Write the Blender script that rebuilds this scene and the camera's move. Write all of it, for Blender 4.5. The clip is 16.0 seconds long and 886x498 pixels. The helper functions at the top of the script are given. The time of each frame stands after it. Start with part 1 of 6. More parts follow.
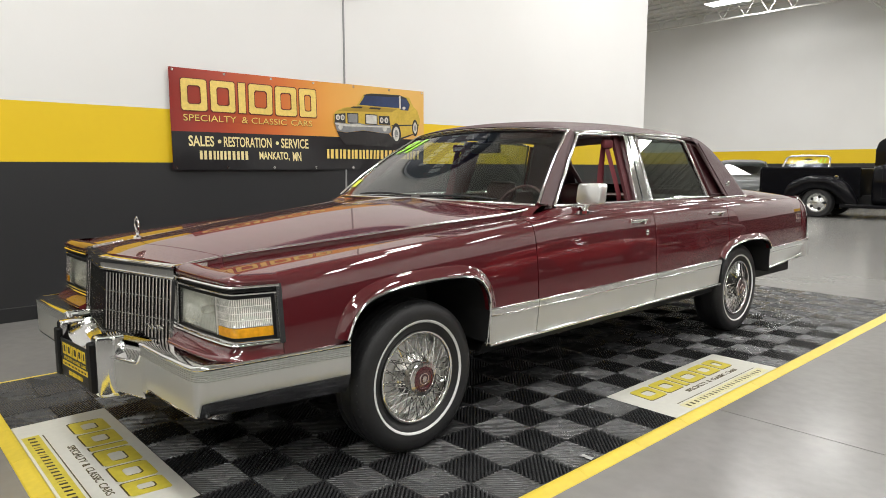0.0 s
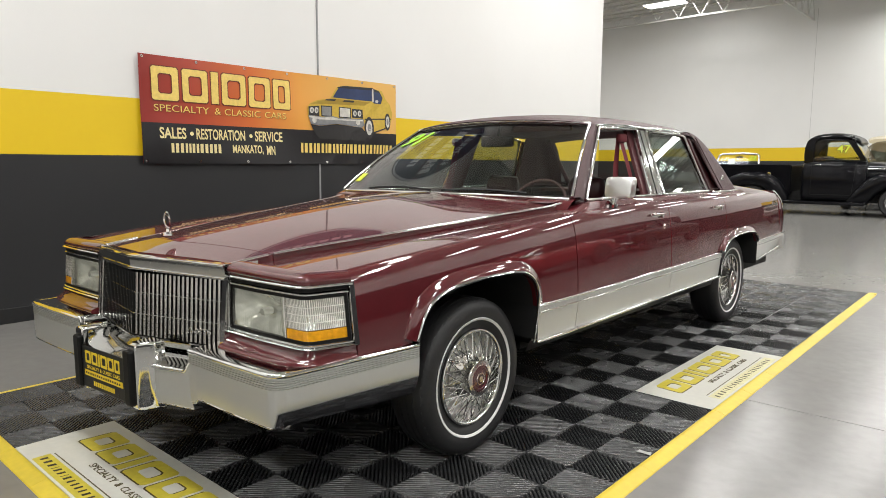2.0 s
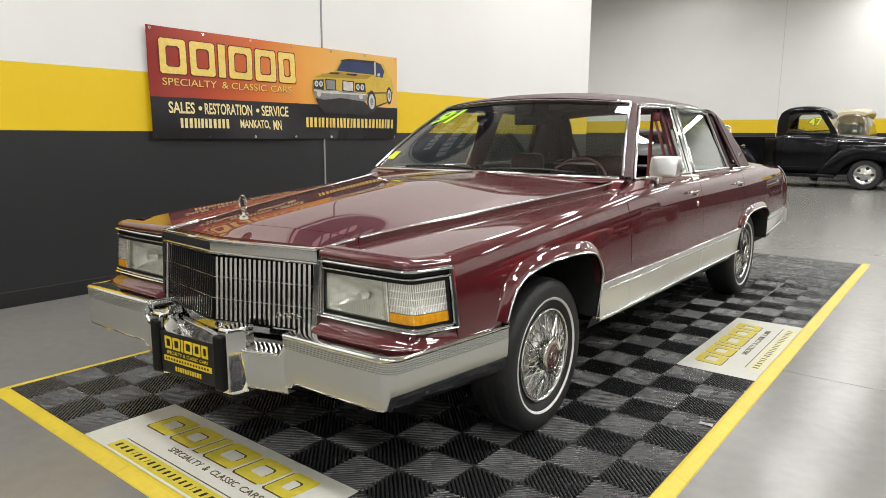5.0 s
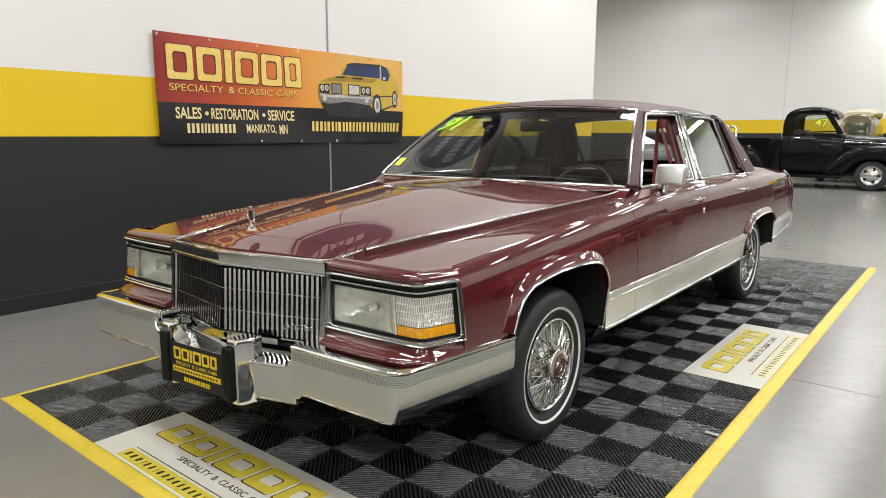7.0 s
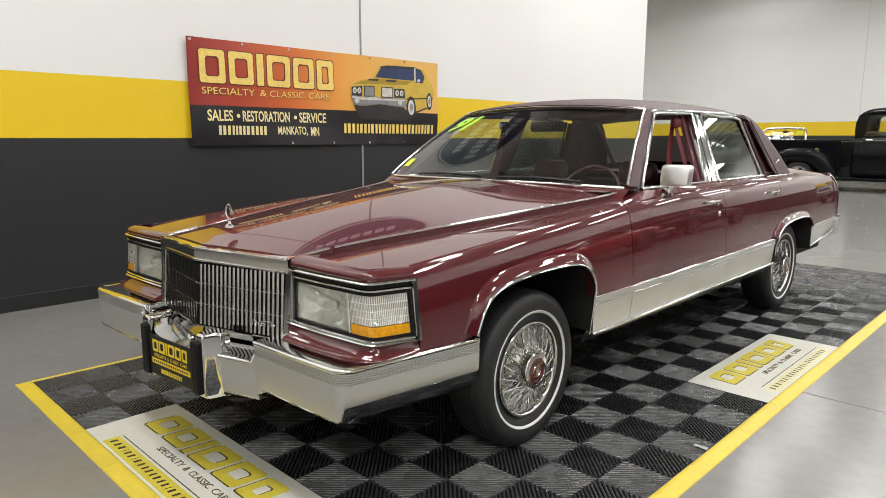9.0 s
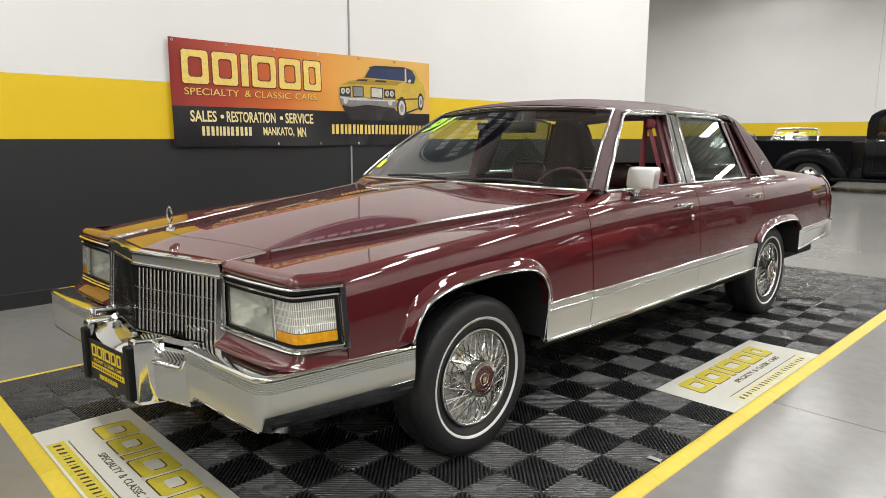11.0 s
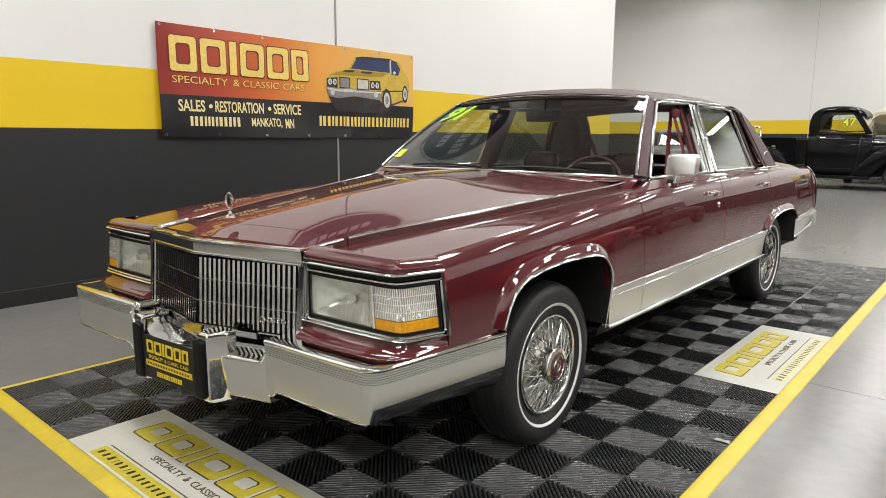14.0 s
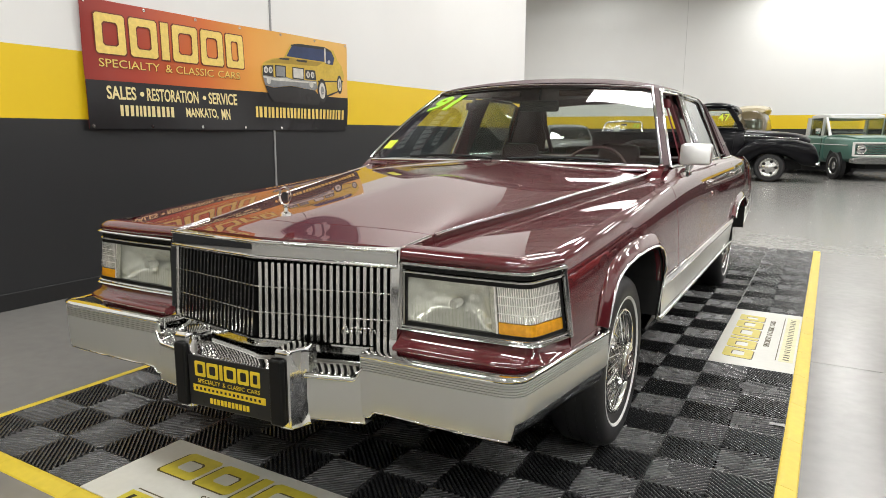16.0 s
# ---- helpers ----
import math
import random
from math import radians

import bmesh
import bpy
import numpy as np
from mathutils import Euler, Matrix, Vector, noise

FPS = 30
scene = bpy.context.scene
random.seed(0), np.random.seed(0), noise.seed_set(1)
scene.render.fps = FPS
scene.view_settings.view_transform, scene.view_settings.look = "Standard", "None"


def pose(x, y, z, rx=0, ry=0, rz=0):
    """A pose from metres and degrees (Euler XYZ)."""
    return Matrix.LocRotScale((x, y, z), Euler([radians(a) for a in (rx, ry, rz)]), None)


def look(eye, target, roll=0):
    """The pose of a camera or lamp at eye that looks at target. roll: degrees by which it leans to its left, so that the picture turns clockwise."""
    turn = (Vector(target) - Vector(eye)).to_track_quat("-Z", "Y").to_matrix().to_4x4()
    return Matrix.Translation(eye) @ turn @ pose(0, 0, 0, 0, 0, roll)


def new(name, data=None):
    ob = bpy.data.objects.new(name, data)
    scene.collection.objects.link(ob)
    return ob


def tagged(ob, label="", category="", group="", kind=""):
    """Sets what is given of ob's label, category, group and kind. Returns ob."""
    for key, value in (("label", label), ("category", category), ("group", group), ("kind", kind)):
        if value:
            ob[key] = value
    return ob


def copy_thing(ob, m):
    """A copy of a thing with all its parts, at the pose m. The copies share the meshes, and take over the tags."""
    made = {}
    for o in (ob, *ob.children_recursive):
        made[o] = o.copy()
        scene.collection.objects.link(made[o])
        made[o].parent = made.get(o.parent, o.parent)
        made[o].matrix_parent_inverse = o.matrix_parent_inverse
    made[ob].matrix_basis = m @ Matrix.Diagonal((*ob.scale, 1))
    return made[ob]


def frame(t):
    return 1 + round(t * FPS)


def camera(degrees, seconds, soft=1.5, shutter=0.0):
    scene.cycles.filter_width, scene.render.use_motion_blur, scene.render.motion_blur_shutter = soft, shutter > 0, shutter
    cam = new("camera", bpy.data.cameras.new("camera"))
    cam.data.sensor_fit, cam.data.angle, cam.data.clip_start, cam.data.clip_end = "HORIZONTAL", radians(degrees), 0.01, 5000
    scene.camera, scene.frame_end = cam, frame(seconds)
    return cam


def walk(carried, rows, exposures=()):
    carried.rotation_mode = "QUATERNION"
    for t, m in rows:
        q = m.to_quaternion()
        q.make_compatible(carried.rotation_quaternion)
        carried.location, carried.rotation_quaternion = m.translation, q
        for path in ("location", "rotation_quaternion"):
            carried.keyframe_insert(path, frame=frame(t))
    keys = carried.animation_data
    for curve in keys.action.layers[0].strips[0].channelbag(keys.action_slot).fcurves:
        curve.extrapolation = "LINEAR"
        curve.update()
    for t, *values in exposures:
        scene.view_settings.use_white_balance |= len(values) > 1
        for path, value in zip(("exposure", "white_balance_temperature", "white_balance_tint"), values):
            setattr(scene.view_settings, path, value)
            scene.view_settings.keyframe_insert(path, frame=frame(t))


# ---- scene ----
cam = camera(67.6, 16.0, soft=0.8)
PATH = [
    (0, (2.91, -1.693, 1.213), (1.441, -0.358, 0.968), 0.0),
    (0.5, (2.848, -1.735, 1.218), (1.388, -0.39, 0.972), 0.0),
    (1, (2.708, -1.752, 1.197), (1.273, -0.382, 0.947), 0.0),
    (1.5, (2.575, -1.83, 1.198), (1.199, -0.401, 0.945), 0.1),
    (2, (2.475, -1.978, 1.192), (1.156, -0.496, 0.938), 0.2),
    (2.5, (2.352, -2.038, 1.187), (1.064, -0.53, 0.931), 0.2),
    (3, (2.235, -2.102, 1.176), (0.967, -0.578, 0.912), 0.2),
    (3.5, (2.187, -2.2, 1.168), (0.937, -0.668, 0.87), 0.1),
    (4, (2.17, -2.246, 1.187), (0.931, -0.711, 0.858), 0.1),
    (6.5, (2.133, -2.294, 1.281), (0.911, -0.748, 0.937), 0.2),
    (7, (2.144, -2.292, 1.285), (0.907, -0.759, 0.942), 0.2),
    (7.5, (2.173, -2.265, 1.288), (0.909, -0.753, 0.946), 0.2),
    (8, (2.233, -2.149, 1.287), (0.918, -0.68, 0.946), 0.1),
    (8.5, (2.287, -2.05, 1.271), (0.929, -0.622, 0.933), 0.1),
    (9, (2.395, -2.038, 1.267), (1.013, -0.632, 0.934), 0.1),
    (9.5, (2.475, -1.975, 1.274), (1.077, -0.584, 0.941), 0.1),
    (9.7, (2.492, -1.933, 1.275), (1.092, -0.544, 0.942), 0.1),
    (12, (2.545, -1.779, 1.262), (1.122, -0.413, 0.931), 0.1),
    (12.5, (2.527, -1.794, 1.253), (1.109, -0.423, 0.923), 0.3),
    (13, (2.441, -1.891, 1.238), (1.039, -0.505, 0.906), 0.3),
    (13.5, (2.317, -2.04, 1.225), (0.973, -0.598, 0.891), 0.2),
    (14, (2.138, -2.098, 1.214), (0.852, -0.604, 0.877), 0.3),
    (14.5, (1.956, -2.128, 1.204), (0.728, -0.587, 0.863), 0.3),
    (15, (1.787, -2.238, 1.192), (0.628, -0.644, 0.852), 0.3),
    (15.5, (1.639, -2.329, 1.196), (0.573, -0.672, 0.855), 0.3),
    (16, (1.456, -2.351, 1.18), (0.47, -0.646, 0.832), 0.3),
]
walk(cam, [(t, look(eye, target, roll)) for t, eye, target, roll in PATH])

# ---- world and light ----
world = bpy.data.worlds.new("hall_air")
scene.world = world
world.use_nodes = True
world.node_tree.nodes["Background"].inputs[0].default_value = (0.8, 0.85, 0.9, 1)
world.node_tree.nodes["Background"].inputs[1].default_value = 0.05
LAMP_POWER = 37.0
scene.view_settings.exposure = 0.0


# ---- materials ----
def nodes_of(name):
    m = bpy.data.materials.new(name)
    m.use_nodes = True
    nt = m.node_tree
    return m, nt, nt.nodes["Principled BSDF"]


def rgba(c):
    return (c[0], c[1], c[2], 1.0)


def surface(name, colour, rough=0.5, metal=0.0, grain=40.0, vary=0.08, stain=0.0, stain_scale=1.2, bump=0.0, bump_scale=120.0,
            coat=0.0, coat_rough=0.03, rough_vary=0.05, spec=0.5, piece=0.0, coat_ior=1.5):
    """A surface with variation at two scales: fine grain and broad stains."""
    m, nt, p = nodes_of(name)
    tc = nt.nodes.new("ShaderNodeTexCoord")
    n1 = nt.nodes.new("ShaderNodeTexNoise")
    n1.inputs["Scale"].default_value = grain
    n1.inputs["Detail"].default_value = 4
    n2 = nt.nodes.new("ShaderNodeTexNoise")
    n2.inputs["Scale"].default_value = stain_scale
    n2.inputs["Detail"].default_value = 5
    nt.links.new(tc.outputs["Object"], n1.inputs["Vector"])
    nt.links.new(tc.outputs["Object"], n2.inputs["Vector"])
    ramp = nt.nodes.new("ShaderNodeMapRange")
    ramp.inputs["From Min"].default_value, ramp.inputs["From Max"].default_value = 0.3, 0.7
    ramp.inputs["To Min"].default_value, ramp.inputs["To Max"].default_value = 1 - vary, 1 + vary
    nt.links.new(n1.outputs["Fac"], ramp.inputs["Value"])
    ramp2 = nt.nodes.new("ShaderNodeMapRange")
    ramp2.inputs["From Min"].default_value, ramp2.inputs["From Max"].default_value = 0.15, 0.85
    ramp2.inputs["To Min"].default_value, ramp2.inputs["To Max"].default_value = 1 - stain, 1 + stain
    nt.links.new(n2.outputs["Fac"], ramp2.inputs["Value"])
    mul = nt.nodes.new("ShaderNodeMath")
    mul.operation = "MULTIPLY"
    nt.links.new(ramp.outputs[0], mul.inputs[0])
    nt.links.new(ramp2.outputs[0], mul.inputs[1])
    value = mul.outputs[0]
    if piece:
        info = nt.nodes.new("ShaderNodeObjectInfo")
        r3 = nt.nodes.new("ShaderNodeMapRange")
        r3.inputs["To Min"].default_value, r3.inputs["To Max"].default_value = 1 - piece, 1 + piece
        nt.links.new(info.outputs["Random"], r3.inputs["Value"])
        m3 = nt.nodes.new("ShaderNodeMath")
        m3.operation = "MULTIPLY"
        nt.links.new(value, m3.inputs[0])
        nt.links.new(r3.outputs[0], m3.inputs[1])
        value = m3.outputs[0]
    mix = nt.nodes.new("ShaderNodeVectorMath")
    mix.operation = "SCALE"
    mix.inputs[0].default_value = colour
    nt.links.new(value, mix.inputs["Scale"])
    nt.links.new(mix.outputs[0], p.inputs["Base Color"])
    r = nt.nodes.new("ShaderNodeMapRange")
    r.inputs["From Min"].default_value, r.inputs["From Max"].default_value = 0.15, 0.85
    r.inputs["To Min"].default_value, r.inputs["To Max"].default_value = max(0.0, rough - rough_vary), min(1.0, rough + rough_vary)
    nt.links.new(n2.outputs["Fac"], r.inputs["Value"])
    nt.links.new(r.outputs[0], p.inputs["Roughness"])
    p.inputs["Metallic"].default_value = metal
    p.inputs["Specular IOR Level"].default_value = spec
    p.inputs["Coat Weight"].default_value = coat
    p.inputs["Coat Roughness"].default_value = coat_rough
    p.inputs["Coat IOR"].default_value = coat_ior
    if bump:
        n3 = nt.nodes.new("ShaderNodeTexNoise")
        n3.inputs["Scale"].default_value = bump_scale
        n3.inputs["Detail"].default_value = 3
        nt.links.new(tc.outputs["Object"], n3.inputs["Vector"])
        b = nt.nodes.new("ShaderNodeBump")
        b.inputs["Strength"].default_value = bump
        b.inputs["Distance"].default_value = 0.01
        nt.links.new(n3.outputs["Fac"], b.inputs["Height"])
        nt.links.new(b.outputs[0], p.inputs["Normal"])
    return m


def window_glass(name, tint, gloss_rough=0.0, base_gloss=0.07):
    m, nt, p = nodes_of(name)
    nt.nodes.remove(p)
    out = nt.nodes["Material Output"]
    tr = nt.nodes.new("ShaderNodeBsdfTransparent")
    tr.inputs[0].default_value = rgba(tint)
    gl = nt.nodes.new("ShaderNodeBsdfGlossy")
    gl.inputs["Roughness"].default_value = gloss_rough
    lw = nt.nodes.new("ShaderNodeLayerWeight")
    lw.inputs["Blend"].default_value = 0.5
    pw = nt.nodes.new("ShaderNodeMath")
    pw.operation = "POWER"
    pw.inputs[1].default_value = 4.0
    nt.links.new(lw.outputs["Facing"], pw.inputs[0])
    fr = nt.nodes.new("ShaderNodeMath")
    fr.operation = "MULTIPLY_ADD"
    fr.inputs[1].default_value = 0.92
    fr.inputs[2].default_value = base_gloss
    nt.links.new(pw.outputs[0], fr.inputs[0])
    mx = nt.nodes.new("ShaderNodeMixShader")
    nt.links.new(fr.outputs[0], mx.inputs[0])
    nt.links.new(tr.outputs[0], mx.inputs[1])
    nt.links.new(gl.outputs[0], mx.inputs[2])
    nt.links.new(mx.outputs[0], out.inputs["Surface"])
    return m


def banded_paint(name, low, high, stripe=True):
    """Wall paint in three bands: black below, a yellow stripe, white above."""
    m, nt, p = nodes_of(name)
    geo = nt.nodes.new("ShaderNodeNewGeometry")
    sep = nt.nodes.new("ShaderNodeSeparateXYZ")
    nt.links.new(geo.outputs["Position"], sep.inputs[0])
    noise_node = nt.nodes.new("ShaderNodeTexNoise")
    noise_node.inputs["Scale"].default_value = 0.9
    noise_node.inputs["Detail"].default_value = 6
    nt.links.new(geo.outputs["Position"], noise_node.inputs["Vector"])

    def step(at):
        s = nt.nodes.new("ShaderNodeMath")
        s.operation = "GREATER_THAN"
        s.inputs[1].default_value = at
        nt.links.new(sep.outputs["Z"], s.inputs[0])
        return s.outputs[0]

    def blend(fac, a, b):
        x = nt.nodes.new("ShaderNodeMix")
        x.data_type = "RGBA"
        nt.links.new(fac, x.inputs["Factor"])
        for socket, c in ((x.inputs["A"], a), (x.inputs["B"], b)):
            if isinstance(c, tuple):
                socket.default_value = rgba(c)
            else:
                nt.links.new(c, socket)
        return x.outputs["Result"]

    black = blend(noise_node.outputs["Fac"], (0.018, 0.0185, 0.0205), (0.025, 0.0255, 0.0275))
    yellow = blend(noise_node.outputs["Fac"], (0.80, 0.545, 0.008), (0.88, 0.605, 0.013))
    white = blend(noise_node.outputs["Fac"], (0.79, 0.78, 0.76), (0.85, 0.845, 0.83))
    c = blend(step(low), black, yellow) if stripe else black
    c = blend(step(high), c, white)
    nt.links.new(c, p.inputs["Base Color"])
    p.inputs["Roughness"].default_value = 0.42
    fine = nt.nodes.new("ShaderNodeTexNoise")
    fine.inputs["Scale"].default_value = 90
    nt.links.new(geo.outputs["Position"], fine.inputs["Vector"])
    b = nt.nodes.new("ShaderNodeBump")
    b.inputs["Strength"].default_value = 0.12
    b.inputs["Distance"].default_value = 0.004
    nt.links.new(fine.outputs["Fac"], b.inputs["Height"])
    nt.links.new(b.outputs[0], p.inputs["Normal"])
    return m


def lamp_material(name, strength, colour=(0.985, 0.98, 0.955)):
    m, nt, p = nodes_of(name)
    p.inputs["Base Color"].default_value = (0.8, 0.8, 0.8, 1)
    p.inputs["Emission Color"].default_value = rgba(colour)
    p.inputs["Emission Strength"].default_value = strength
    return m


M = {}
M["concrete"] = surface("polished_concrete", (0.212, 0.206, 0.194), 0.21, grain=14, vary=0.05, stain=0.15, stain_scale=0.9, rough_vary=0.0)
M["joint"] = surface("joint_filler", (0.10, 0.10, 0.095), 0.7)
M["wall"] = banded_paint("banded_wall_paint", 1.256, 1.728)
M["wall_far"] = banded_paint("banded_far_wall_paint", 1.345, 1.80)
M["wall_plain"] = banded_paint("two_band_wall_paint", 1.256, 1.256, False)
M["wall_side"] = banded_paint("unseen_side_wall_paint", 2.3, 2.3, False)
M["wall_end"] = banded_paint("unseen_end_wall_paint", 0.12, 0.12, False)
M["deck"] = surface("painted_steel_deck", (0.62, 0.61, 0.58), 0.6, stain=0.06)
M["joist"] = surface("painted_steel_joist", (0.66, 0.65, 0.62), 0.5, stain=0.06)
M["base"] = surface("black_rubber_base", (0.016, 0.016, 0.017), 0.45)
M["caulk"] = surface("grey_joint_strip", (0.30, 0.30, 0.30), 0.6, stain=0.1, stain_scale=3)
M["caulk_pale"] = surface("pale_joint_filler", (0.60, 0.59, 0.575), 0.6)
M["housing"] = surface("white_lamp_housing", (0.75, 0.75, 0.74), 0.45)
M["glow"] = lamp_material("lamp_diffuser", LAMP_POWER)
M["tile"] = surface("charcoal_tile_plastic", (0.030, 0.0305, 0.032), 0.25, spec=0.85, grain=60, vary=0.12, stain=0.22, stain_scale=5, rough_vary=0.1, piece=0.12)
M["tile_gap"] = surface("tile_gap_shade", (0.006, 0.006, 0.006), 0.8)
M["edge"] = surface("yellow_edge_plastic", (0.66, 0.50, 0.038), 0.42, grain=30, vary=0.05, stain=0.10, stain_scale=6, piece=0.04)
M["panel"] = surface("white_vinyl_panel", (0.62, 0.61, 0.55), 0.33, stain=0.06, stain_scale=3, vary=0.03)
M["print_yellow"] = surface("printed_yellow", (0.60, 0.50, 0.055), 0.38, stain=0.08, stain_scale=4)
M["print_pale"] = surface("printed_pale_yellow", (0.66, 0.62, 0.36), 0.36, stain=0.1, stain_scale=5)
M["print_olive"] = surface("printed_olive_shade", (0.075, 0.055, 0.012), 0.4)
M["print_black"] = surface("printed_black", (0.012, 0.012, 0.012), 0.4)
M["maroon"] = surface("maroon_car_paint", (0.086, 0.0072, 0.0108), 0.40, metal=0.0, spec=0.06, grain=900, vary=0.12, stain=0.02, coat=1.0, coat_rough=0.018, rough_vary=0.02, coat_ior=1.84)
M["silver"] = surface("silver_car_paint", (0.60, 0.602, 0.576), 0.30, metal=0.62, grain=900, vary=0.05, stain=0.02, coat=0.3, coat_rough=0.06, rough_vary=0.02)
M["chrome"] = surface("chrome", (0.74, 0.74, 0.73), 0.07, metal=1.0, vary=0.02, rough_vary=0.03, stain_scale=9)
M["chrome_worn"] = surface("worn_chrome", (0.66, 0.65, 0.62), 0.16, metal=1.0, vary=0.06, rough_vary=0.06, stain_scale=14)
M["mirror_cap"] = surface("brushed_mirror_cap", (0.86, 0.86, 0.85), 0.32, metal=1.0, vary=0.02, rough_vary=0.02)
M["trim_maroon"] = surface("maroon_pillar_trim", (0.105, 0.026, 0.031), 0.5, bump=0.06, bump_scale=300)
M["glass_front"] = window_glass("windscreen_glass", (0.90, 0.94, 0.91), base_gloss=0.11)
M["glass_far"] = window_glass("plain_clear_glass", (0.9, 0.92, 0.9), base_gloss=0.02)
M["valance"] = surface("dark_bright_valance", (0.30, 0.30, 0.31), 0.10, metal=1.0, vary=0.05, rough_vary=0.03)
M["reflector"] = surface("silvered_reflector", (0.93, 0.93, 0.90), 0.20, metal=0.62, grain=60, vary=0.08, stain=0.1, stain_scale=12, rough_vary=0.08)
M["vinyl"] = surface("maroon_vinyl_roof", (0.080, 0.040, 0.043), 0.52, grain=500, vary=0.15, stain=0.06, bump=0.25, bump_scale=420)
M["trim_black"] = surface("black_trim", (0.007, 0.007, 0.007), 0.42, spec=0.25)
M["underbody"] = surface("underbody_black", (0.006, 0.006, 0.006), 0.75)
M["rubber"] = surface("tyre_rubber", (0.019, 0.0192, 0.020), 0.50, spec=0.5, grain=90, vary=0.15, stain=0.15, stain_scale=8, bump=0.05, bump_scale=200)
M["whitewall"] = surface("whitewall_rubber", (0.80, 0.80, 0.78), 0.5, vary=0.03)
M["leather"] = surface("maroon_leather", (0.036, 0.006, 0.008), 0.42, grain=200, vary=0.12, stain=0.1, stain_scale=6, bump=0.1, bump_scale=260)
M["dash"] = surface("maroon_dash_vinyl", (0.055, 0.012, 0.014), 0.45, bump=0.08, bump_scale=300)
M["belt"] = surface("maroon_belt_webbing", (0.16, 0.022, 0.03), 0.7)
M["plastic_red"] = surface("maroon_badge_enamel", (0.075, 0.005, 0.009), 0.2, coat=1)
M["glass"] = window_glass("tinted_car_glass", (0.88, 0.93, 0.89), base_gloss=0.09)
M["glass_side"] = window_glass("tinted_side_glass", (0.55, 0.61, 0.58), base_gloss=0.10)
M["lens_clear"] = surface("ribbed_clear_lens", (0.90, 0.87, 0.84), 0.16, metal=0.15, grain=60, vary=0.15, stain=0.1, stain_scale=20, coat=1)
M["amber"] = surface("amber_lens", (0.86, 0.40, 0.015), 0.2, vary=0.12, grain=70, coat=1)
M["marker_yellow"] = surface("yellow_green_marker", (0.72, 0.80, 0.06), 0.5)
M["neon"] = surface("neon_green_marker", (0.42, 0.90, 0.05), 0.5)
M["black_paint"] = surface("black_truck_paint", (0.004, 0.004, 0.0055), 0.3, coat=0.28, coat_rough=0.02, spec=0.05)
M["green_paint"] = surface("green_truck_paint", (0.075, 0.175, 0.140), 0.3, metal=0.2, coat=0.8, stain=0.05)
M["white_paint"] = surface("white_truck_paint", (0.72, 0.72, 0.69), 0.3, coat=0.6)
M["grey_paint"] = surface("grey_car_paint", (0.10, 0.105, 0.105), 0.3, coat=0.8)
M["cream_paint"] = surface("cream_car_paint", (0.60, 0.52, 0.36), 0.35, coat=0.5)
M["olive_paint"] = surface("dark_olive_car_paint", (0.10, 0.075, 0.035), 0.3, coat=0.8)
M["paper"] = surface("white_paper_card", (0.55, 0.55, 0.53), 0.7)
M["scrap"] = surface("grubby_paper", (0.34, 0.34, 0.33), 0.7, stain=0.3, stain_scale=40)
M["alloy"] = surface("polished_alloy", (0.62, 0.62, 0.60), 0.25, metal=0.9)


# ---- mesh helpers ----
def mesh_of(name, verts, faces, material, smooth=0):
    me = bpy.data.meshes.new(name)
    me.from_pydata([tuple(v) for v in verts], [], faces)
    me.validate()
    me.materials.append(material)
    bm = bmesh.new()
    bm.from_mesh(me)
    bmesh.ops.remove_doubles(bm, verts=bm.verts, dist=0.00002)
    bmesh.ops.recalc_face_normals(bm, faces=bm.faces)
    bm.to_mesh(me)
    bm.free()
    if smooth:
        for poly in me.polygons:
            poly.use_smooth = True
        me.set_sharp_from_angle(angle=radians(smooth))
    return me


def part(name, geo, material, parent=None, label="", smooth=0):
    """Links geometry (verts, faces) as one mesh object under a thing or part."""
    ob = new(name, mesh_of(name, geo[0], geo[1], material, smooth))
    if parent:
        ob.parent = parent
    if label:
        tagged(ob, label)
    return ob


def thing(name, label, category, at=(0, 0, 0), turn=0.0, group="", kind=""):
    ob = new(name)
    ob.empty_display_size = 0.1
    ob.matrix_basis = pose(at[0], at[1], at[2], 0, 0, turn)
    return tagged(ob, label, category, group, kind)


def join(*geos):
    verts, faces = [], []
    for v, f in geos:
        n = len(verts)
        verts += [tuple(p) for p in v]
        faces += [tuple(i + n for i in q) for q in f]
    return verts, faces


def moved(geo, m):
    return [tuple(m @ Vector(p)) for p in geo[0]], geo[1]


def mirrored(geo):
    return [(-p[0], p[1], p[2]) for p in geo[0]], [tuple(reversed(f)) for f in geo[1]]


def loft(rows, loop=False, ring=False):
    """A skin over rows of points. loop: each row closes on itself; ring: the last row meets the first."""
    n, k = len(rows[0]), len(rows)
    verts = [tuple(p) for r in rows for p in r]
    faces = []
    for i in range(k if ring else k - 1):
        for j in range(n if loop else n - 1):
            a, b = i * n + j, i * n + (j + 1) % n
            c, d = ((i + 1) % k) * n + (j + 1) % n, ((i + 1) % k) * n + j
            faces.append((a, b, c, d))
    return verts, faces


def capped(rows):
    v, f = loft(rows, loop=True)
    n, k = len(rows[0]), len(rows)
    return v, f + [tuple(range(n - 1, -1, -1)), tuple((k - 1) * n + j for j in range(n))]


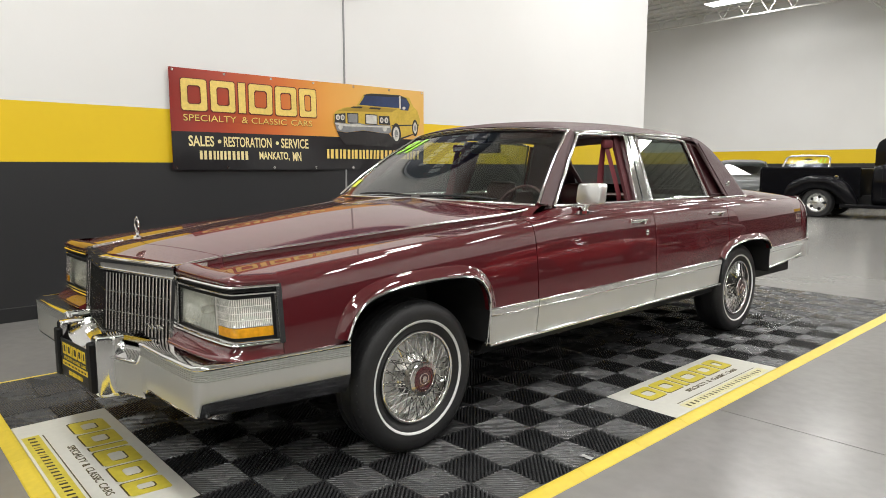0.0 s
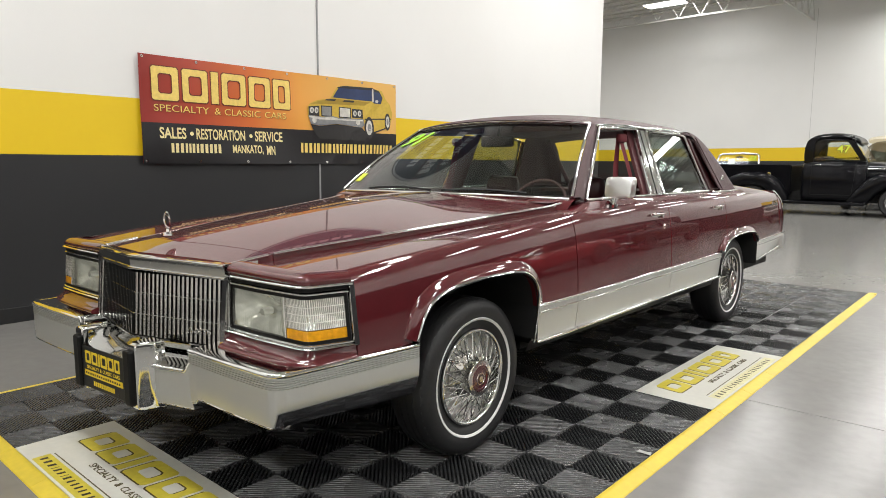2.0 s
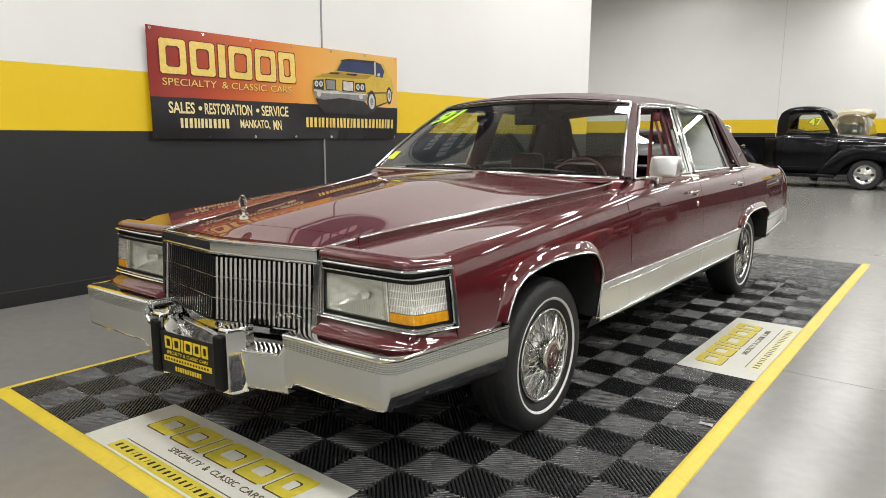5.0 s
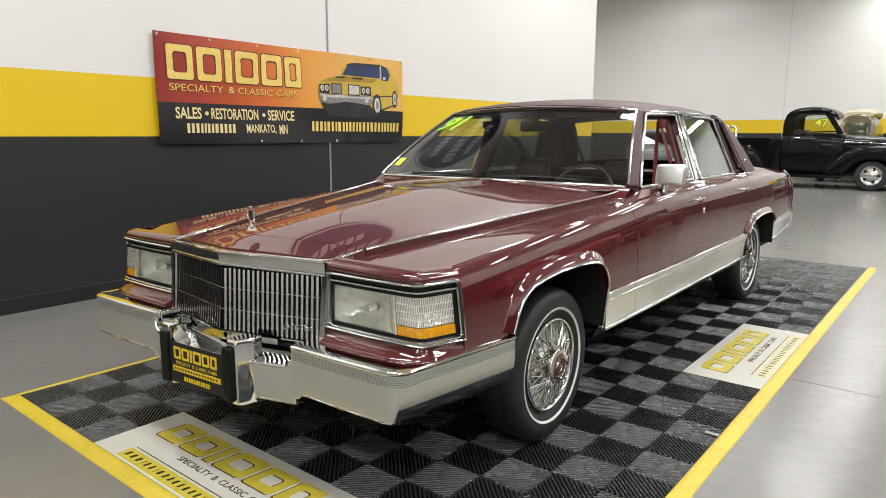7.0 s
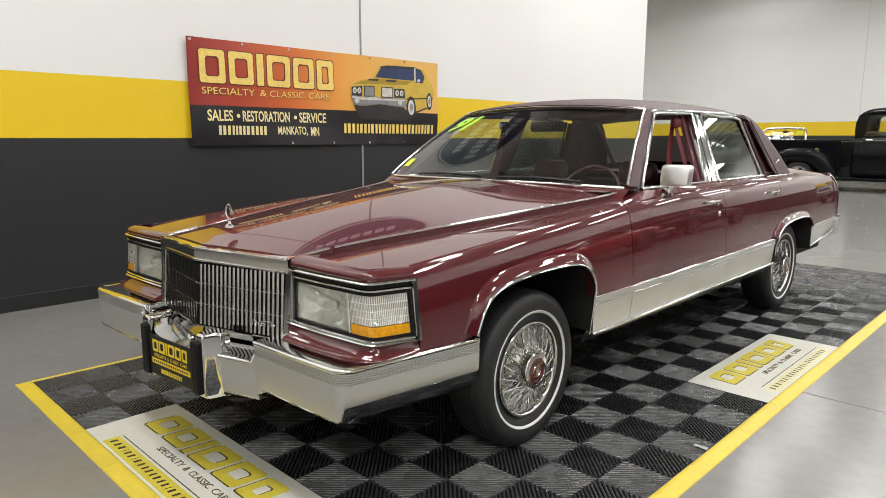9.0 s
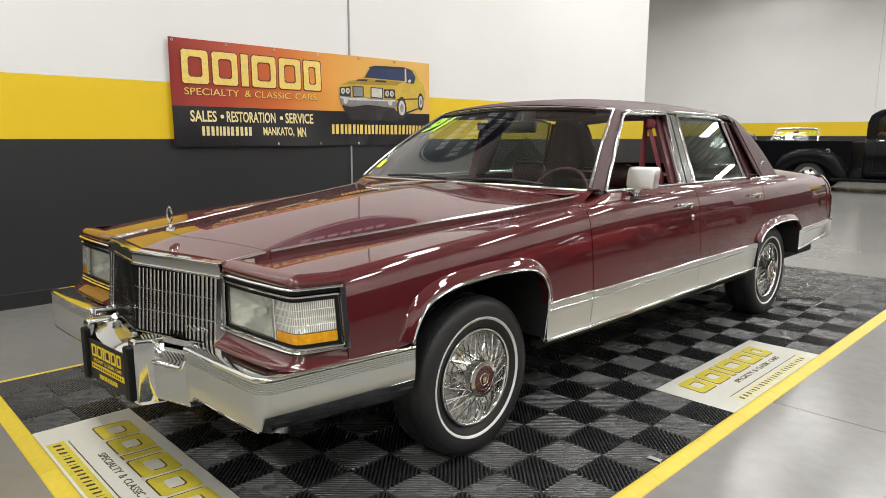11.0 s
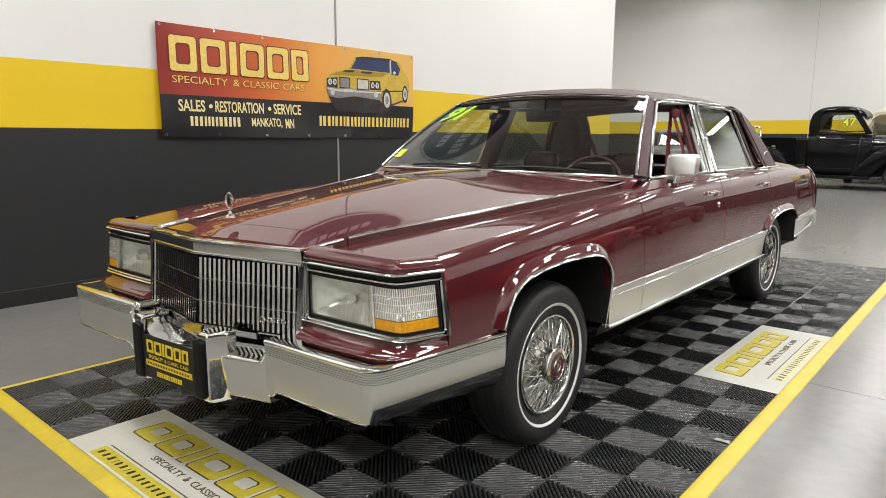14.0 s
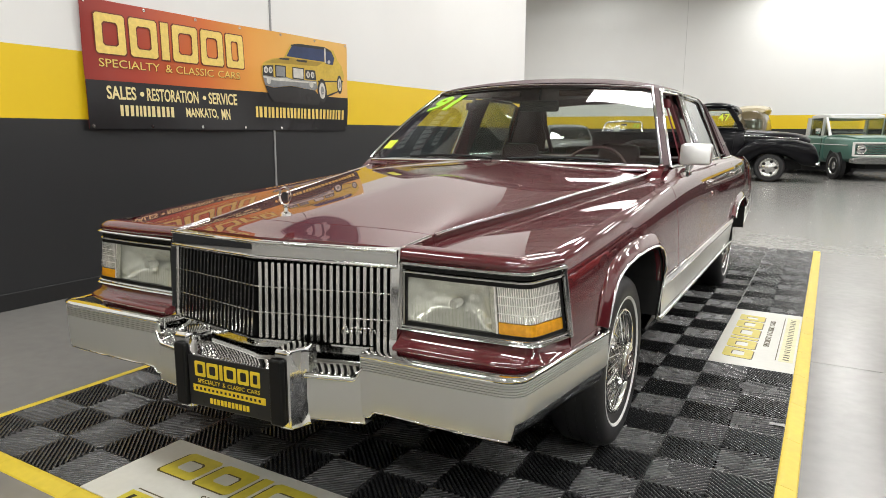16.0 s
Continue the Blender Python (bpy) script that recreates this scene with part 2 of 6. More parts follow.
def box(x0, x1, y0, y1, z0, z1, r=0.0):
    """A block; r rounds its edges by a chamfer."""
    if r <= 0:
        v = [(x, y, z) for z in (z0, z1) for y in (y0, y1) for x in (x0, x1)]
        return v, [(0, 2, 3, 1), (4, 5, 7, 6), (0, 1, 5, 4), (2, 6, 7, 3), (0, 4, 6, 2), (1, 3, 7, 5)]
    rows = []
    for z, i in ((z0, r), (z0 + r * 0.3, r * 0.3), (z0 + r, 0), (z1 - r, 0), (z1 - r * 0.3, r * 0.3), (z1, r)):
        rows.append(rounded(x0 + i, x1 - i, y0 + i, y1 - i, r, z))
    return capped(rows)


def rounded(x0, x1, y0, y1, r, z, n=3):
    out = []
    for cx, cy, a0 in ((x1 - r, y1 - r, 0), (x0 + r, y1 - r, 90), (x0 + r, y0 + r, 180), (x1 - r, y0 + r, 270)):
        for i in range(n + 1):
            a = radians(a0 + 90 * i / n)
            out.append((cx + r * math.cos(a), cy + r * math.sin(a), z))
    return out


def tube(path, r, n=8, squash=1.0, up=(0, 0, 1)):
    """A rod along a path; squash flattens it across the up direction."""
    pts = [Vector(p) for p in path]
    rows = []
    for i, p in enumerate(pts):
        d = (pts[min(i + 1, len(pts) - 1)] - pts[max(i - 1, 0)]).normalized()
        a = d.cross(Vector(up))
        if a.length < 1e-4:
            a = d.cross(Vector((1, 0, 0)))
        a.normalize()
        b = a.cross(d).normalized()
        rr = r[i] if isinstance(r, (list, tuple)) else r
        rows.append([p + a * rr * math.cos(2 * math.pi * j / n) * squash + b * rr * math.sin(2 * math.pi * j / n) for j in range(n)])
    return capped(rows)


def lathe(profile, n=48, axis="x"):
    """Turns (radius, along) pairs round an axis."""
    rows = []
    for r, a in profile:
        ring = []
        for j in range(n):
            t = 2 * math.pi * j / n
            if axis == "x":
                ring.append((a, r * math.cos(t), r * math.sin(t)))
            else:
                ring.append((r * math.cos(t), r * math.sin(t), a))
        rows.append(ring)
    return loft(rows, loop=True)


def slab(outline, place, thick):
    """A flat plate: an outline of 2D points put in space by place(a, b, depth)."""
    n = len(outline)
    v = [place(a, b, 0.0) for a, b in outline] + [place(a, b, thick) for a, b in outline]
    f = [tuple(range(n - 1, -1, -1)), tuple(range(n, 2 * n))]
    return v, f + [(i, (i + 1) % n, n + (i + 1) % n, n + i) for i in range(n)]


def interp(table, x):
    """A smooth value from a table of pairs, with no overshoot between them."""
    n = len(table)
    if x <= table[0][0]:
        return float(table[0][1])
    if x >= table[-1][0]:
        return float(table[-1][1])
    i = 0
    while table[i + 1][0] < x:
        i += 1

    def secant(k):
        return (table[k + 1][1] - table[k][1]) / (table[k + 1][0] - table[k][0])

    def slope(k):
        if k == 0:
            return secant(0)
        if k == n - 1:
            return secant(n - 2)
        a, b = secant(k - 1), secant(k)
        return 0.0 if a * b <= 0 else 2 * a * b / (a + b)
    h = table[i + 1][0] - table[i][0]
    t = (x - table[i][0]) / h
    m0, m1 = slope(i) * h, slope(i + 1) * h
    return float((2 * t ** 3 - 3 * t * t + 1) * table[i][1] + (t ** 3 - 2 * t * t + t) * m0 + (3 * t * t - 2 * t ** 3) * table[i + 1][1] + (t ** 3 - t * t) * m1)


def smooth_curve(points, n):
    """A smooth line through the points (Catmull-Rom), n steps between each two."""
    pts = [Vector(p) for p in points]
    out = []
    for i in range(len(pts) - 1):
        p0, p1, p2, p3 = pts[max(i - 1, 0)], pts[i], pts[i + 1], pts[min(i + 2, len(pts) - 1)]
        for k in range(n):
            t = k / n
            out.append(0.5 * ((2 * p1) + (p2 - p0) * t + (2 * p0 - 5 * p1 + 4 * p2 - p3) * t * t + (3 * p1 - p0 - 3 * p2 + p3) * t ** 3))
    return out + [pts[-1]]


def letters(text, width, height, place, depth=0.0015, bold=0.0):
    """Words in the built-in font as mesh data, stretched to width and height and put by place(a, b, c)."""
    cu = bpy.data.curves.new("words", "FONT")
    cu.body, cu.extrude, cu.resolution_u, cu.offset = text, 0.5, 3, bold
    ob = bpy.data.objects.new("words", cu)
    scene.collection.objects.link(ob)
    bpy.context.view_layer.update()
    me = bpy.data.meshes.new_from_object(ob.evaluated_get(bpy.context.evaluated_depsgraph_get()))
    bpy.data.objects.remove(ob)
    xs = [v.co.x for v in me.vertices]
    ys = [v.co.y for v in me.vertices]
    w, h = max(xs) - min(xs), max(ys) - min(ys)
    verts = [place((v.co.x - min(xs)) / w * width, (v.co.y - min(ys)) / h * height, (v.co.z + 0.5) * depth) for v in me.vertices]
    faces = [tuple(p.vertices) for p in me.polygons]
    bpy.data.meshes.remove(me)
    return verts, faces


def ring_plate(a0, a1, b0, b1, stroke, place, depth, slant=0.0):
    """A hollow frame with cut corners, a plain shape in place of a brand's letter."""
    def loop(d, c):
        k = (a1 - a0) * 0.07
        pts = [(a0 + d + k, b0 + d), (a1 - d - k, b0 + d), (a1 - d, b0 + d + k), (a1 - d, b1 - d - k), (a1 - d - k, b1 - d), (a0 + d + k, b1 - d), (a0 + d, b1 - d - k), (a0 + d, b0 + d + k)]
        return [place(a + slant * (b - b0), b, c) for a, b in pts]
    return loft([loop(0, 0.0), loop(0, depth), loop(stroke, depth), loop(stroke, 0.0)], loop=True, ring=True)


M["red_paint"] = surface("red_car_paint", (0.42, 0.012, 0.012), 0.3, coat=0.9)
M["sign_blue"] = surface("sign_enamel_navy", (0.020, 0.034, 0.075), 0.35, stain=0.1)
M["rim_inner"] = surface("dull_rim_metal", (0.80, 0.79, 0.76), 0.36, metal=0.75, stain=0.2, stain_scale=12)
M["sign_pale"] = surface("sign_pale_print", (0.50, 0.52, 0.56), 0.5)

# ---- structure: floor, walls, ceiling ----
HALL = dict(x0=-14.0, x1=9.5, y0=-9.5, y1=23.0, top=6.9)
WALL_X, WALL_END = -3.16, 8.36

floor = tagged(new("floor"), "polished grey concrete floor slabs with saw-cut joints", "floor", kind="structure")
XJ = [HALL["x0"], -8.2, -3.2, 3.4, 9.5]
YJ = [HALL["y0"], -7.6, -3.05, 1.50, 6.05, 10.6, 15.15, 19.7, HALL["y1"]]
for i in range(len(XJ) - 1):
    for j in range(len(YJ) - 1):
        part("slab", box(XJ[i] + 0.003, XJ[i + 1] - 0.003, YJ[j] + 0.003, YJ[j + 1] - 0.003, -0.12, 0.0), M["concrete"], floor)
part("joint_bed", box(HALL["x0"], HALL["x1"], HALL["y0"], HALL["y1"], -0.14, -0.006), M["joint"], floor)


def wall(name, x0, x1, y0, y1, mat, label):
    ob = part(name, box(x0, x1, y0, y1, 0.0, HALL["top"]), mat)
    return tagged(ob, label, "wall", kind="structure")


wall("wall_west", WALL_X - 0.25, WALL_X, HALL["y0"], WALL_END, M["wall"], "white wall with yellow stripe over a black dado")
wall("wall_return", HALL["x0"], WALL_X - 0.25, WALL_END - 0.25, WALL_END, M["wall"], "white return wall with yellow stripe and black dado")
wall("wall_north", HALL["x0"] - 0.25, 4.6, HALL["y1"], HALL["y1"] + 0.25, M["wall_far"], "far white wall with yellow stripe and black dado")
wall("wall_north_end", 4.6, HALL["x1"] + 0.25, HALL["y1"], HALL["y1"] + 0.25, M["wall_plain"], "far white wall over a black dado")
wall("wall_far_west", HALL["x0"] - 0.25, HALL["x0"], WALL_END, HALL["y1"], M["wall_far"], "white side wall with yellow stripe and black dado")
# out of view; the dado is raised to darken reflections in the sedan's side
wall("wall_east", HALL["x1"], HALL["x1"] + 0.25, HALL["y0"], HALL["y1"], M["wall_side"], "unseen white side wall, its tall black dado added to darken reflections")
# behind the camera; white almost to the floor so the grille mirrors something bright
wall("wall_south", WALL_X, HALL["x1"], HALL["y0"] - 0.25, HALL["y0"], M["wall_end"], "unseen plain white end wall, added to brighten the grille's reflections")
tagged(part("baseboard", box(WALL_X, WALL_X + 0.012, HALL["y0"], WALL_END, 0.0, 0.115, 0.004), M["base"]), "black rubber base along the wall", "baseboard", kind="structure")
tagged(part("trim", box(WALL_X, WALL_X + 0.008, 2.388, 2.406, 0.115, HALL["top"]), M["caulk"]), "thin grey joint strip on the wall", "trim", kind="structure")
tagged(part("trim", box(-3.322, -3.308, HALL["y1"] - 0.005, HALL["y1"], 0.0, 6.3), M["caulk_pale"]), "thin grey joint line on the far wall", "trim", kind="structure")

# corrugated deck and open-web joists in one ceiling mesh
geos = [box(HALL["x0"], HALL["x1"], HALL["y0"], HALL["y1"], HALL["top"], HALL["top"] + 0.1)]
for k in range(int((HALL["y1"] - HALL["y0"]) / 0.6)):
    y = HALL["y0"] + 0.3 + 0.6 * k
    geos.append(box(HALL["x0"], HALL["x1"], y - 0.12, y + 0.12, HALL["top"] - 0.05, HALL["top"] + 0.002))
tagged(part("ceiling", join(*geos), M["deck"]), "off-white ribbed steel deck ceiling", "ceiling", kind="structure")


def joist(length, deep=0.62):
    g = [box(0, length, -0.03, 0.03, -0.025, 0.025), box(0, length, -0.03, 0.03, -deep - 0.025, -deep + 0.025)]
    n = int(length / 0.75)
    s = length / n
    for i in range(n):
        x = i * s
        g.append(tube([(x, 0, -deep), (x + s / 2, 0, 0)], 0.016, 5))
        g.append(tube([(x + s / 2, 0, 0), (x + s, 0, -deep)], 0.016, 5))
    return join(*g)


for k in range(11):
    y = 21.0 - 2.4 * k
    x_from = HALL["x0"] if y > WALL_END else WALL_X
    ob = part("roof_joist", joist(HALL["x1"] - x_from), M["joist"])
    ob.location = (x_from, y, HALL["top"] - 0.08)
    tagged(ob, "off-white open-web steel roof joist under the deck", "joist", "roof joists", "structure")
girder = part("roof_girder", joist(HALL["y1"] - HALL["y0"], 0.85), M["joist"])
girder.matrix_basis = pose(-3.42, HALL["y0"], HALL["top"] - 0.1, 0, 0, 90)
tagged(girder, "off-white open-web steel roof girder", "girder", kind="structure")

# hanging high-bay lamps
lamp = thing("high_bay_lamp", "white hanging high-bay fluorescent lamp, lit", "lamp", group="high-bay lamps")
part("housing", capped([rounded(-0.62, 0.62, -0.30, 0.30, 0.02, 0.0), rounded(-0.62, 0.62, -0.30, 0.30, 0.02, 0.03), rounded(-0.5, 0.5, -0.18, 0.18, 0.02, 0.11)]), M["housing"], lamp)
face = part("diffuser", box(-0.59, 0.59, -0.27, 0.27, -0.012, -0.002), M["housing"], lamp, "glowing lamp face")
face.data.materials.append(M["glow"])
for poly in face.data.polygons:
    poly.material_index = 1 if poly.normal.z < -0.9 else 0
part("chain", join(tube([(-0.5, 0, 0.11), (-0.5, 0, 0.86)], 0.006, 5), tube([(0.5, 0, 0.11), (0.5, 0, 0.86)], 0.006, 5)), M["joist"], lamp)
spots = [(-0.1 + 2.55 * ix, -6.07 + 4.63 * iy) for ix in range(4) for iy in range(7)]
# two extra lamps outside the grid, added to brighten the floor by the west wall
spots += [(-1.95, y) for y in (-1.3, 6.3)]
spots += [(-6.3, 17.9), (-10.6, 17.9), (-5.0, 14.8), (-7.6, 14.8), (-10.2, 14.8), (-5.0, 10.6), (-8.0, 10.6), (-11.0, 10.6), (-2.4, 12.45), (-2.4, 16.2)]
lamp.matrix_basis = pose(spots[0][0], spots[0][1], 6.0)
for x, y in spots[1:]:
    copy_thing(lamp, pose(x, y, 6.0))
copy_thing(lamp, pose(-6.5, 20.4, 6.68))

# ---- the display mat ----
mat_floor = thing("display_mat", "charcoal ribbed tile mat with yellow edging under the car", "mat")


def tile_geo():
    """One tile of 0.4 m: four squares whose ribs run at 45 degrees, crossing over from square to square."""
    s, q = 0.398, 0.199
    ribs = []
    pitch, w = 0.0155, 0.0056
    for i in (0, 1):
        for j in (0, 1):
            ox, oy = -s / 2 + i * q, -s / 2 + j * q
            sign = -1 if (i + j) % 2 == 0 else 1
            c = -q + 0.004
            while c < q:
                x0, x1 = max(0.001, -c), min(q - 0.001, q - c)
                if x1 - x0 > 0.006:
                    a, b = (x0, x0 + c), (x1, x1 + c)
                    if sign < 0:
                        a, b = (q - a[0], a[1]), (q - b[0], b[1])
                    nx, ny = (-w * 0.707, w * 0.707) if sign > 0 else (w * 0.707, w * 0.707)
                    v = []
                    for (px, py) in (a, b):
                        for k, z in ((-1, 0.001), (-0.92, 0.0095), (-0.62, 0.0138), (0, 0.015), (0.62, 0.0138), (0.92, 0.0095), (1, 0.001)):
                            v.append((ox + px + nx * k, oy + py + ny * k, z))
                    ribs.append((v, [(k, k + 1, k + 8, k + 7) for k in range(6)]))
                c += pitch * 1.414
    rim = 0.0024
    ribs += [box(-s / 2, s / 2, -s / 2, -s / 2 + rim, 0, 0.0148), box(-s / 2, s / 2, s / 2 - rim, s / 2, 0, 0.0148),
             box(-s / 2, -s / 2 + rim, -s / 2, s / 2, 0, 0.0148), box(s / 2 - rim, s / 2, -s / 2, s / 2, 0, 0.0148)]
    # the near-black sheet below the ribs puts the gaps' shade into colour
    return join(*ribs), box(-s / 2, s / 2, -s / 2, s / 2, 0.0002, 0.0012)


TG, TB = tile_geo()
tile_me = bpy.data.meshes.new("tile")
both_geo = join(TG, TB)
tile_me.from_pydata(both_geo[0], [], both_geo[1])
tile_me.materials.append(M["tile"])
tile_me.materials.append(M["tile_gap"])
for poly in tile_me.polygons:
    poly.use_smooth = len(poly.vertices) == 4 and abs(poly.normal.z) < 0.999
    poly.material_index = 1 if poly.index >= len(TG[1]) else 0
for i in range(7):
    for j in range(16):
        if (i == 6 and 6 <= j <= 8) or (j == 0 and 2 <= i <= 4):
            continue
        t = new("tile", tile_me)
        t.parent = mat_floor
        t.location = (-1.4 + 0.4 * (i + 0.5), -1.2 + 0.4 * (j + 0.5), 0)


def ramp_edge(length):
    w = 0.066
    prof = [(0, 0), (0, 0.0135), (0.004, 0.015), (0.016, 0.015), (w - 0.004, 0.004), (w, 0.0)]
    return capped([[(a, y, z) for a, z in prof] for y in (0.0008, length - 0.0008)])


EG = mesh_of("edge_ramp", *ramp_edge(0.4), M["edge"])


def edge_run(x, y, turn, n):
    for k in range(n):
        e = new("edge_ramp", EG)
        e.parent = mat_floor
        e.matrix_basis = pose(x, y, 0, 0, 0, turn) @ pose(0, 0.4 * k, 0)


edge_run(1.4, -1.2, 0, 16)
edge_run(-1.4, -1.2, -90, 7)
edge_run(-1.4, 5.2, 180, 16)
for x, y, turn in ((1.4, -1.2, -90), (-1.4, -1.2, 180)):
    c = part("edge_corner", capped([[(0, 0, 0), (0.066, 0, 0), (0.066, 0.066, 0), (0, 0.066, 0)], [(0, 0, 0.015), (0.064, 0, 0.002), (0.064, 0.064, 0.002), (0, 0.064, 0.002)]]), M["edge"], mat_floor)
    c.matrix_basis = pose(x, y, 0, 0, 0, turn)
part("edge_tab", box(1.4, 1.462, 5.2, 5.255, 0.0, 0.012, 0.004), M["edge"], mat_floor)


def printed_panel(m, url_bar, label):
    """A white printed panel of three tiles: 1.2 m by 0.4 m, read along its length."""
    panel = thing("printed_panel", label, "floor panel", group="printed panels in the mat")
    panel.matrix_basis = m
    part("sheet", box(0.001, 1.199, 0.001, 0.399, 0.0, 0.0155, 0.0012), M["panel"], panel)

    def lay(z0, da=0.0, db=0.0):
        return lambda a, b, c: (a + da, b + db, z0 + c)
    # plain frames stand for the lettered logo
    x = 0.125
    for w in (0.160, 0.160, 0.042, 0.178, 0.160, 0.130):
        for shade, dx, dy, z in (("print_olive", -0.007, -0.006, 0.0156), ("print_yellow", 0.0, 0.0, 0.0161)):
            if w > 0.05:
                g = ring_plate(x + dx, x + w + dx, 0.205 + dy, 0.350 + dy, 0.040, lay(z), 0.0004, 0.10)
            else:
                g = slab([(x + dx, 0.205 + dy), (x + w + dx, 0.205 + dy), (x + w + dx + 0.0145, 0.350 + dy), (x + dx + 0.0145, 0.350 + dy)], lay(z), 0.0004)
            part("logo_shape" if shade == "print_yellow" else "logo_shade", g, M[shade], panel)
        x += w + 0.019
    for word, f0, f1 in (("SPECIALTY", 0.0, 0.37), ("&", 0.41, 0.45), ("CLASSIC", 0.49, 0.76), ("CARS", 0.80, 1.0)):
        part("word", letters(word, 0.58 * (f1 - f0), 0.030, lay(0.0156, 0.40 + 0.58 * f0, 0.140)), M["print_olive"], panel)
    part("rule", slab([(0.18, 0.091), (1.09, 0.091), (1.09, 0.096), (0.18, 0.096)], lay(0.0156), 0.0005), M["print_olive"], panel)
    part("bar", slab([(0.17, 0.012), (1.11, 0.012), (1.11, 0.080), (0.17, 0.080)], lay(0.0156), 0.0004), M["print_yellow" if url_bar else "print_pale"], panel)
    x = 0.195
    for w in (0.050, 0.050, 0.050, 0.012, 0.040, 0.040, 0.012, 0.045, 0.040, 0.036, 0.040, 0.032, 0.042, 0.036, 0.036, 0.012, 0.040, 0.040, 0.042, 0.036, 0.036, 0.012, 0.040, 0.045, 0.050):
        w *= 0.34
        part("url_mark", slab([(x, 0.032), (x + w, 0.032), (x + w + 0.004, 0.061), (x + 0.004, 0.061)], lay(0.0162), 0.0004), M["print_black" if url_bar else "print_olive"], panel)
        x += w * 1.53 + 0.0165
    return panel


printed_panel(pose(1.4, 1.2, 0, 0, 0, 90) @ pose(0, 0, 0), False, "white printed vinyl panel set into the mat's side")
printed_panel(pose(-0.6, -1.2, 0), True, "white vinyl panel with yellow printed bar in the mat")
scrap = part("paper_scrap", moved(loft([[(-0.03, -0.012, 0.001), (0, -0.016, 0.006), (0.03, -0.01, 0.002)], [(-0.028, 0.012, 0.004), (0, 0.014, 0.002), (0.026, 0.012, 0.006)]]), pose(1.371, 0.513, 0.016)), M["scrap"])
tagged(scrap, "small crumpled white paper scrap on the mat", "scrap")

# ---- the banner ----
banner = thing("banner", "orange and black vinyl banner hung on the wall", "banner", at=(WALL_X + 0.03, 0.53, 1.19))
BL, BH = 2.945, 0.905


def wave(a, b):
    fold = 0.016 * math.exp(-((a - 2.0 - 0.9 * b) / 0.07) ** 2) + 0.012 * math.exp(-((a - 2.35 - 0.7 * b) / 0.05) ** 2) + 0.008 * math.exp(-((a - 0.25 + 0.3 * b) / 0.06) ** 2)
    return 0.010 * math.sin(2.1 * a + 3.0 * b) + 0.007 * math.sin(5.2 * a - 4.0 * b + 1.0) + 0.004 * math.sin(9 * b + 2 * a) + fold * (0.6 - 0.5 * b)


def banner_place(lift):
    return lambda a, b, c: (wave(a, b) + lift + c, a, b)


m, nt, p = nodes_of("banner_print")
tc = nt.nodes.new("ShaderNodeTexCoord")
sep = nt.nodes.new("ShaderNodeSeparateXYZ")
nt.links.new(tc.outputs["Object"], sep.inputs[0])
rng = nt.nodes.new("ShaderNodeMapRange")
rng.inputs["From Max"].default_value = BL
nt.links.new(sep.outputs["Y"], rng.inputs["Value"])
ramp = nt.nodes.new("ShaderNodeValToRGB")
ramp.color_ramp.elements[0].color = (0.26, 0.018, 0.012, 1)
ramp.color_ramp.elements[1].color = (0.80, 0.46, 0.11, 1)
for at, c in ((0.15, (0.40, 0.045, 0.020, 1)), (0.36, (0.66, 0.15, 0.028, 1)), (0.55, (0.82, 0.36, 0.06, 1)), (0.75, (0.86, 0.50, 0.13, 1))):
    ramp.color_ramp.elements.new(at).color = c
nt.links.new(rng.outputs[0], ramp.inputs[0])
nt.links.new(ramp.outputs[0], p.inputs["Base Color"])
p.inputs["Roughness"].default_value = 0.38
M["banner"] = m
rows = [[banner_place(d)(BL * i / 120, b, 0) for i in range(121)] for d, b in [(-0.002, BH * k / 20) for k in range(21)] + [(0.0, BH * k / 20) for k in range(20, -1, -1)]]
part("sheet", loft(rows, ring=True), M["banner"], banner, smooth=60)
black_rows = [[banner_place(0.0025)(BL * i / 120, b, 0) for i in range(121)] for b in [0.345 * k / 8 for k in range(9)]]
M["banner_black"] = surface("banner_black_print", (0.013, 0.012, 0.014), 0.36, stain=0.1, stain_scale=2)
part("black_field", loft(black_rows), M["banner_black"], banner, smooth=60)
M["banner_gold"] = surface("banner_gold_print", (0.85, 0.62, 0.16), 0.42, stain=0.1, stain_scale=3)
M["banner_cream"] = surface("banner_cream_print", (0.85, 0.72, 0.36), 0.42)
M["banner_rust"] = surface("banner_rust_print", (0.16, 0.03, 0.012), 0.42)
x = 0.10
for w in (0.235, 0.235, 0.070, 0.250, 0.235, 0.190):
    for shade, o, lift in (("banner_rust", 0.009, 0.003), ("banner_gold", 0.0, 0.005)):
        if w > 0.1:
            g = ring_plate(x - o, x + w + o, 0.535 - o, 0.815 + o, 0.056 + 2 * o, banner_place(lift), 0.0008, 0.0)
        else:
            g = slab([(x - o, 0.535 - o), (x + w + o, 0.535 - o), (x + w + o, 0.815 + o), (x - o, 0.815 + o)], banner_place(lift), 0.0008)
        part("logo_shape" if shade == "banner_gold" else "logo_outline", g, M[shade], banner)
    x += w + 0.036


def word_spans(text):
    """Where each word of a line begins and ends, as shares of the line."""
    wide = {"I": 0.45, "M": 1.25, "W": 1.35, " ": 0.55, ",": 0.4, "\u2022": 0.6, "&": 1.1}
    total = sum(wide.get(ch, 1.0) for ch in text)
    at, out, word, start = 0.0, [], "", 0.0
    for ch in text + " ":
        if ch == " ":
            if word:
                out.append((word, start / total, at / total))
            word = ""
            at += wide[" "]
        else:
            if not word:
                start = at
            word += ch
            at += wide.get(ch, 1.0)
    return out


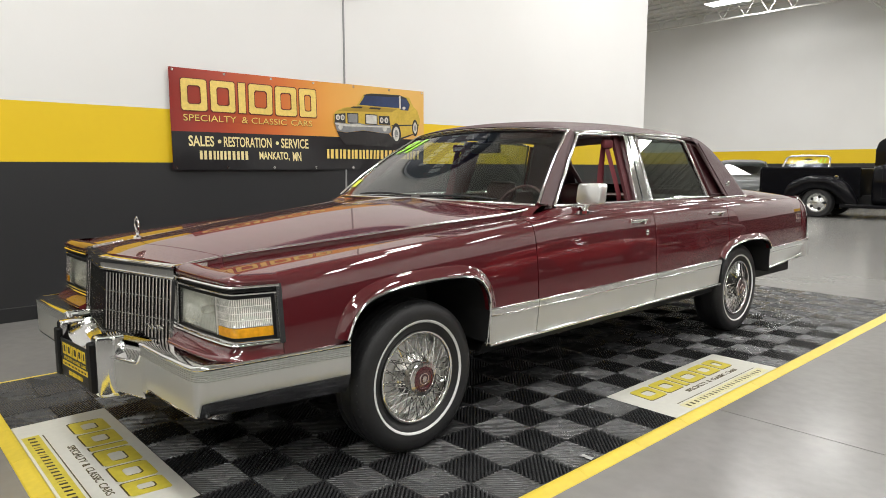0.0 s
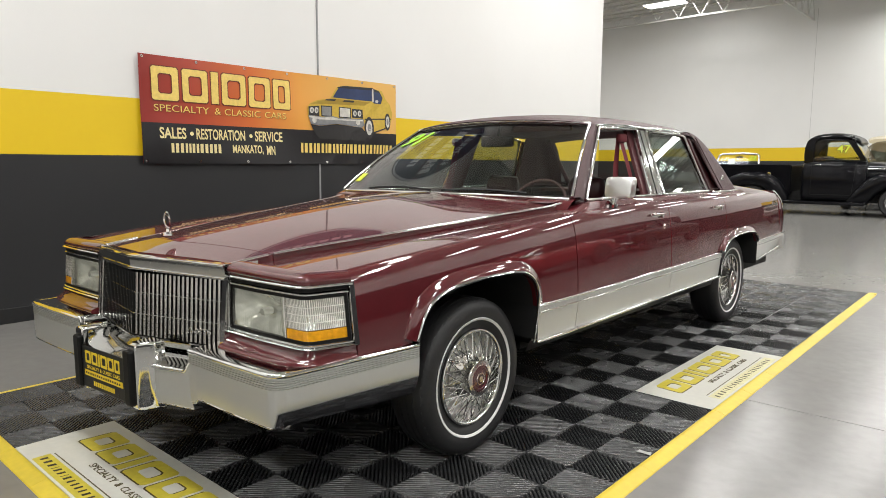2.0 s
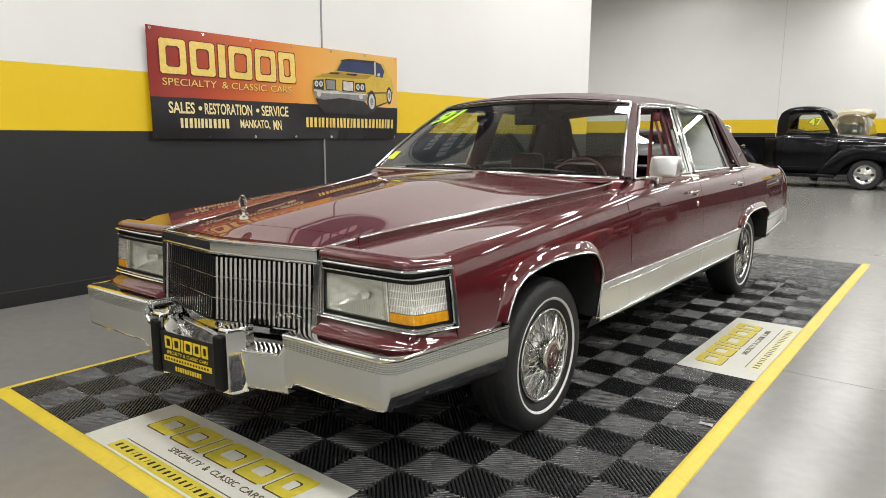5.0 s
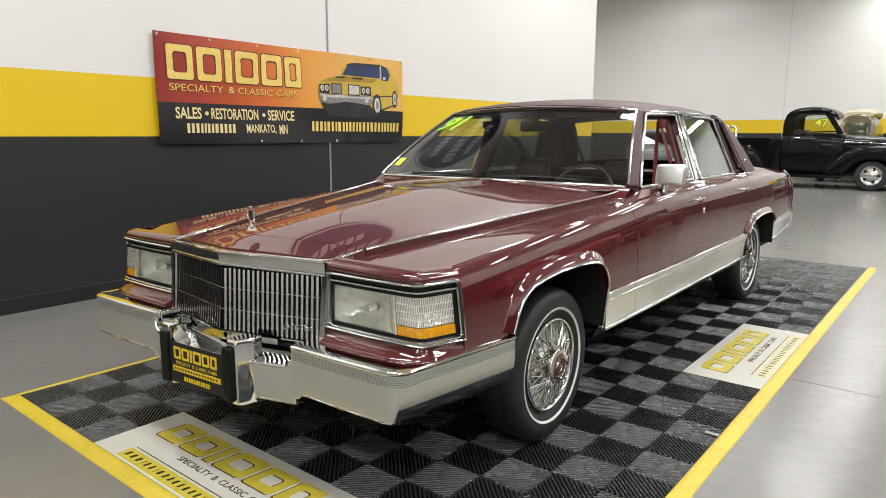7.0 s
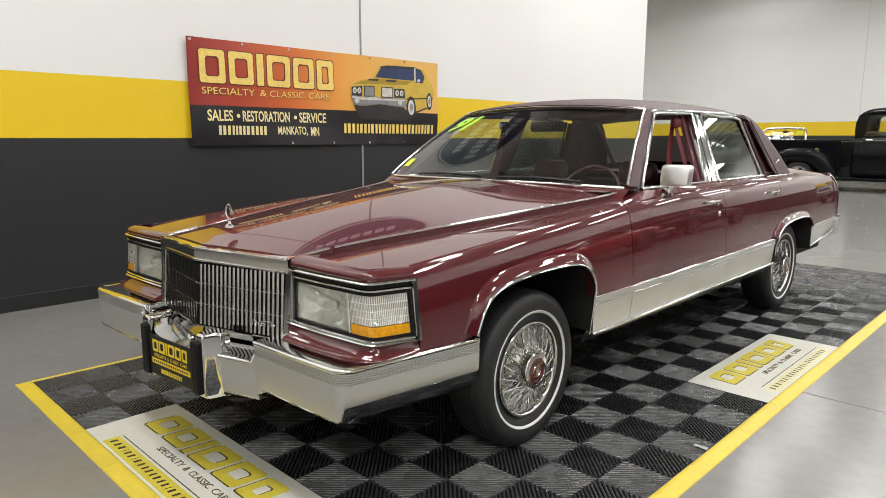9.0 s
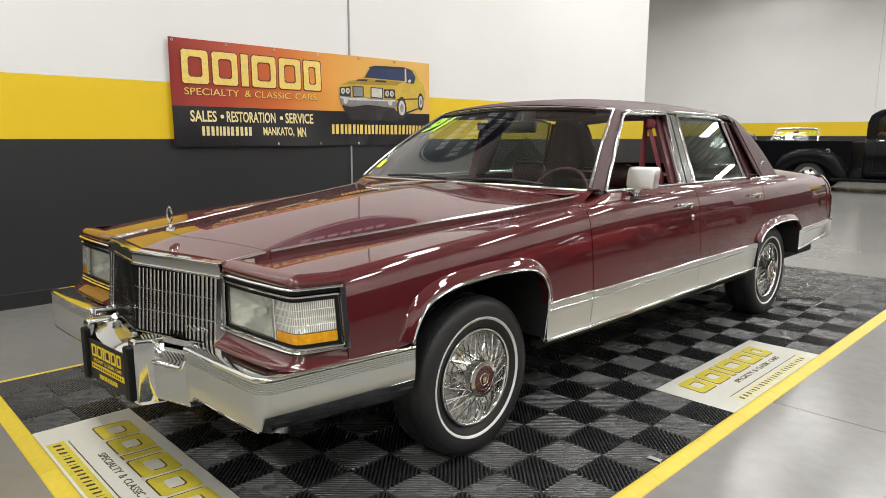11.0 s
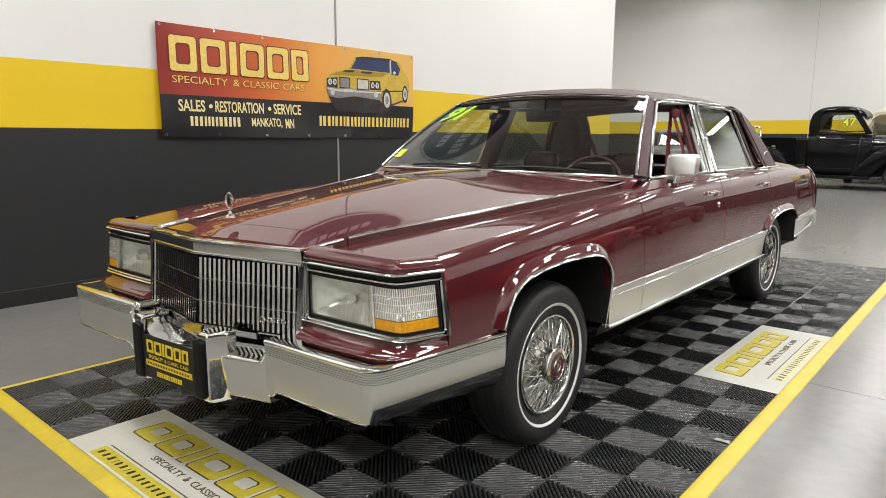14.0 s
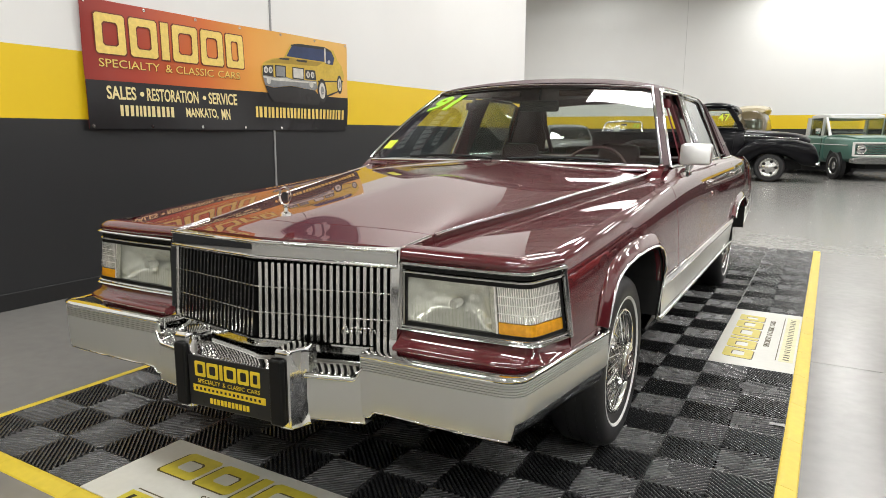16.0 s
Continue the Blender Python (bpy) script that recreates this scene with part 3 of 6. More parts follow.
def words(text, a0, a1, b0, b1, mat, lift):
    pl = banner_place(lift)
    for word, f0, f1 in word_spans(text):
        s0, s1 = a0 + (a1 - a0) * f0, a0 + (a1 - a0) * f1
        if word == "\u2022":
            mid, r = (s0 + s1) / 2, 0.018
            part("dot", slab([(mid + r * math.cos(k * math.pi / 6), (b0 + b1) / 2 + r * math.sin(k * math.pi / 6)) for k in range(12)], pl, 0.0008), M[mat], banner)
        else:
            part("word", letters(word, (s1 - s0) * 0.96, b1 - b0, lambda a, b, c: pl(s0 + a, b0 + b, c), 0.0008, 0.022 if b1 - b0 > 0.07 else 0.0), M[mat], banner)


words("SPECIALTY & CLASSIC CARS", 0.115, 1.455, 0.438, 0.496, "banner_rust", 0.0035)
words("SPECIALTY & CLASSIC CARS", 0.110, 1.450, 0.441, 0.499, "banner_gold", 0.0052)
words("SALES \u2022 RESTORATION \u2022 SERVICE", 0.143, 1.403, 0.213, 0.310, "banner_cream", 0.0055)
words("MANKATO, MN", 0.838, 1.303, 0.086, 0.176, "banner_cream", 0.0055)


def bars(a0, a1, b0, b1, n, mat):
    rng = random.Random(n)
    cuts = [rng.uniform(0.75, 1.25) for _ in range(n)]
    w = (a1 - a0) / sum(cuts)
    a = a0
    for c in cuts:
        part("print_bar", slab([(a, b0), (a + w * c * 0.62, b0), (a + w * c * 0.62, b1), (a, b1)], banner_place(0.0055), 0.0006), M[mat], banner)
        a += w * c


bars(0.24, 0.735, 0.095, 0.175, 12, "banner_cream")
bars(1.614, 2.892, 0.116, 0.214, 25, "banner_gold")
# the printed car: flat shapes
M["print_car"] = surface("printed_car_yellow", (0.62, 0.42, 0.05), 0.4, stain=0.15, stain_scale=7)
M["print_glass"] = surface("printed_car_glass", (0.03, 0.05, 0.13), 0.4, stain=0.3, stain_scale=6)
M["print_grey"] = surface("printed_car_grey", (0.25, 0.25, 0.25), 0.4, stain=0.3, stain_scale=12)
M["print_dark"] = surface("printed_car_dark", (0.03, 0.028, 0.028), 0.4)


def flat(name, pts, mat, lift):
    """A printed shape, cut fine enough to follow the banner's waves."""
    bm = bmesh.new()
    bm.faces.new([bm.verts.new((a, b, 0)) for a, b in pts])
    bmesh.ops.triangulate(bm, faces=bm.faces[:])
    for _ in range(3):
        bmesh.ops.subdivide_edges(bm, edges=[e for e in bm.edges if e.calc_length() > 0.09], cuts=1)
        bmesh.ops.triangulate(bm, faces=bm.faces[:])
    bm.verts.index_update()
    pl = banner_place(lift)
    geo = ([pl(q.co.x, q.co.y, 0) for q in bm.verts], [tuple(q.index for q in f.verts) for f in bm.faces])
    bm.free()
    part(name, geo, M[mat], banner)


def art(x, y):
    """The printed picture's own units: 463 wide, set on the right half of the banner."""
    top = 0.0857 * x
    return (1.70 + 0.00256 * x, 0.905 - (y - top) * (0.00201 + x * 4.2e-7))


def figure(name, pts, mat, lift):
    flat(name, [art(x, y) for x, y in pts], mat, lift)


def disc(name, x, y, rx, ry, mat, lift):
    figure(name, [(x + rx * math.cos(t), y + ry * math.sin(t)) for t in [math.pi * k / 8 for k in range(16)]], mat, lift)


M["print_light"] = surface("printed_car_highlight", (0.62, 0.60, 0.55), 0.4, stain=0.25, stain_scale=14)
M["print_shade"] = surface("printed_car_ochre", (0.40, 0.26, 0.03), 0.4, stain=0.15, stain_scale=9)
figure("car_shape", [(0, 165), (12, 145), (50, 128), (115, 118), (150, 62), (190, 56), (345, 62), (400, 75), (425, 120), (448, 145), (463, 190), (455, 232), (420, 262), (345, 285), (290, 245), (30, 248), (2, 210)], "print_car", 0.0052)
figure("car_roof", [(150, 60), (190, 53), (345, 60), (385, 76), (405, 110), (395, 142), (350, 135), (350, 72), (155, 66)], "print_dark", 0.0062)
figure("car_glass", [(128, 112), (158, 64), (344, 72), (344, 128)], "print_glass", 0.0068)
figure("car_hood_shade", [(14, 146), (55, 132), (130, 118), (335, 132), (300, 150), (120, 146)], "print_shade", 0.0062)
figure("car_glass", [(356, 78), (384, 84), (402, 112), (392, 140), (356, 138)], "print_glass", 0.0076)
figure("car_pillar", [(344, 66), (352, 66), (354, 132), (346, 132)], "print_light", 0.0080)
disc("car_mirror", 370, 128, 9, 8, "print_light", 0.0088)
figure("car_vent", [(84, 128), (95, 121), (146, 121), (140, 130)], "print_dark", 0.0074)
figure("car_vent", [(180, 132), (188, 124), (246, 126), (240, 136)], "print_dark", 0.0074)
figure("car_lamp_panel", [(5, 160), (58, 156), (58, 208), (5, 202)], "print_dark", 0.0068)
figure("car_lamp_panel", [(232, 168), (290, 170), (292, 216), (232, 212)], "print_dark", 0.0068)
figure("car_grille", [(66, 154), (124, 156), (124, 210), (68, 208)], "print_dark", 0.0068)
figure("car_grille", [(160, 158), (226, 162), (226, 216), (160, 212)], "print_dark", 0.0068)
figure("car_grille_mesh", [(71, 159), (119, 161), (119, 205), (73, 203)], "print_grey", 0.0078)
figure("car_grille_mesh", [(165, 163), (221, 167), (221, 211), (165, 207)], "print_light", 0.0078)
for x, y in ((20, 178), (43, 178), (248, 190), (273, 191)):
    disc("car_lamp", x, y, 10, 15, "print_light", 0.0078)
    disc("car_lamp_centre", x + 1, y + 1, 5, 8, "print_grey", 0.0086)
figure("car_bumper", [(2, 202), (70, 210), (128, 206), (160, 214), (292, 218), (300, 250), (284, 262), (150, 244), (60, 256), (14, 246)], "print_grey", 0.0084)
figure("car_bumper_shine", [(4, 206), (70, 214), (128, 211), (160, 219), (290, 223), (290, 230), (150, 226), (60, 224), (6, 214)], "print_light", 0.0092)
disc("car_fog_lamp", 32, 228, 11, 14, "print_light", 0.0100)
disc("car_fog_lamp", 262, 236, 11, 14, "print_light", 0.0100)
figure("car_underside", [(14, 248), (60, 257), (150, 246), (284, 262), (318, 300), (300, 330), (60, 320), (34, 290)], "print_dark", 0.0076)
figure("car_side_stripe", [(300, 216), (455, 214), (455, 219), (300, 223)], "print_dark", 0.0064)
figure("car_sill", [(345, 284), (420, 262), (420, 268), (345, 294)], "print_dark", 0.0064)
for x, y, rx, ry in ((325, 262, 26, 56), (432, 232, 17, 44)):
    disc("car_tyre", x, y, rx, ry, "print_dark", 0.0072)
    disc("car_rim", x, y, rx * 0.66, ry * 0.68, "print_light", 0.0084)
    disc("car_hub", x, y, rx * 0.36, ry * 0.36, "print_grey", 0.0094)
for k in range(7):
    for b in (0.022, BH - 0.022):
        a = 0.03 + (BL - 0.06) * k / 6
        g = [banner_place(0.003)(a + r * math.cos(t * math.pi / 5), b + r * math.sin(t * math.pi / 5), d) for r, d in ((0.012, 0.0), (0.012, 0.003), (0.005, 0.003)) for t in range(10)]
        part("grommet", loft([g[0:10], g[10:20], g[20:30]], loop=True), M["chrome_worn"], banner)

# round enamel sign high on the wall, over the banner
sign = thing("wall_sign", "round navy enamel sign with pale lettering marks, high on the wall", "sign", at=(WALL_X + 0.004, 2.22, 4.225))
SP = lambda a, b, c: (c, a, b)
part("disc", slab([(1.25 * math.cos(2 * math.pi * k / 48), 1.25 * math.sin(2 * math.pi * k / 48)) for k in range(48)], SP, 0.02), M["sign_blue"], sign)
ringo = [[(0.02 + d, r * math.cos(2 * math.pi * k / 48), r * math.sin(2 * math.pi * k / 48)) for k in range(48)] for r, d in ((1.25, 0.0), (1.25, 0.012), (1.20, 0.012), (1.20, 0.0))]
part("rim", loft(ringo, loop=True), M["sign_pale"], sign)
for row, (b, n, wd, hh) in enumerate(((0.60, 8, 0.14, 0.25), (0.03, 9, 0.17, 0.35), (-0.61, 7, 0.13, 0.23))):
    for k in range(n):
        a = (k - (n - 1) / 2) * wd * 1.35
        part("print_bar", slab([(a - wd / 2, b - hh / 2), (a + wd / 2, b - hh / 2), (a + wd / 2, b + hh / 2), (a - wd / 2, b + hh / 2)], lambda a, b, c: (0.021 + c, a, b), 0.002), M["sign_pale"], sign)

# ---- the maroon sedan ----
# its own axes: u to the driver's side, v towards the tail from the front axle, z up
car = thing("sedan_car", "maroon four-door sedan with silver lower panels, chrome and vinyl roof", "car", at=(-0.045, 0.045, 0.0))

UMAX = [(-0.95, 0.865), (-0.83, 0.880), (-0.63, 0.905), (-0.35, 0.926), (0.0, 0.938), (0.4, 0.945), (1.2, 0.948), (2.8, 0.948), (3.4, 0.940), (3.9, 0.918), (4.33, 0.885)]
ZC = [(-0.90, 0.812), (-0.63, 0.842), (-0.4, 0.866), (0.0, 0.902), (0.6, 0.948), (0.95, 0.972), (1.5, 0.985), (2.8, 0.990), (3.4, 0.985), (4.33, 0.955)]
SILVER_TOP = [(0.3, 0.580), (0.72, 0.581), (1.79, 0.590), (2.67, 0.598), (3.4, 0.606), (4.33, 0.611)]
ARCH_F = [(-0.385, 0.572), (-0.375, 0.600), (-0.352, 0.650), (-0.312, 0.692), (-0.25, 0.722), (-0.15, 0.742), (0.0, 0.752), (0.15, 0.752), (0.25, 0.742), (0.305, 0.718), (0.34, 0.678), (0.358, 0.630), (0.366, 0.580)]
ARCH_R = [(2.625, 0.598), (2.645, 0.622), (2.69, 0.654), (2.77, 0.680), (2.90, 0.698), (3.05, 0.703), (3.20, 0.700), (3.31, 0.684), (3.38, 0.654), (3.415, 0.625), (3.425, 0.606)]
INSET = [(0.0, 0.0), (0.12, 0.001), (0.30, 0.004), (0.45, 0.0085), (0.60, 0.0145), (0.74, 0.022), (0.86, 0.0325), (0.95, 0.0475), (0.985, 0.058), (1.0, 0.076)]


def zc(v):
    return interp(ZC, v)


def side_u(v, z):
    f = (z - 0.575) / (zc(v) - 0.575)
    return interp(UMAX, v) - interp(INSET, min(max(f, 0), 1))


def bottom_z(v):
    if ARCH_F[0][0] <= v <= ARCH_F[-1][0]:
        return interp(ARCH_F, v)
    if ARCH_R[0][0] <= v <= ARCH_R[-1][0]:
        return interp(ARCH_R, v)
    if v < 0:
        return interp([(-0.95, 0.545), (-0.40, 0.556), (-0.385, 0.572)], v)
    return interp(SILVER_TOP, v)


def stations(v0, v1, step=0.05):
    s = {v0, v1}
    k = math.ceil(v0 / step)
    while k * step < v1:
        s.add(round(k * step, 4))
        k += 1
    for arch in (ARCH_F, ARCH_R):
        for i, (v, _) in enumerate(arch):
            if v0 < v < v1:
                s.add(v)
            if i + 1 < len(arch):
                mid = (v + arch[i + 1][0]) / 2
                if v0 < mid < v1:
                    s.add(mid)
    s = sorted(s)
    return [v for i, v in enumerate(s) if i == 0 or v - s[i - 1] > 0.002]


LEVELS = [-0.12, -0.06, 0.0, 0.1, 0.22, 0.36, 0.5, 0.62, 0.70, 0.78, 0.86, 0.905, 0.94, 0.965, 0.985, 1.0]


def side_panel(v0, v1, off=0.0, inner=True):
    rows = []
    for v in stations(v0, v1):
        zb, zt = bottom_z(v), zc(v)
        row = []
        for f in LEVELS:
            z = max(zb, 0.575 + (zt - 0.575) * f)
            row.append((side_u(v, z) - off, v, z))
        rows.append(row)
    if inner:
        # returned edges give the sheet its thickness
        for r in rows:
            r.insert(0, (r[0][0] - 0.02, r[0][1], r[0][2]))
        first = [(p[0] - 0.02, p[1], p[2]) for p in rows[0]]
        last = [(p[0] - 0.02, p[1], p[2]) for p in rows[-1]]
        rows = [first] + rows + [last]
    return loft(rows)


def both(name, geo, mat, parent=None, label="", smooth=0):
    a = part(name, geo, M[mat], parent or car, label, smooth)
    b = part(name, mirrored(geo), M[mat], parent or car, label, smooth)
    return a, b


both("front_fender", side_panel(-0.628, 0.706), "maroon", smooth=28)
both("front_door", side_panel(0.712, 1.786), "maroon", smooth=28)
both("rear_door", side_panel(1.792, 2.735), "maroon", smooth=28)
both("quarter_panel", side_panel(2.741, 4.27), "maroon", smooth=28)
both("inner_shell", side_panel(-0.60, 4.26, off=0.012, inner=False), "underbody", smooth=28)


# hood, with its raised edges
def hood_edge_u(v):
    return interp([(-0.83, 0.435), (-0.65, 0.452), (-0.2, 0.555), (0.3, 0.665), (0.7, 0.755), (0.9, 0.795)], v)


def hood_edge_z(v):
    return interp([(-0.92, 0.826), (-0.84, 0.836), (-0.74, 0.849), (-0.65, 0.860), (-0.3, 0.894), (0.0, 0.922), (0.4, 0.958), (0.72, 0.987), (0.85, 1.006), (0.9, 1.012)], v)


def hood_crown(v):
    return interp([(-0.84, 0.028), (-0.65, 0.042), (-0.3, 0.054), (0.3, 0.062), (0.75, 0.052), (0.9, 0.036)], v)


def hood_point(s, v):
    """s runs from -1 to 1 across the hood."""
    a = abs(s)
    ridge = math.sqrt(a * a + 0.004) - 0.063
    shape = 0.55 * (1 - ridge / 0.939) + 0.35 * (1 - a ** 2) + 0.10 * (1 - a ** 8)
    return (s * hood_edge_u(v), v, hood_edge_z(v) + hood_crown(v) * shape)



def nose_v(u):
    """The front line of the grille and nose, pointed in the middle."""
    return -0.815 - 0.098 * (1 - abs(u) / 0.44)


S = [-1 + 2 * i / 40 for i in range(41)]


def hood_sheet(f0, f1, n):
    rows = []
    for k in range(n + 1):
        f = f0 + (f1 - f0) * k / n
        row = []
        for s in S:
            v_front, v_back = nose_v(s * 0.435) + 0.02, 0.848 - 0.122 * (1 - s * s)
            row.append(hood_point(s, v_front + (v_back - v_front) * f))
        rows.append(row)
    edge = [[(p[0], p[1], p[2] - 0.035) for p in rows[0]]] + rows + [[(p[0], p[1], p[2] - 0.02) for p in rows[-1]]]
    edge = [[(r[0][0], r[0][1], r[0][2] - 0.035)] + r + [(r[-1][0], r[-1][1], r[-1][2] - 0.035)] for r in edge]
    return loft(edge)


SPLIT = 0.094
part("hood", hood_sheet(SPLIT + 0.002, 1.0, 36), M["maroon"], car, smooth=30)
part("nose_panel", hood_sheet(0.0, SPLIT, 6), M["maroon"], car, smooth=30)

# fender tops, between the crease and the hood's edge
rows = []
for v in stations(-0.783, 0.90, 0.05):
    uc, z0 = side_u(v, zc(v)) if v > -0.63 else interp([(-0.805, 0.800), (-0.63, 0.831)], v), zc(v)
    uh, zh = hood_edge_u(v) + 0.006, hood_edge_z(v) - 0.022
    row = []
    for i in range(13):
        f = i / 12
        row.append((uc + (uh - uc) * f, v, z0 + (zh - z0) * f + 0.005 * math.sin(math.pi * f)))
    rows.append([(row[0][0] + 0.004, v, z0 - 0.012)] + row + [(uh, v, zh - 0.05)])
rows.insert(0, [(p[0], p[1] - 0.003, p[2] - 0.010) for p in rows[0]])
both("fender_top", loft(rows), "maroon", smooth=32)

# chrome strip along the hood's edge
line = [(hood_edge_u(v) + 0.003, v, hood_edge_z(v) + 0.0015) for v in [-0.64 + 0.05 * k for k in range(30)]]
part("hood_moulding", tube(line, 0.0066, 8), M["chrome"], car, smooth=60)
part("hood_moulding", mirrored(tube([(u, v, z - 0.004) for u, v, z in line], 0.0042, 8)), M["chrome"], car, smooth=60)
both("nose_moulding", tube([(hood_edge_u(v) + 0.001, v, hood_edge_z(v) + 0.001) for v in [-0.80 + 0.02 * k for k in range(8)]], 0.007, 8), "chrome", smooth=60)
part("cowl_moulding", tube([(s * 0.80, 0.850 - 0.125 * (1 - s * s), 1.022 + 0.012 * (1 - s * s)) for s in [-1 + k / 15 for k in range(31)]], 0.009, 8), M["chrome"], car, smooth=60)
part("cowl_panel", loft([[(s * 0.77, 0.83 - 0.12 * (1 - s * s), 0.985 + 0.02 * (1 - s * s)) for s in S], [(s * 0.79, 0.862 - 0.125 * (1 - s * s), 1.012 + 0.01 * (1 - s * s)) for s in S]]), M["trim_black"], car)

CL = [0.60 + 0.23 * k / 12 for k in range(13)]
corner = [[(u, 0.850 - 0.125 * (1 - (u / 0.815) ** 2) + d, z) for u in CL] for d, z in ((-0.075, 0.972), (-0.050, 0.994), (-0.020, 1.012), (0.006, 1.024), (0.030, 1.026))]
both("cowl_corner", loft(corner), "maroon", smooth=60)

# grille and its chrome shell
GZ0, GZ1 = 0.546, 0.790


def grille_pt(u, z, out=0.0):
    return (u, nose_v(u) - out + 0.09 * (z - 0.66), z)


US = [-0.44 + 0.88 * i / 32 for i in range(33)]
shell = [[grille_pt(u, 0.788, 0.010) for u in US], [grille_pt(u, 0.792, 0.024) for u in US], [grille_pt(u, 0.803, 0.0263) for u in US], [grille_pt(u, 0.815, 0.0283) for u in US], [grille_pt(u, 0.827, 0.0297) for u in US], [grille_pt(u, 0.838, 0.0302) for u in US], [grille_pt(u, 0.842, 0.026) for u in US], [grille_pt(u, 0.845, -0.022) for u in US]]
shell = [[(p[0], p[1], p[2] + 0.010 * (1 - abs(p[0]) / 0.44)) for p in r] for r in shell]
part("grille_header", loft(shell), M["chrome"], car, smooth=14)
part("header_bead", tube([(p[0], p[1] - 0.002, p[2]) for p in shell[5]], 0.005, 6), M["chrome"], car, smooth=60)
part("header_bead", tube([(p[0], p[1] - 0.002, p[2]) for p in shell[1]], 0.005, 6), M["chrome"], car, smooth=60)
part("grille_back", loft([[grille_pt(u, z, -0.035) for u in US] for z in (0.47, 0.80)]), M["trim_black"], car)
side_bar = [[(0.425, nose_v(0.43) - 0.024 + 0.09 * (z - 0.66), z), (0.447, nose_v(0.44) - 0.022 + 0.09 * (z - 0.66), z), (0.447, -0.70, z), (0.425, -0.70, z)] for z in (0.548, 0.845)]
both("grille_side", capped(side_bar), "chrome", smooth=30)
part("grille_sill", loft([[grille_pt(u, 0.538, 0.004) for u in US], [grille_pt(u, 0.540, 0.014) for u in US], [grille_pt(u, 0.545, 0.014) for u in US], [grille_pt(u, 0.547, -0.02) for u in US]]), M["chrome"], car, smooth=40)
bar_me = None
for k in range(42):
    u = -0.416 + 0.832 * k / 41
    w = 0.0054
    g = capped([[(a, b + 0.09 * (z - 0.66), z) for a, b in ((-w, -0.0085), (-w * 0.9, -0.0136), (0.0, -0.0139), (w * 0.9, -0.0136), (w, -0.0085), (w * 0.9, 0.035), (-w * 0.9, 0.035))] for z in (GZ0 + 0.003, GZ1 - 0.007)])
    if bar_me is None:
        bar_me = bpy.data.meshes.new("grille_bar")
        bar_me.from_pydata(g[0], [], g[1])
        bar_me.materials.append(M["chrome_worn"])
        bar_me.materials.append(M["trim_black"])
        for poly in bar_me.polygons:
            poly.material_index = 0 if max(bar_me.vertices[i].co.y - 0.09 * (bar_me.vertices[i].co.z - 0.66) for i in poly.vertices) < -0.0125 else 1
    ob = new("grille_bar", bar_me)
    ob.parent = car
    ob.location = (u, nose_v(u) + 0.004, 0.0)
    ob.rotation_euler.z = radians(26.0 if u > 0 else -13.0)
for z in (0.627, 0.707):
    part("grille_crossbar", tube([grille_pt(u, z, 0.0075) for u in US], 0.0024, 6), M["chrome_worn"], car, smooth=60)
# the maker's script is drawn as a plain loop line
script = []
for k in range(141):
    t = k / 20
    tall = (0.020, 0.009, 0.018, 0.008, 0.017, 0.017, 0.009, 0.009)[int(t)]
    script.append((0.283 + 0.0138 * t - 0.0052 * math.sin(2 * math.pi * t), 0, 0.583 + 0.0065 * t / 7 + tall * 0.5 * (1 - math.cos(2 * math.pi * t))))
part("script_badge", tube([(a, nose_v(a) - 0.020 + 0.09 * (b - 0.66), b) for a, _, b in script], 0.0016, 5), M["chrome"], car, "chrome script badge", smooth=60)

# hood ornament
orn = part("hood_ornament", join(lathe([(0.0, 0.925), (0.020, 0.926), (0.018, 0.934), (0.008, 0.940), (0.006, 0.952), (0.010, 0.956), (0.0, 0.960)], 16, "z")), M["chrome"], car, smooth=40)
orn.location = (0.0, -0.775, -0.014)
ringp = [(0.023 * math.cos(t), 0, 0.988 + 0.028 * math.sin(t)) for t in [2 * math.pi * k / 24 for k in range(24)]]
ring = loft([[Vector(p) + Vector(d) for d in ((0.003 * (p[0] / 0.023), -0.003, 0), (0.004 * (p[0] / 0.023), 0, 0.004 * ((p[2] - 0.988) / 0.028)), (0, 0.003, 0), (-0.003 * (p[0] / 0.023), 0, -0.003 * ((p[2] - 0.988) / 0.028)))] for p in ringp], loop=True, ring=True)
shield = slab([(-0.011, 0.975), (0.011, 0.975), (0.013, 1.000), (0.0, 1.004), (-0.013, 1.000)], lambda a, b, c: (a, -0.002 + c, b), 0.004)
part("wreath", join(ring, shield), M["chrome"], orn, smooth=50)

# lamps
LZ0, LZ1 = 0.608, 0.784
LAMP = [(0.448, -0.816), (0.64, -0.808), (0.800, -0.793), (0.836, -0.787), (0.850, -0.781), (0.858, -0.770), (0.864, -0.752), (0.898, -0.630)]


def lamp_line(f, out=0.0):
    """Along the front of the lamp from the grille (0) round the corner to the side (1)."""
    ds = [0.0]
    for i in range(1, len(LAMP)):
        ds.append(ds[-1] + math.hypot(LAMP[i][0] - LAMP[i - 1][0], LAMP[i][1] - LAMP[i - 1][1]))
    t = f * ds[-1]
    x = float(np.interp(t, ds, [q[0] for q in LAMP]))
    y = float(np.interp(t, ds, [q[1] for q in LAMP]))
    k = min(max((f - 0.685) / 0.095, 0), 1)
    n = Vector((0.05, -1.0)).lerp(Vector((0.965, -0.26)), k * k * (3 - 2 * k)).normalized()
    return (x + n.x * out, y + n.y * out)


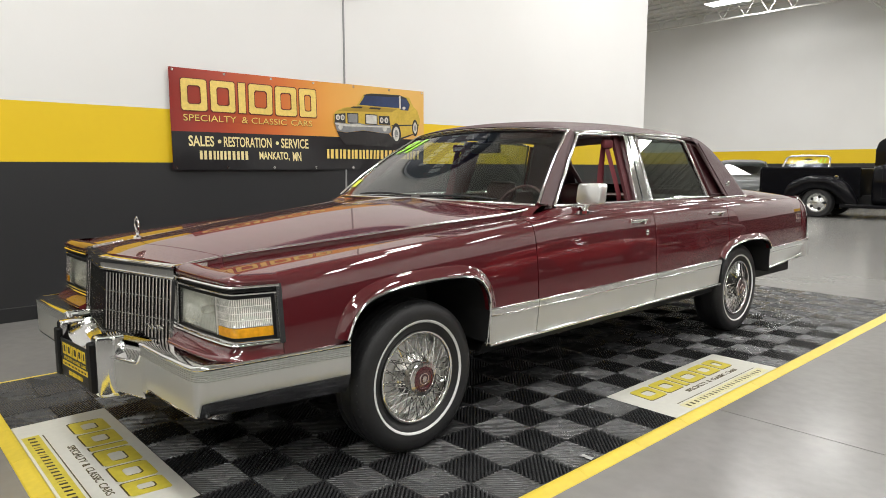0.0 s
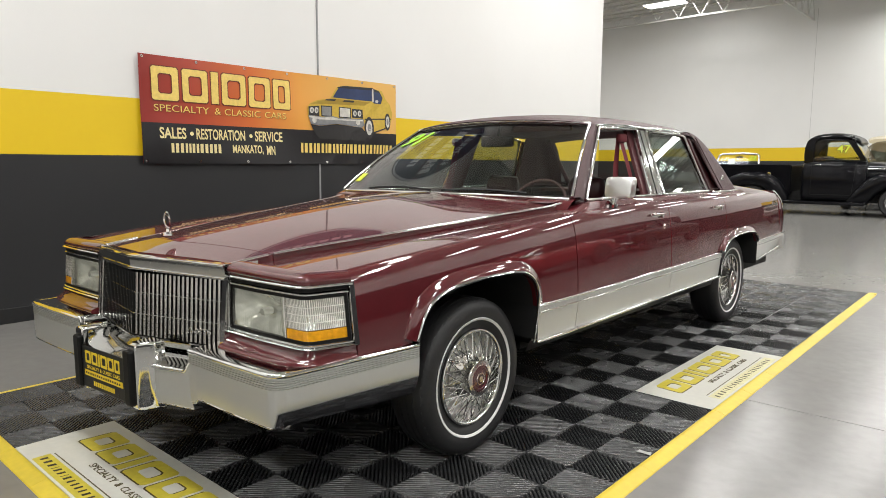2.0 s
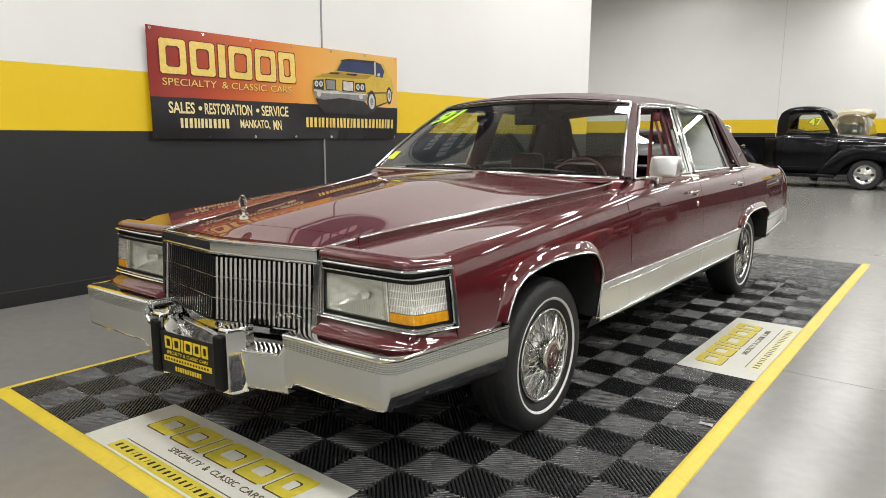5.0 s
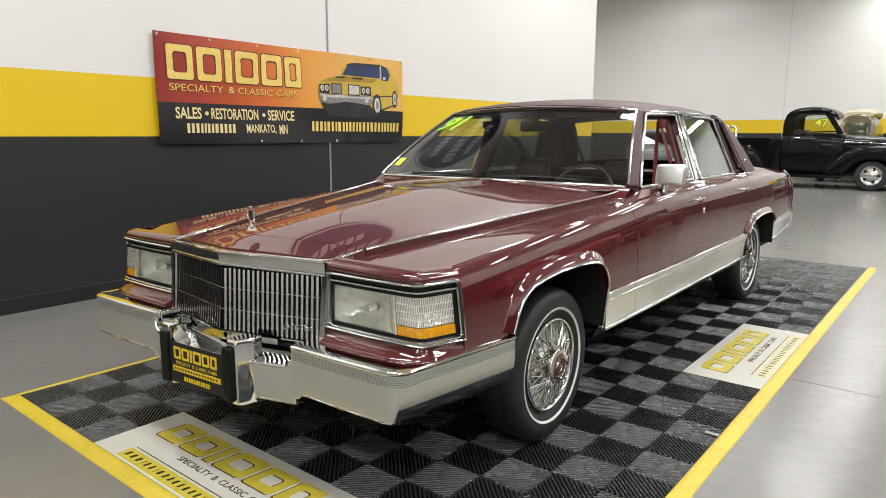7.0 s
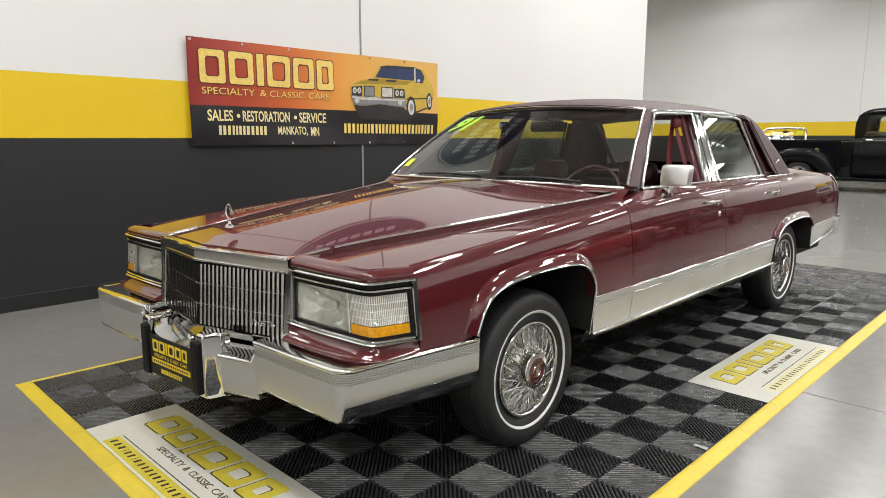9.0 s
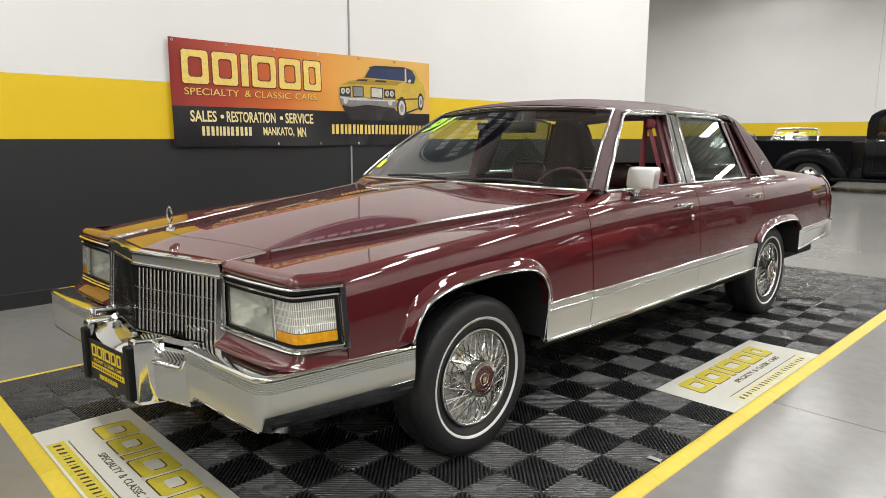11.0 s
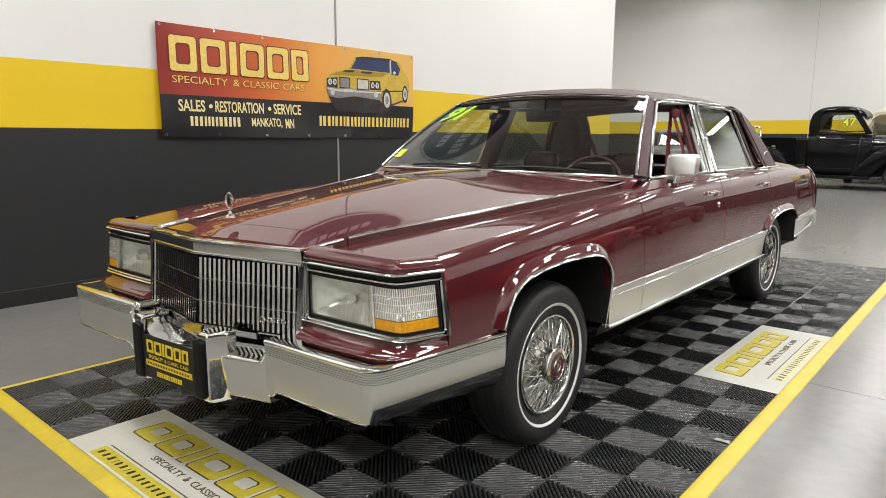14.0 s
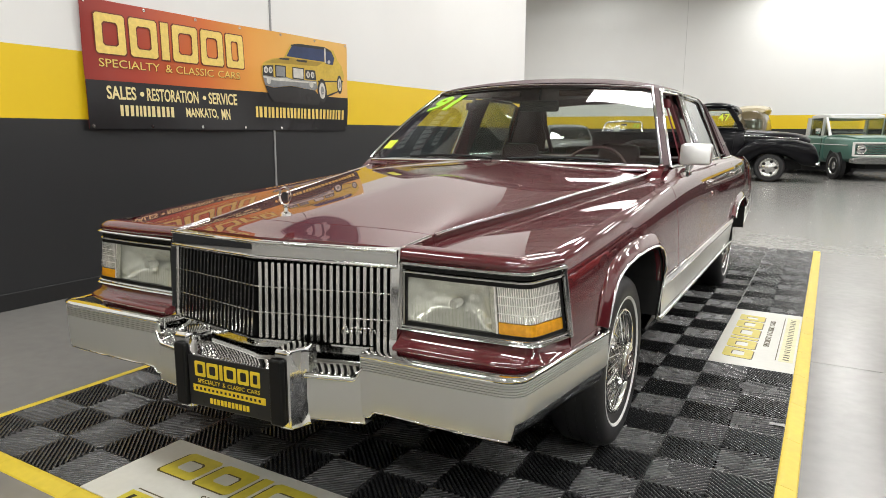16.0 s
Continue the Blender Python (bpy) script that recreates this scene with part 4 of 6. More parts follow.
def lamp_pt(f, out, z):
    """The lamp's face leans in towards its top."""
    x, y = lamp_line(f, out)
    k = min(max((z - LZ0) / (LZ1 - LZ0), 0.0), 1.3)
    return (x - 0.024 * k * (x - 0.44) / 0.42, y + 0.004 * k, z)


LF = sorted(set([k / 24 for k in range(25)] + [0.66 + 0.01 * k for k in range(15)]))


def lamp_rows(profile, f0=0.0, f1=1.0):
    """A moulding drawn along the lamp: pairs of height and stand-out."""
    fs = [f0] + [f for f in LF if f0 < f < f1] + [f1]
    rows = [[lamp_pt(f, o, z) for f in fs] for z, o in profile]
    return loft(rows)


def lamp_band(z0, z1, f0, f1, out, n=24, bulge=0.0, edge=True):
    fs = sorted(set([f0 + (f1 - f0) * k / n for k in range(n + 1)] + [f for f in LF if f0 < f < f1 and n > 3]))
    rows = []
    for z, o in ((z0, out - (0.02 if edge else 0)), (z0, out), ((z0 + z1) / 2, out + bulge), (z1, out), (z1, out - (0.02 if edge else 0))):
        rows.append([lamp_pt(f, o, z) for f in fs])
    if edge:
        for r in rows:
            a, b = r[0], r[-1]
            r.insert(0, (a[0], a[1] + 0.02, a[2]))
            r.append((b[0] - 0.02, b[1] + 0.004, b[2]))
    return loft(rows)


both("lamp_back", lamp_band(LZ0 - 0.01, LZ1 + 0.02, 0.0, 1.0, -0.075, edge=False), "trim_black")
both("lamp_surround", join(lamp_band(LZ0 + 0.014, LZ0 + 0.024, 0.0, 1.0, -0.004), lamp_band(LZ1 - 0.018, LZ1 - 0.004, 0.0, 1.0, -0.004), lamp_band(LZ0, LZ1, 0.0, 0.034, -0.004, n=2), lamp_band(LZ0, LZ1, 0.955, 1.0, -0.004, n=2)), "trim_black")
top_bezel = [(LZ1 - 0.009, -0.02), (LZ1 - 0.009, 0.006), (LZ1 - 0.006, 0.011), (LZ1 - 0.002, 0.012), (LZ1 + 0.001, 0.007), (LZ1 + 0.003, 0.002), (LZ1 + 0.014, 0.006), (LZ1 + 0.016, 0.016), (LZ1 + 0.019, 0.021), (LZ1 + 0.023, 0.022), (LZ1 + 0.026, 0.018), (LZ1 + 0.028, 0.010), (LZ1 + 0.029, -0.02)]
low_bezel = [(LZ0 - 0.004, -0.02), (LZ0 - 0.003, 0.013), (LZ0 + 0.000, 0.017), (LZ0 + 0.003, 0.014), (LZ0 + 0.005, 0.007), (LZ0 + 0.0065, 0.007), (LZ0 + 0.008, 0.011), (LZ0 + 0.012, 0.012), (LZ0 + 0.015, 0.007), (LZ0 + 0.016, -0.02)]
both("lamp_bezel", join(lamp_rows(top_bezel), lamp_rows(low_bezel)), "chrome", smooth=40)
both("bezel_end", join(lamp_band(LZ0 - 0.003, LZ1 + 0.026, 0.0, 0.012, 0.014, n=2), lamp_band(LZ0 + 0.006, LZ1 + 0.002, 0.016, 0.026, 0.009, n=2)), "chrome", smooth=40)
both("bezel_end", join(lamp_band(LZ0 - 0.003, LZ1 + 0.026, 0.982, 1.0, 0.017, n=2), lamp_band(LZ0 + 0.006, LZ1 + 0.002, 0.968, 0.980, 0.007, n=2)), "chrome", smooth=40)
both("bezel_inlay", lamp_band(LZ1 + 0.004, LZ1 + 0.0135, 0.012, 0.984, 0.0070), "trim_black", label="black inlay of the lamp bezel")
both("lens_gasket", join(lamp_band(LZ0 + 0.0155, LZ0 + 0.025, 0.026, 0.968, 0.0058), lamp_band(LZ1 - 0.019, LZ1 - 0.0085, 0.026, 0.968, 0.0058), lamp_band(LZ0 + 0.025, LZ1 - 0.019, 0.026, 0.040, 0.0058, n=2), lamp_band(LZ0 + 0.025, LZ1 - 0.019, 0.948, 0.968, 0.0058, n=2)), "trim_black")
HF0, HF1 = 0.034, 0.540


def reflector(f0, f1, z0, z1, deep0, seed, cells):
    """A silvered bowl of small stepped facets."""
    rng = random.Random(seed)
    tilt = [[rng.uniform(-0.5, 0.5) for _ in range(40)] for _ in range(30)]
    rows = []
    for j in range(25):
        q = abs(2 * j / 24 - 1)
        row = []
        for i in range(33):
            p_ = abs(2 * i / 32 - 1)
            deep = deep0 * (1 - p_ ** 2.0) * (1 - q ** 2.0) + 0.006 * tilt[j // cells][i // 4] * min(1.0, 4 * (1 - p_), 4 * (1 - q))
            row.append(lamp_pt(f0 + (f1 - f0) * i / 32, -0.004 - deep, z0 + (z1 - z0) * j / 24))
        rows.append(row)
    return loft(rows)


hl = both("headlamp", reflector(HF0, HF1, LZ0 + 0.022, LZ1 - 0.016, 0.060, 4, 3), "reflector", label="clear rectangular headlamp", smooth=50)
M["lens_cover"] = window_glass("headlamp_glass", (0.97, 0.98, 0.94), gloss_rough=0.16, base_gloss=0.16)
for o, sgn in zip(hl, (1, -1)):
    def side(g):
        return g if sgn > 0 else mirrored(g)
    part("lens_cover", side(lamp_band(LZ0 + 0.020, LZ1 - 0.014, HF0 - 0.002, HF1 + 0.002, 0.004, bulge=0.003)), M["lens_cover"], o, smooth=50)
    mid = lamp_line((HF0 + HF1) / 2, -0.035)
    part("bulb_shield", side(moved(lathe([(0.0, -0.02), (0.012, -0.018), (0.016, 0.0), (0.013, 0.02)], 14), pose(mid[0], mid[1], 0.695, 0, 0, 90))), M["reflector"], o, smooth=50)
    flutes = join(*[lamp_band(LZ0 + 0.026, LZ0 + 0.026 + h, f, f + 0.006, 0.0045, n=1, edge=False) for f, h in [(HF0 + 0.03 + 0.020 * k, 0.055 + 0.012 * math.sin(1.7 * k)) for k in range(23)]])
    tagged(part("lens_flutes", side(flutes), M["lens_cover"], o), kind="stuff")
    part("lens_divider", side(lamp_band(LZ0 + 0.020, LZ1 - 0.014, HF1 + 0.002, HF1 + 0.012, 0.005, n=2)), M["lens_clear"], o)
CF0, CF1 = 0.554, 0.955
ZA = LZ0 + 0.058
tl = both("corner_lamp", reflector(CF0, CF1, ZA, LZ1 - 0.016, 0.018, 9, 5), "reflector", label="ribbed clear corner lamp", smooth=50)
for o, sgn in zip(tl, (1, -1)):
    def side(g):
        return g if sgn > 0 else mirrored(g)
    part("lens_cover", side(lamp_band(ZA, LZ1 - 0.014, CF0, CF1, 0.003, bulge=0.001)), M["lens_cover"], o, smooth=50)
    ribs = join(*[lamp_band(ZA + 0.003, LZ1 - 0.018, f, f + 0.0042, 0.0050, n=1, edge=False) for f in [CF0 + 0.008 + 0.0118 * k for k in range(33)]])
    tagged(part("lens_ribs", side(ribs), M["lens_clear"], o), kind="stuff")
    for z in (ZA + 0.024, ZA + 0.048, ZA + 0.072):
        part("lens_band", side(lamp_band(z, z + 0.0028, CF0, CF1, 0.0056, n=20, edge=False)), M["lens_clear"], o)
for sgn in (1, -1):
    g = lamp_band(LZ0 + 0.020, ZA - 0.002, CF0, CF1, 0.002, bulge=0.001)
    am = part("amber_lamp", g if sgn > 0 else mirrored(g), M["amber"], car, "amber turn signal lens", smooth=50)
    ribs = join(*[lamp_band(LZ0 + 0.024, ZA - 0.006, f, f + 0.010, 0.0040, n=1, edge=False) for f in [CF0 + 0.012 + 0.021 * k for k in range(18)]])
    tagged(part("amber_ribs", ribs if sgn > 0 else mirrored(ribs), M["amber"], am), kind="stuff")

# painted filler below and above the lamps
FF = sorted(set([k / 40 for k in range(41)] + [0.62 + 0.006 * k for k in range(34)]))
rows = []
for z, o in ((0.606, -0.006), (0.600, 0.002), (0.592, 0.008), (0.584, 0.016), (0.577, 0.026), (0.572, 0.038), (0.568, 0.050), (0.563, 0.056), (0.557, 0.057), (0.552, 0.053), (0.545, 0.03)):
    rows.append([lamp_pt(f, o if f < 0.55 else o * (1 - 0.75 * min(1, (f - 0.55) / 0.45)), z) for f in FF])
rows = [[(r_[0][0] - 0.004, r_[0][1] + 0.06, r_[0][2])] + r_ for r_ in rows]
both("front_filler", loft(rows), "maroon", smooth=60)
rows = []
for z, o in ((0.806, 0.000), (0.812, 0.010), (0.820, 0.013), (0.828, 0.011), (0.835, 0.004), (0.841, -0.008), (0.845, -0.026), (0.846, -0.045)):
    rows.append([lamp_pt(f, o, z + 0.005 - 0.006 * f) for f in FF])
both("lamp_brow", loft(rows), "maroon", smooth=60)

# front bumper: chrome top, ribbed silver face, end caps running back to the wheel
BV = [(0.395, -0.934), (0.62, -0.930), (0.80, -0.920), (0.838, -0.915), (0.855, -0.905), (0.866, -0.888), (0.871, -0.86), (0.897, -0.65), (0.930, -0.375)]


def bumper_line(f, out=0.0):
    ds = [0.0]
    for i in range(1, len(BV)):
        ds.append(ds[-1] + math.hypot(BV[i][0] - BV[i - 1][0], BV[i][1] - BV[i - 1][1]))
    t = f * ds[-1]
    x = float(np.interp(t, ds, [q[0] for q in BV]))
    y = float(np.interp(t, ds, [q[1] for q in BV]))
    k = min(max((f - 0.435) / 0.075, 0), 1)
    n = Vector((0.03, -0.99)).lerp(Vector((0.995, -0.12)), k * k * (3 - 2 * k)).normalized()
    return (x + n.x * out, y + n.y * out)


FB = sorted(set([k / 40 for k in range(41)] + [0.42 + 0.005 * k for k in range(22)] + [0.006 * k for k in range(12)]))


def bumper_top_z(f):
    return 0.559 + 0.006 * f


def bumper_low_z(f):
    """The lower edge: a small notch at the inner end, level along the front, higher on the side."""
    return interp([(0.0, 0.366), (0.020, 0.366), (0.038, 0.384), (0.06, 0.386), (0.455, 0.387), (0.466, 0.430), (0.49, 0.436), (1.0, 0.440)], f)


def bumper_rows(profile, fs):
    """Rows of (share of the height, drop from the top, stand-out)."""
    rows = []
    for share, drop, o in profile:
        rows.append([(*bumper_line(f, o), bumper_low_z(f) + (bumper_top_z(f) - bumper_low_z(f)) * share - drop) for f in fs])
    return rows


block = [(0.0, 0.0, -0.030), (0.0, -0.001, 0.006), (0.0, -0.004, 0.0105), (0.0, -0.010, 0.0125), (0.3, 0.0, 0.015), (0.6, 0.0, 0.016), (1.0, 0.053, 0.0165)]
for k in range(5):
    d = 0.051 - 0.0072 * k
    block += [(1.0, d, 0.0165), (1.0, d - 0.0010, 0.0125), (1.0, d - 0.0030, 0.0125), (1.0, d - 0.0040, 0.0165)]
block += [(1.0, 0.014, 0.0165)]
rows = bumper_rows(block, FB)
for r_ in rows:
    r_.insert(0, (r_[0][0] - 0.003, r_[0][1] + 0.008, r_[0][2]))
    r_.insert(0, (r_[0][0] - 0.001, r_[0][1] + 0.110, r_[0][2]))
both("bumper_block", loft(rows), "silver", label="silver bumper with ribbed strip", smooth=28)
both("bumper_lip", tube([(*bumper_line(f, 0.010), bumper_low_z(f) + 0.001) for f in FB if f < 0.452], 0.0035, 6), "chrome", smooth=60)
rows = bumper_rows([(1.0, 0.014, 0.0165), (1.0, 0.010, 0.019), (1.0, 0.005, 0.0195), (1.0, 0.001, 0.016), (1.0, -0.001, 0.008), (1.0, -0.001, -0.02), (1.0, 0.0, -0.06), (1.0, 0.001, -0.11), (1.0, 0.02, -0.13)], FB)
rows = [[(p[0], p[1], p[2]) if f < 0.46 or i < 5 else (*bumper_line(f, max(o_, -0.03)), p[2]) for p, f in zip(r_, FB)] for i, (r_, o_) in enumerate(zip(rows, (0.0165, 0.019, 0.0195, 0.016, 0.008, -0.02, -0.06, -0.11, -0.13)))]
for r_ in rows:
    r_.insert(0, (r_[0][0] - 0.004, r_[0][1] + 0.006, r_[0][2] - 0.004))
    r_.insert(0, (r_[0][0] - 0.001, r_[0][1] + 0.006, r_[0][2] - 0.050))
both("bumper_top", loft(rows), "chrome", label="chrome bumper top", smooth=40)
FV = [f for f in FB if f > 0.452]
rows = []
for g, o in ((0.0, 0.004), (0.06, 0.008), (0.3, 0.004), (0.7, -0.012), (1.0, -0.030)):
    rows.append([(*bumper_line(f, o), bumper_low_z(f) + 0.004 - interp([(0.452, 0.004), (0.466, 0.056), (0.6, 0.066), (1.0, 0.078)], f) * g) for f in FV])
rows.append([(*bumper_line(f, -0.13), bumper_low_z(f) - 0.06) for f in FV])
both("side_valance", loft(rows), "valance", label="dark glossy lower valance", smooth=40)
# centre section: a lower silver face with a mirror-bright shelf on top
CU = [-0.404 + 0.808 * k / 100 for k in range(101)]


def centre_v(u):
    return -0.936 - 0.22 * (0.41 - math.sqrt(u * u + 0.0025))


def shelf_z(u):
    t = min(max((abs(u) - 0.372) / 0.028, 0), 1)
    return 0.484 + 0.040 * t * t


rows = [[(u, centre_v(u) + 0.03, 0.342) for u in CU]]
for g, o in ((0.0, 0.000), (0.03, 0.005), (0.10, 0.008), (0.5, 0.010), (1.0, 0.010)):
    rows.append([(u, centre_v(u) - o, 0.342 + (shelf_z(u) - 0.014 - 0.342) * g) for u in CU])
part("bumper_centre", loft(rows), M["silver"], car, "silver centre section of the bumper", smooth=30)
part("bumper_lip", tube([(u, centre_v(u) - 0.003, 0.343) for u in CU], 0.0035, 6), M["chrome"], car, smooth=60)
rows = []
for dz, o in ((-0.014, 0.009), (-0.014, 0.014), (-0.010, 0.018), (-0.004, 0.018), (0.0, 0.014), (0.001, 0.006), (0.0050, -0.012), (0.0129, -0.045), (0.0225, -0.082), (0.0275, -0.098), (0.035, -0.112), (0.046, -0.124), (0.054, -0.131)):
    rows.append([(u, centre_v(u) - o, shelf_z(u) + dz) for u in CU])
part("bumper_shelf", loft(rows), M["chrome"], car, "mirror-bright chrome bumper shelf", smooth=50)
both("bumper_return", box(0.387, 0.436, -0.928, -0.70, 0.47, 0.5545, 0.004), "chrome", smooth=30)
for sgn in (1, -1):
    rows = []
    for z, d in ((0.318, 0.020), (0.322, 0.008), (0.335, 0.0), (0.50, 0.0), (0.548, 0.0), (0.555, 0.0015), (0.560, 0.005), (0.5625, 0.009), (0.563, 0.014)):
        out = []
        back = -0.945
        for a, b in ((0.166, -1.028), (0.168, -1.034), (0.172, -1.038), (0.214, -1.038), (0.219, -1.034), (0.222, -1.026), (0.228, -1.002), (0.234, -0.985), (0.240, -0.978), (0.242, back), (0.162, back), (0.162, -0.99), (0.164, -1.015)):
            c = 0.200
            out.append((sgn * (c + (a - c) * (1 - d * 6)), b + (d * 0.9 if b < -0.96 else 0), z))
        rows.append(out)
    ov = part("overrider", capped(rows), M["chrome"], car, "chrome bumper guard with black rubber strip", smooth=30)
    a, b = sorted((sgn * 0.160, sgn * 0.206))
    part("rubber_strip", box(a, b, -1.056, -1.033, 0.334, 0.538, 0.008), M["trim_black"], ov)
# front plate: black card with yellow print
plate = part("front_plate", box(-0.158, 0.158, -1.046, -1.040, 0.340, 0.502, 0.003), M["print_black"], car, "black dealer plate with yellow print")
PLF = lambda a, b, c: (a, -1.0464 - c, b)
M["plate_yellow"] = surface("plate_yellow_print", (0.85, 0.62, 0.03), 0.4)
x = -0.13
for w in (0.042, 0.044, 0.012, 0.046, 0.042, 0.036):
    part("logo_shape", ring_plate(x, x + w, 0.438, 0.486, 0.0098, PLF, 0.0008) if w > 0.02 else slab([(x, 0.438), (x + w, 0.438), (x + w, 0.486), (x, 0.486)], PLF, 0.0008), M["plate_yellow"], plate)
    x += w + 0.006
for word, f0, f1 in (("SPECIALTY", 0.0, 0.37), ("&", 0.41, 0.45), ("CLASSIC", 0.49, 0.76), ("CARS", 0.80, 1.0)):
    part("word", letters(word, 0.24 * (f1 - f0), 0.013, lambda a, b, c: (-0.12 + 0.24 * f0 + a, -1.0464 - c, 0.417 + b), 0.0008), M["plate_yellow"], plate)
part("bar", slab([(-0.14, 0.388), (0.14, 0.388), (0.14, 0.410), (-0.14, 0.410)], PLF, 0.0008), M["plate_yellow"], plate)
for k in range(16):
    a = -0.128 + 0.0162 * k
    part("print_bar", slab([(a, 0.395), (a + 0.0075, 0.395), (a + 0.0075, 0.403), (a, 0.403)], lambda a, b, c: (a, -1.0476 - c, b), 0.0006), M["print_black"], plate)
for k in range(11):
    a = -0.075 + 0.0142 * k
    part("print_bar", slab([(a, 0.356), (a + 0.010, 0.356), (a + 0.010, 0.374), (a, 0.374)], PLF, 0.0008), M["plate_yellow"], plate)
for a in (-0.105, 0.105):
    s = part("screw", lathe([(0.0, -0.004), (0.005, -0.003), (0.006, 0.0)], 10, "z"), M["chrome_worn"], plate)
    s.matrix_basis = pose(a, -1.0465, 0.355, 90, 0, 0)

# wheel arches: flared painted lip, bright moulding and dark well
for arch, lipw in ((ARCH_F, 0.050), (ARCH_R, 0.040)):
    cv = [Vector((v, z, 0)) for v, z in arch]
    cv = smooth_curve(cv, 4)
    mid = Vector(((arch[0][0] + arch[-1][0]) / 2, 0.52, 0))
    rows = []
    for i, p in enumerate(cv):
        d = cv[min(i + 1, len(cv) - 1)] - cv[max(i - 1, 0)]
        n = Vector((-d.y, d.x, 0)).normalized()
        if n.dot(p - mid) < 0:
            n = -n
        row = []
        for t in [1.0 - 0.07 * k for k in range(14)] + [0.03, 0.0, -0.06]:
            o = interp([(-0.06, 0.012), (0.0, 0.020), (0.03, 0.0225), (0.08, 0.024), (0.3, 0.021), (0.6, 0.013), (0.88, 0.004), (1.0, -0.004)], t)
            o *= interp([(0.0, 1.0), (0.86, 1.0), (1.0, 0.35)], i / (len(cv) - 1))
            q = p + n * lipw * t
            row.append((side_u(q.x, max(q.y, 0.58)) + o, q.x, q.y))
        rows.append(row)
    both("arch_flare", loft(rows), "maroon", smooth=50)
    both("arch_moulding", tube([(r[15][0] + 0.001, r[15][1], r[15][2]) for r in rows], 0.0075, 6), "chrome", smooth=60)
    edge = [Vector((cv[0].x, 0.43, 0))] + cv + [Vector((cv[-1].x, 0.43, 0))]
    well = [[(side_u(p.x, max(p.y, 0.58)) + 0.006, p.x, p.y) for p in edge], [(0.52, p.x, p.y) for p in edge]]
    both("wheel_well", join(loft(well), (well[1], [tuple(range(len(well[1])))])), "underbody")

# silver lower panels with a bright ribbed top edge
def lower_panel(v0, v1, z_low=0.418, climb=0.0):
    rows = []
    for v in stations(v0, v1, 0.1):
        zt = interp(SILVER_TOP, v)
        zl = z_low + 0.014 * max(0.0, (v - 0.5)) / 2 + climb * (v - v0)
        um = interp(UMAX, v)
        prof = [(zl, um - 0.035), (zl, um - 0.014), (zl + 0.006, um - 0.010), (zt - 0.034, um + 0.003)]
        for k in range(4):
            prof += [(zt - 0.026 + 0.006 * k, um + 0.008), (zt - 0.0245 + 0.006 * k, um + 0.005), (zt - 0.0215 + 0.006 * k, um + 0.005)]
        prof += [(zt, um + 0.006), (zt + 0.001, um - 0.01)]
        rows.append([(u, v, z) for z, u in prof])
    return loft([[(r[0] - 0.02, r[1], r[2]) for r in rows[0]]] + rows + [[(r[0] - 0.02, r[1], r[2]) for r in rows[-1]]])


for v0, v1 in ((0.372, 0.706), (0.712, 1.786), (1.792, 2.615)):
    both("lower_panel", lower_panel(v0, v1), "silver", label="silver lower body panel", smooth=25)
both("lower_panel", lower_panel(3.43, 4.285, 0.438, 0.045), "silver", label="silver lower body panel", smooth=25)
for v0, v1 in ((0.372, 0.706), (0.712, 1.786), (1.792, 2.615), (3.43, 4.285)):
    zl, climb = (0.416, 0.007) if v0 < 3 else (0.436 + 0.0205, 0.052)
    vs = [v0 + (v1 - v0) * k / 10 for k in range(11)]
    both("panel_moulding", tube([(interp(UMAX, v) + 0.005, v, interp(SILVER_TOP, v) + 0.001) for v in vs], 0.0055, 6), "chrome", smooth=60)
    both("panel_moulding", tube([(interp(UMAX, v) + 0.0075, v, interp(SILVER_TOP, v) - 0.030) for v in vs], 0.0032, 6), "chrome", smooth=60)
    both("sill_moulding", tube([(interp(UMAX, v) - 0.002, v, zl + climb * (max(0.0, v - 0.5) if v0 < 3 else v - v0)) for v in vs], 0.010, 8), "chrome", smooth=60)
both("panel_edge", tube([(interp(UMAX, 0.37) + a, 0.3715 - b, z) for z, a, b in ((0.583, 0.008, 0.0), (0.54, 0.004, 0.001), (0.48, -0.002, 0.004), (0.44, -0.006, 0.007), (0.418, -0.010, 0.010))], 0.006, 6), "chrome", smooth=60)
both("rocker", loft([[(u, v, z) for v in (0.36, 0.9, 1.7, 2.62)] for u, z in ((0.918, 0.425), (0.905, 0.402), (0.892, 0.368), (0.82, 0.350))]), "trim_black", label="black rocker panel", smooth=40)
part("underside", join(box(-0.58, 0.58, -0.50, 4.15, 0.27, 0.42), box(-0.80, 0.80, 0.45, 2.55, 0.342, 0.40), box(-0.58, 0.58, -0.70, -0.40, 0.30, 0.78), box(-0.80, 0.80, 3.5, 4.2, 0.35, 0.9)), M["underbody"], car)
part("bulkhead", join(box(-0.80, 0.80, 0.45, 0.60, 0.40, 0.90), box(-0.86, 0.86, 0.45, 3.3, 0.38, 0.43)), M["underbody"], car)

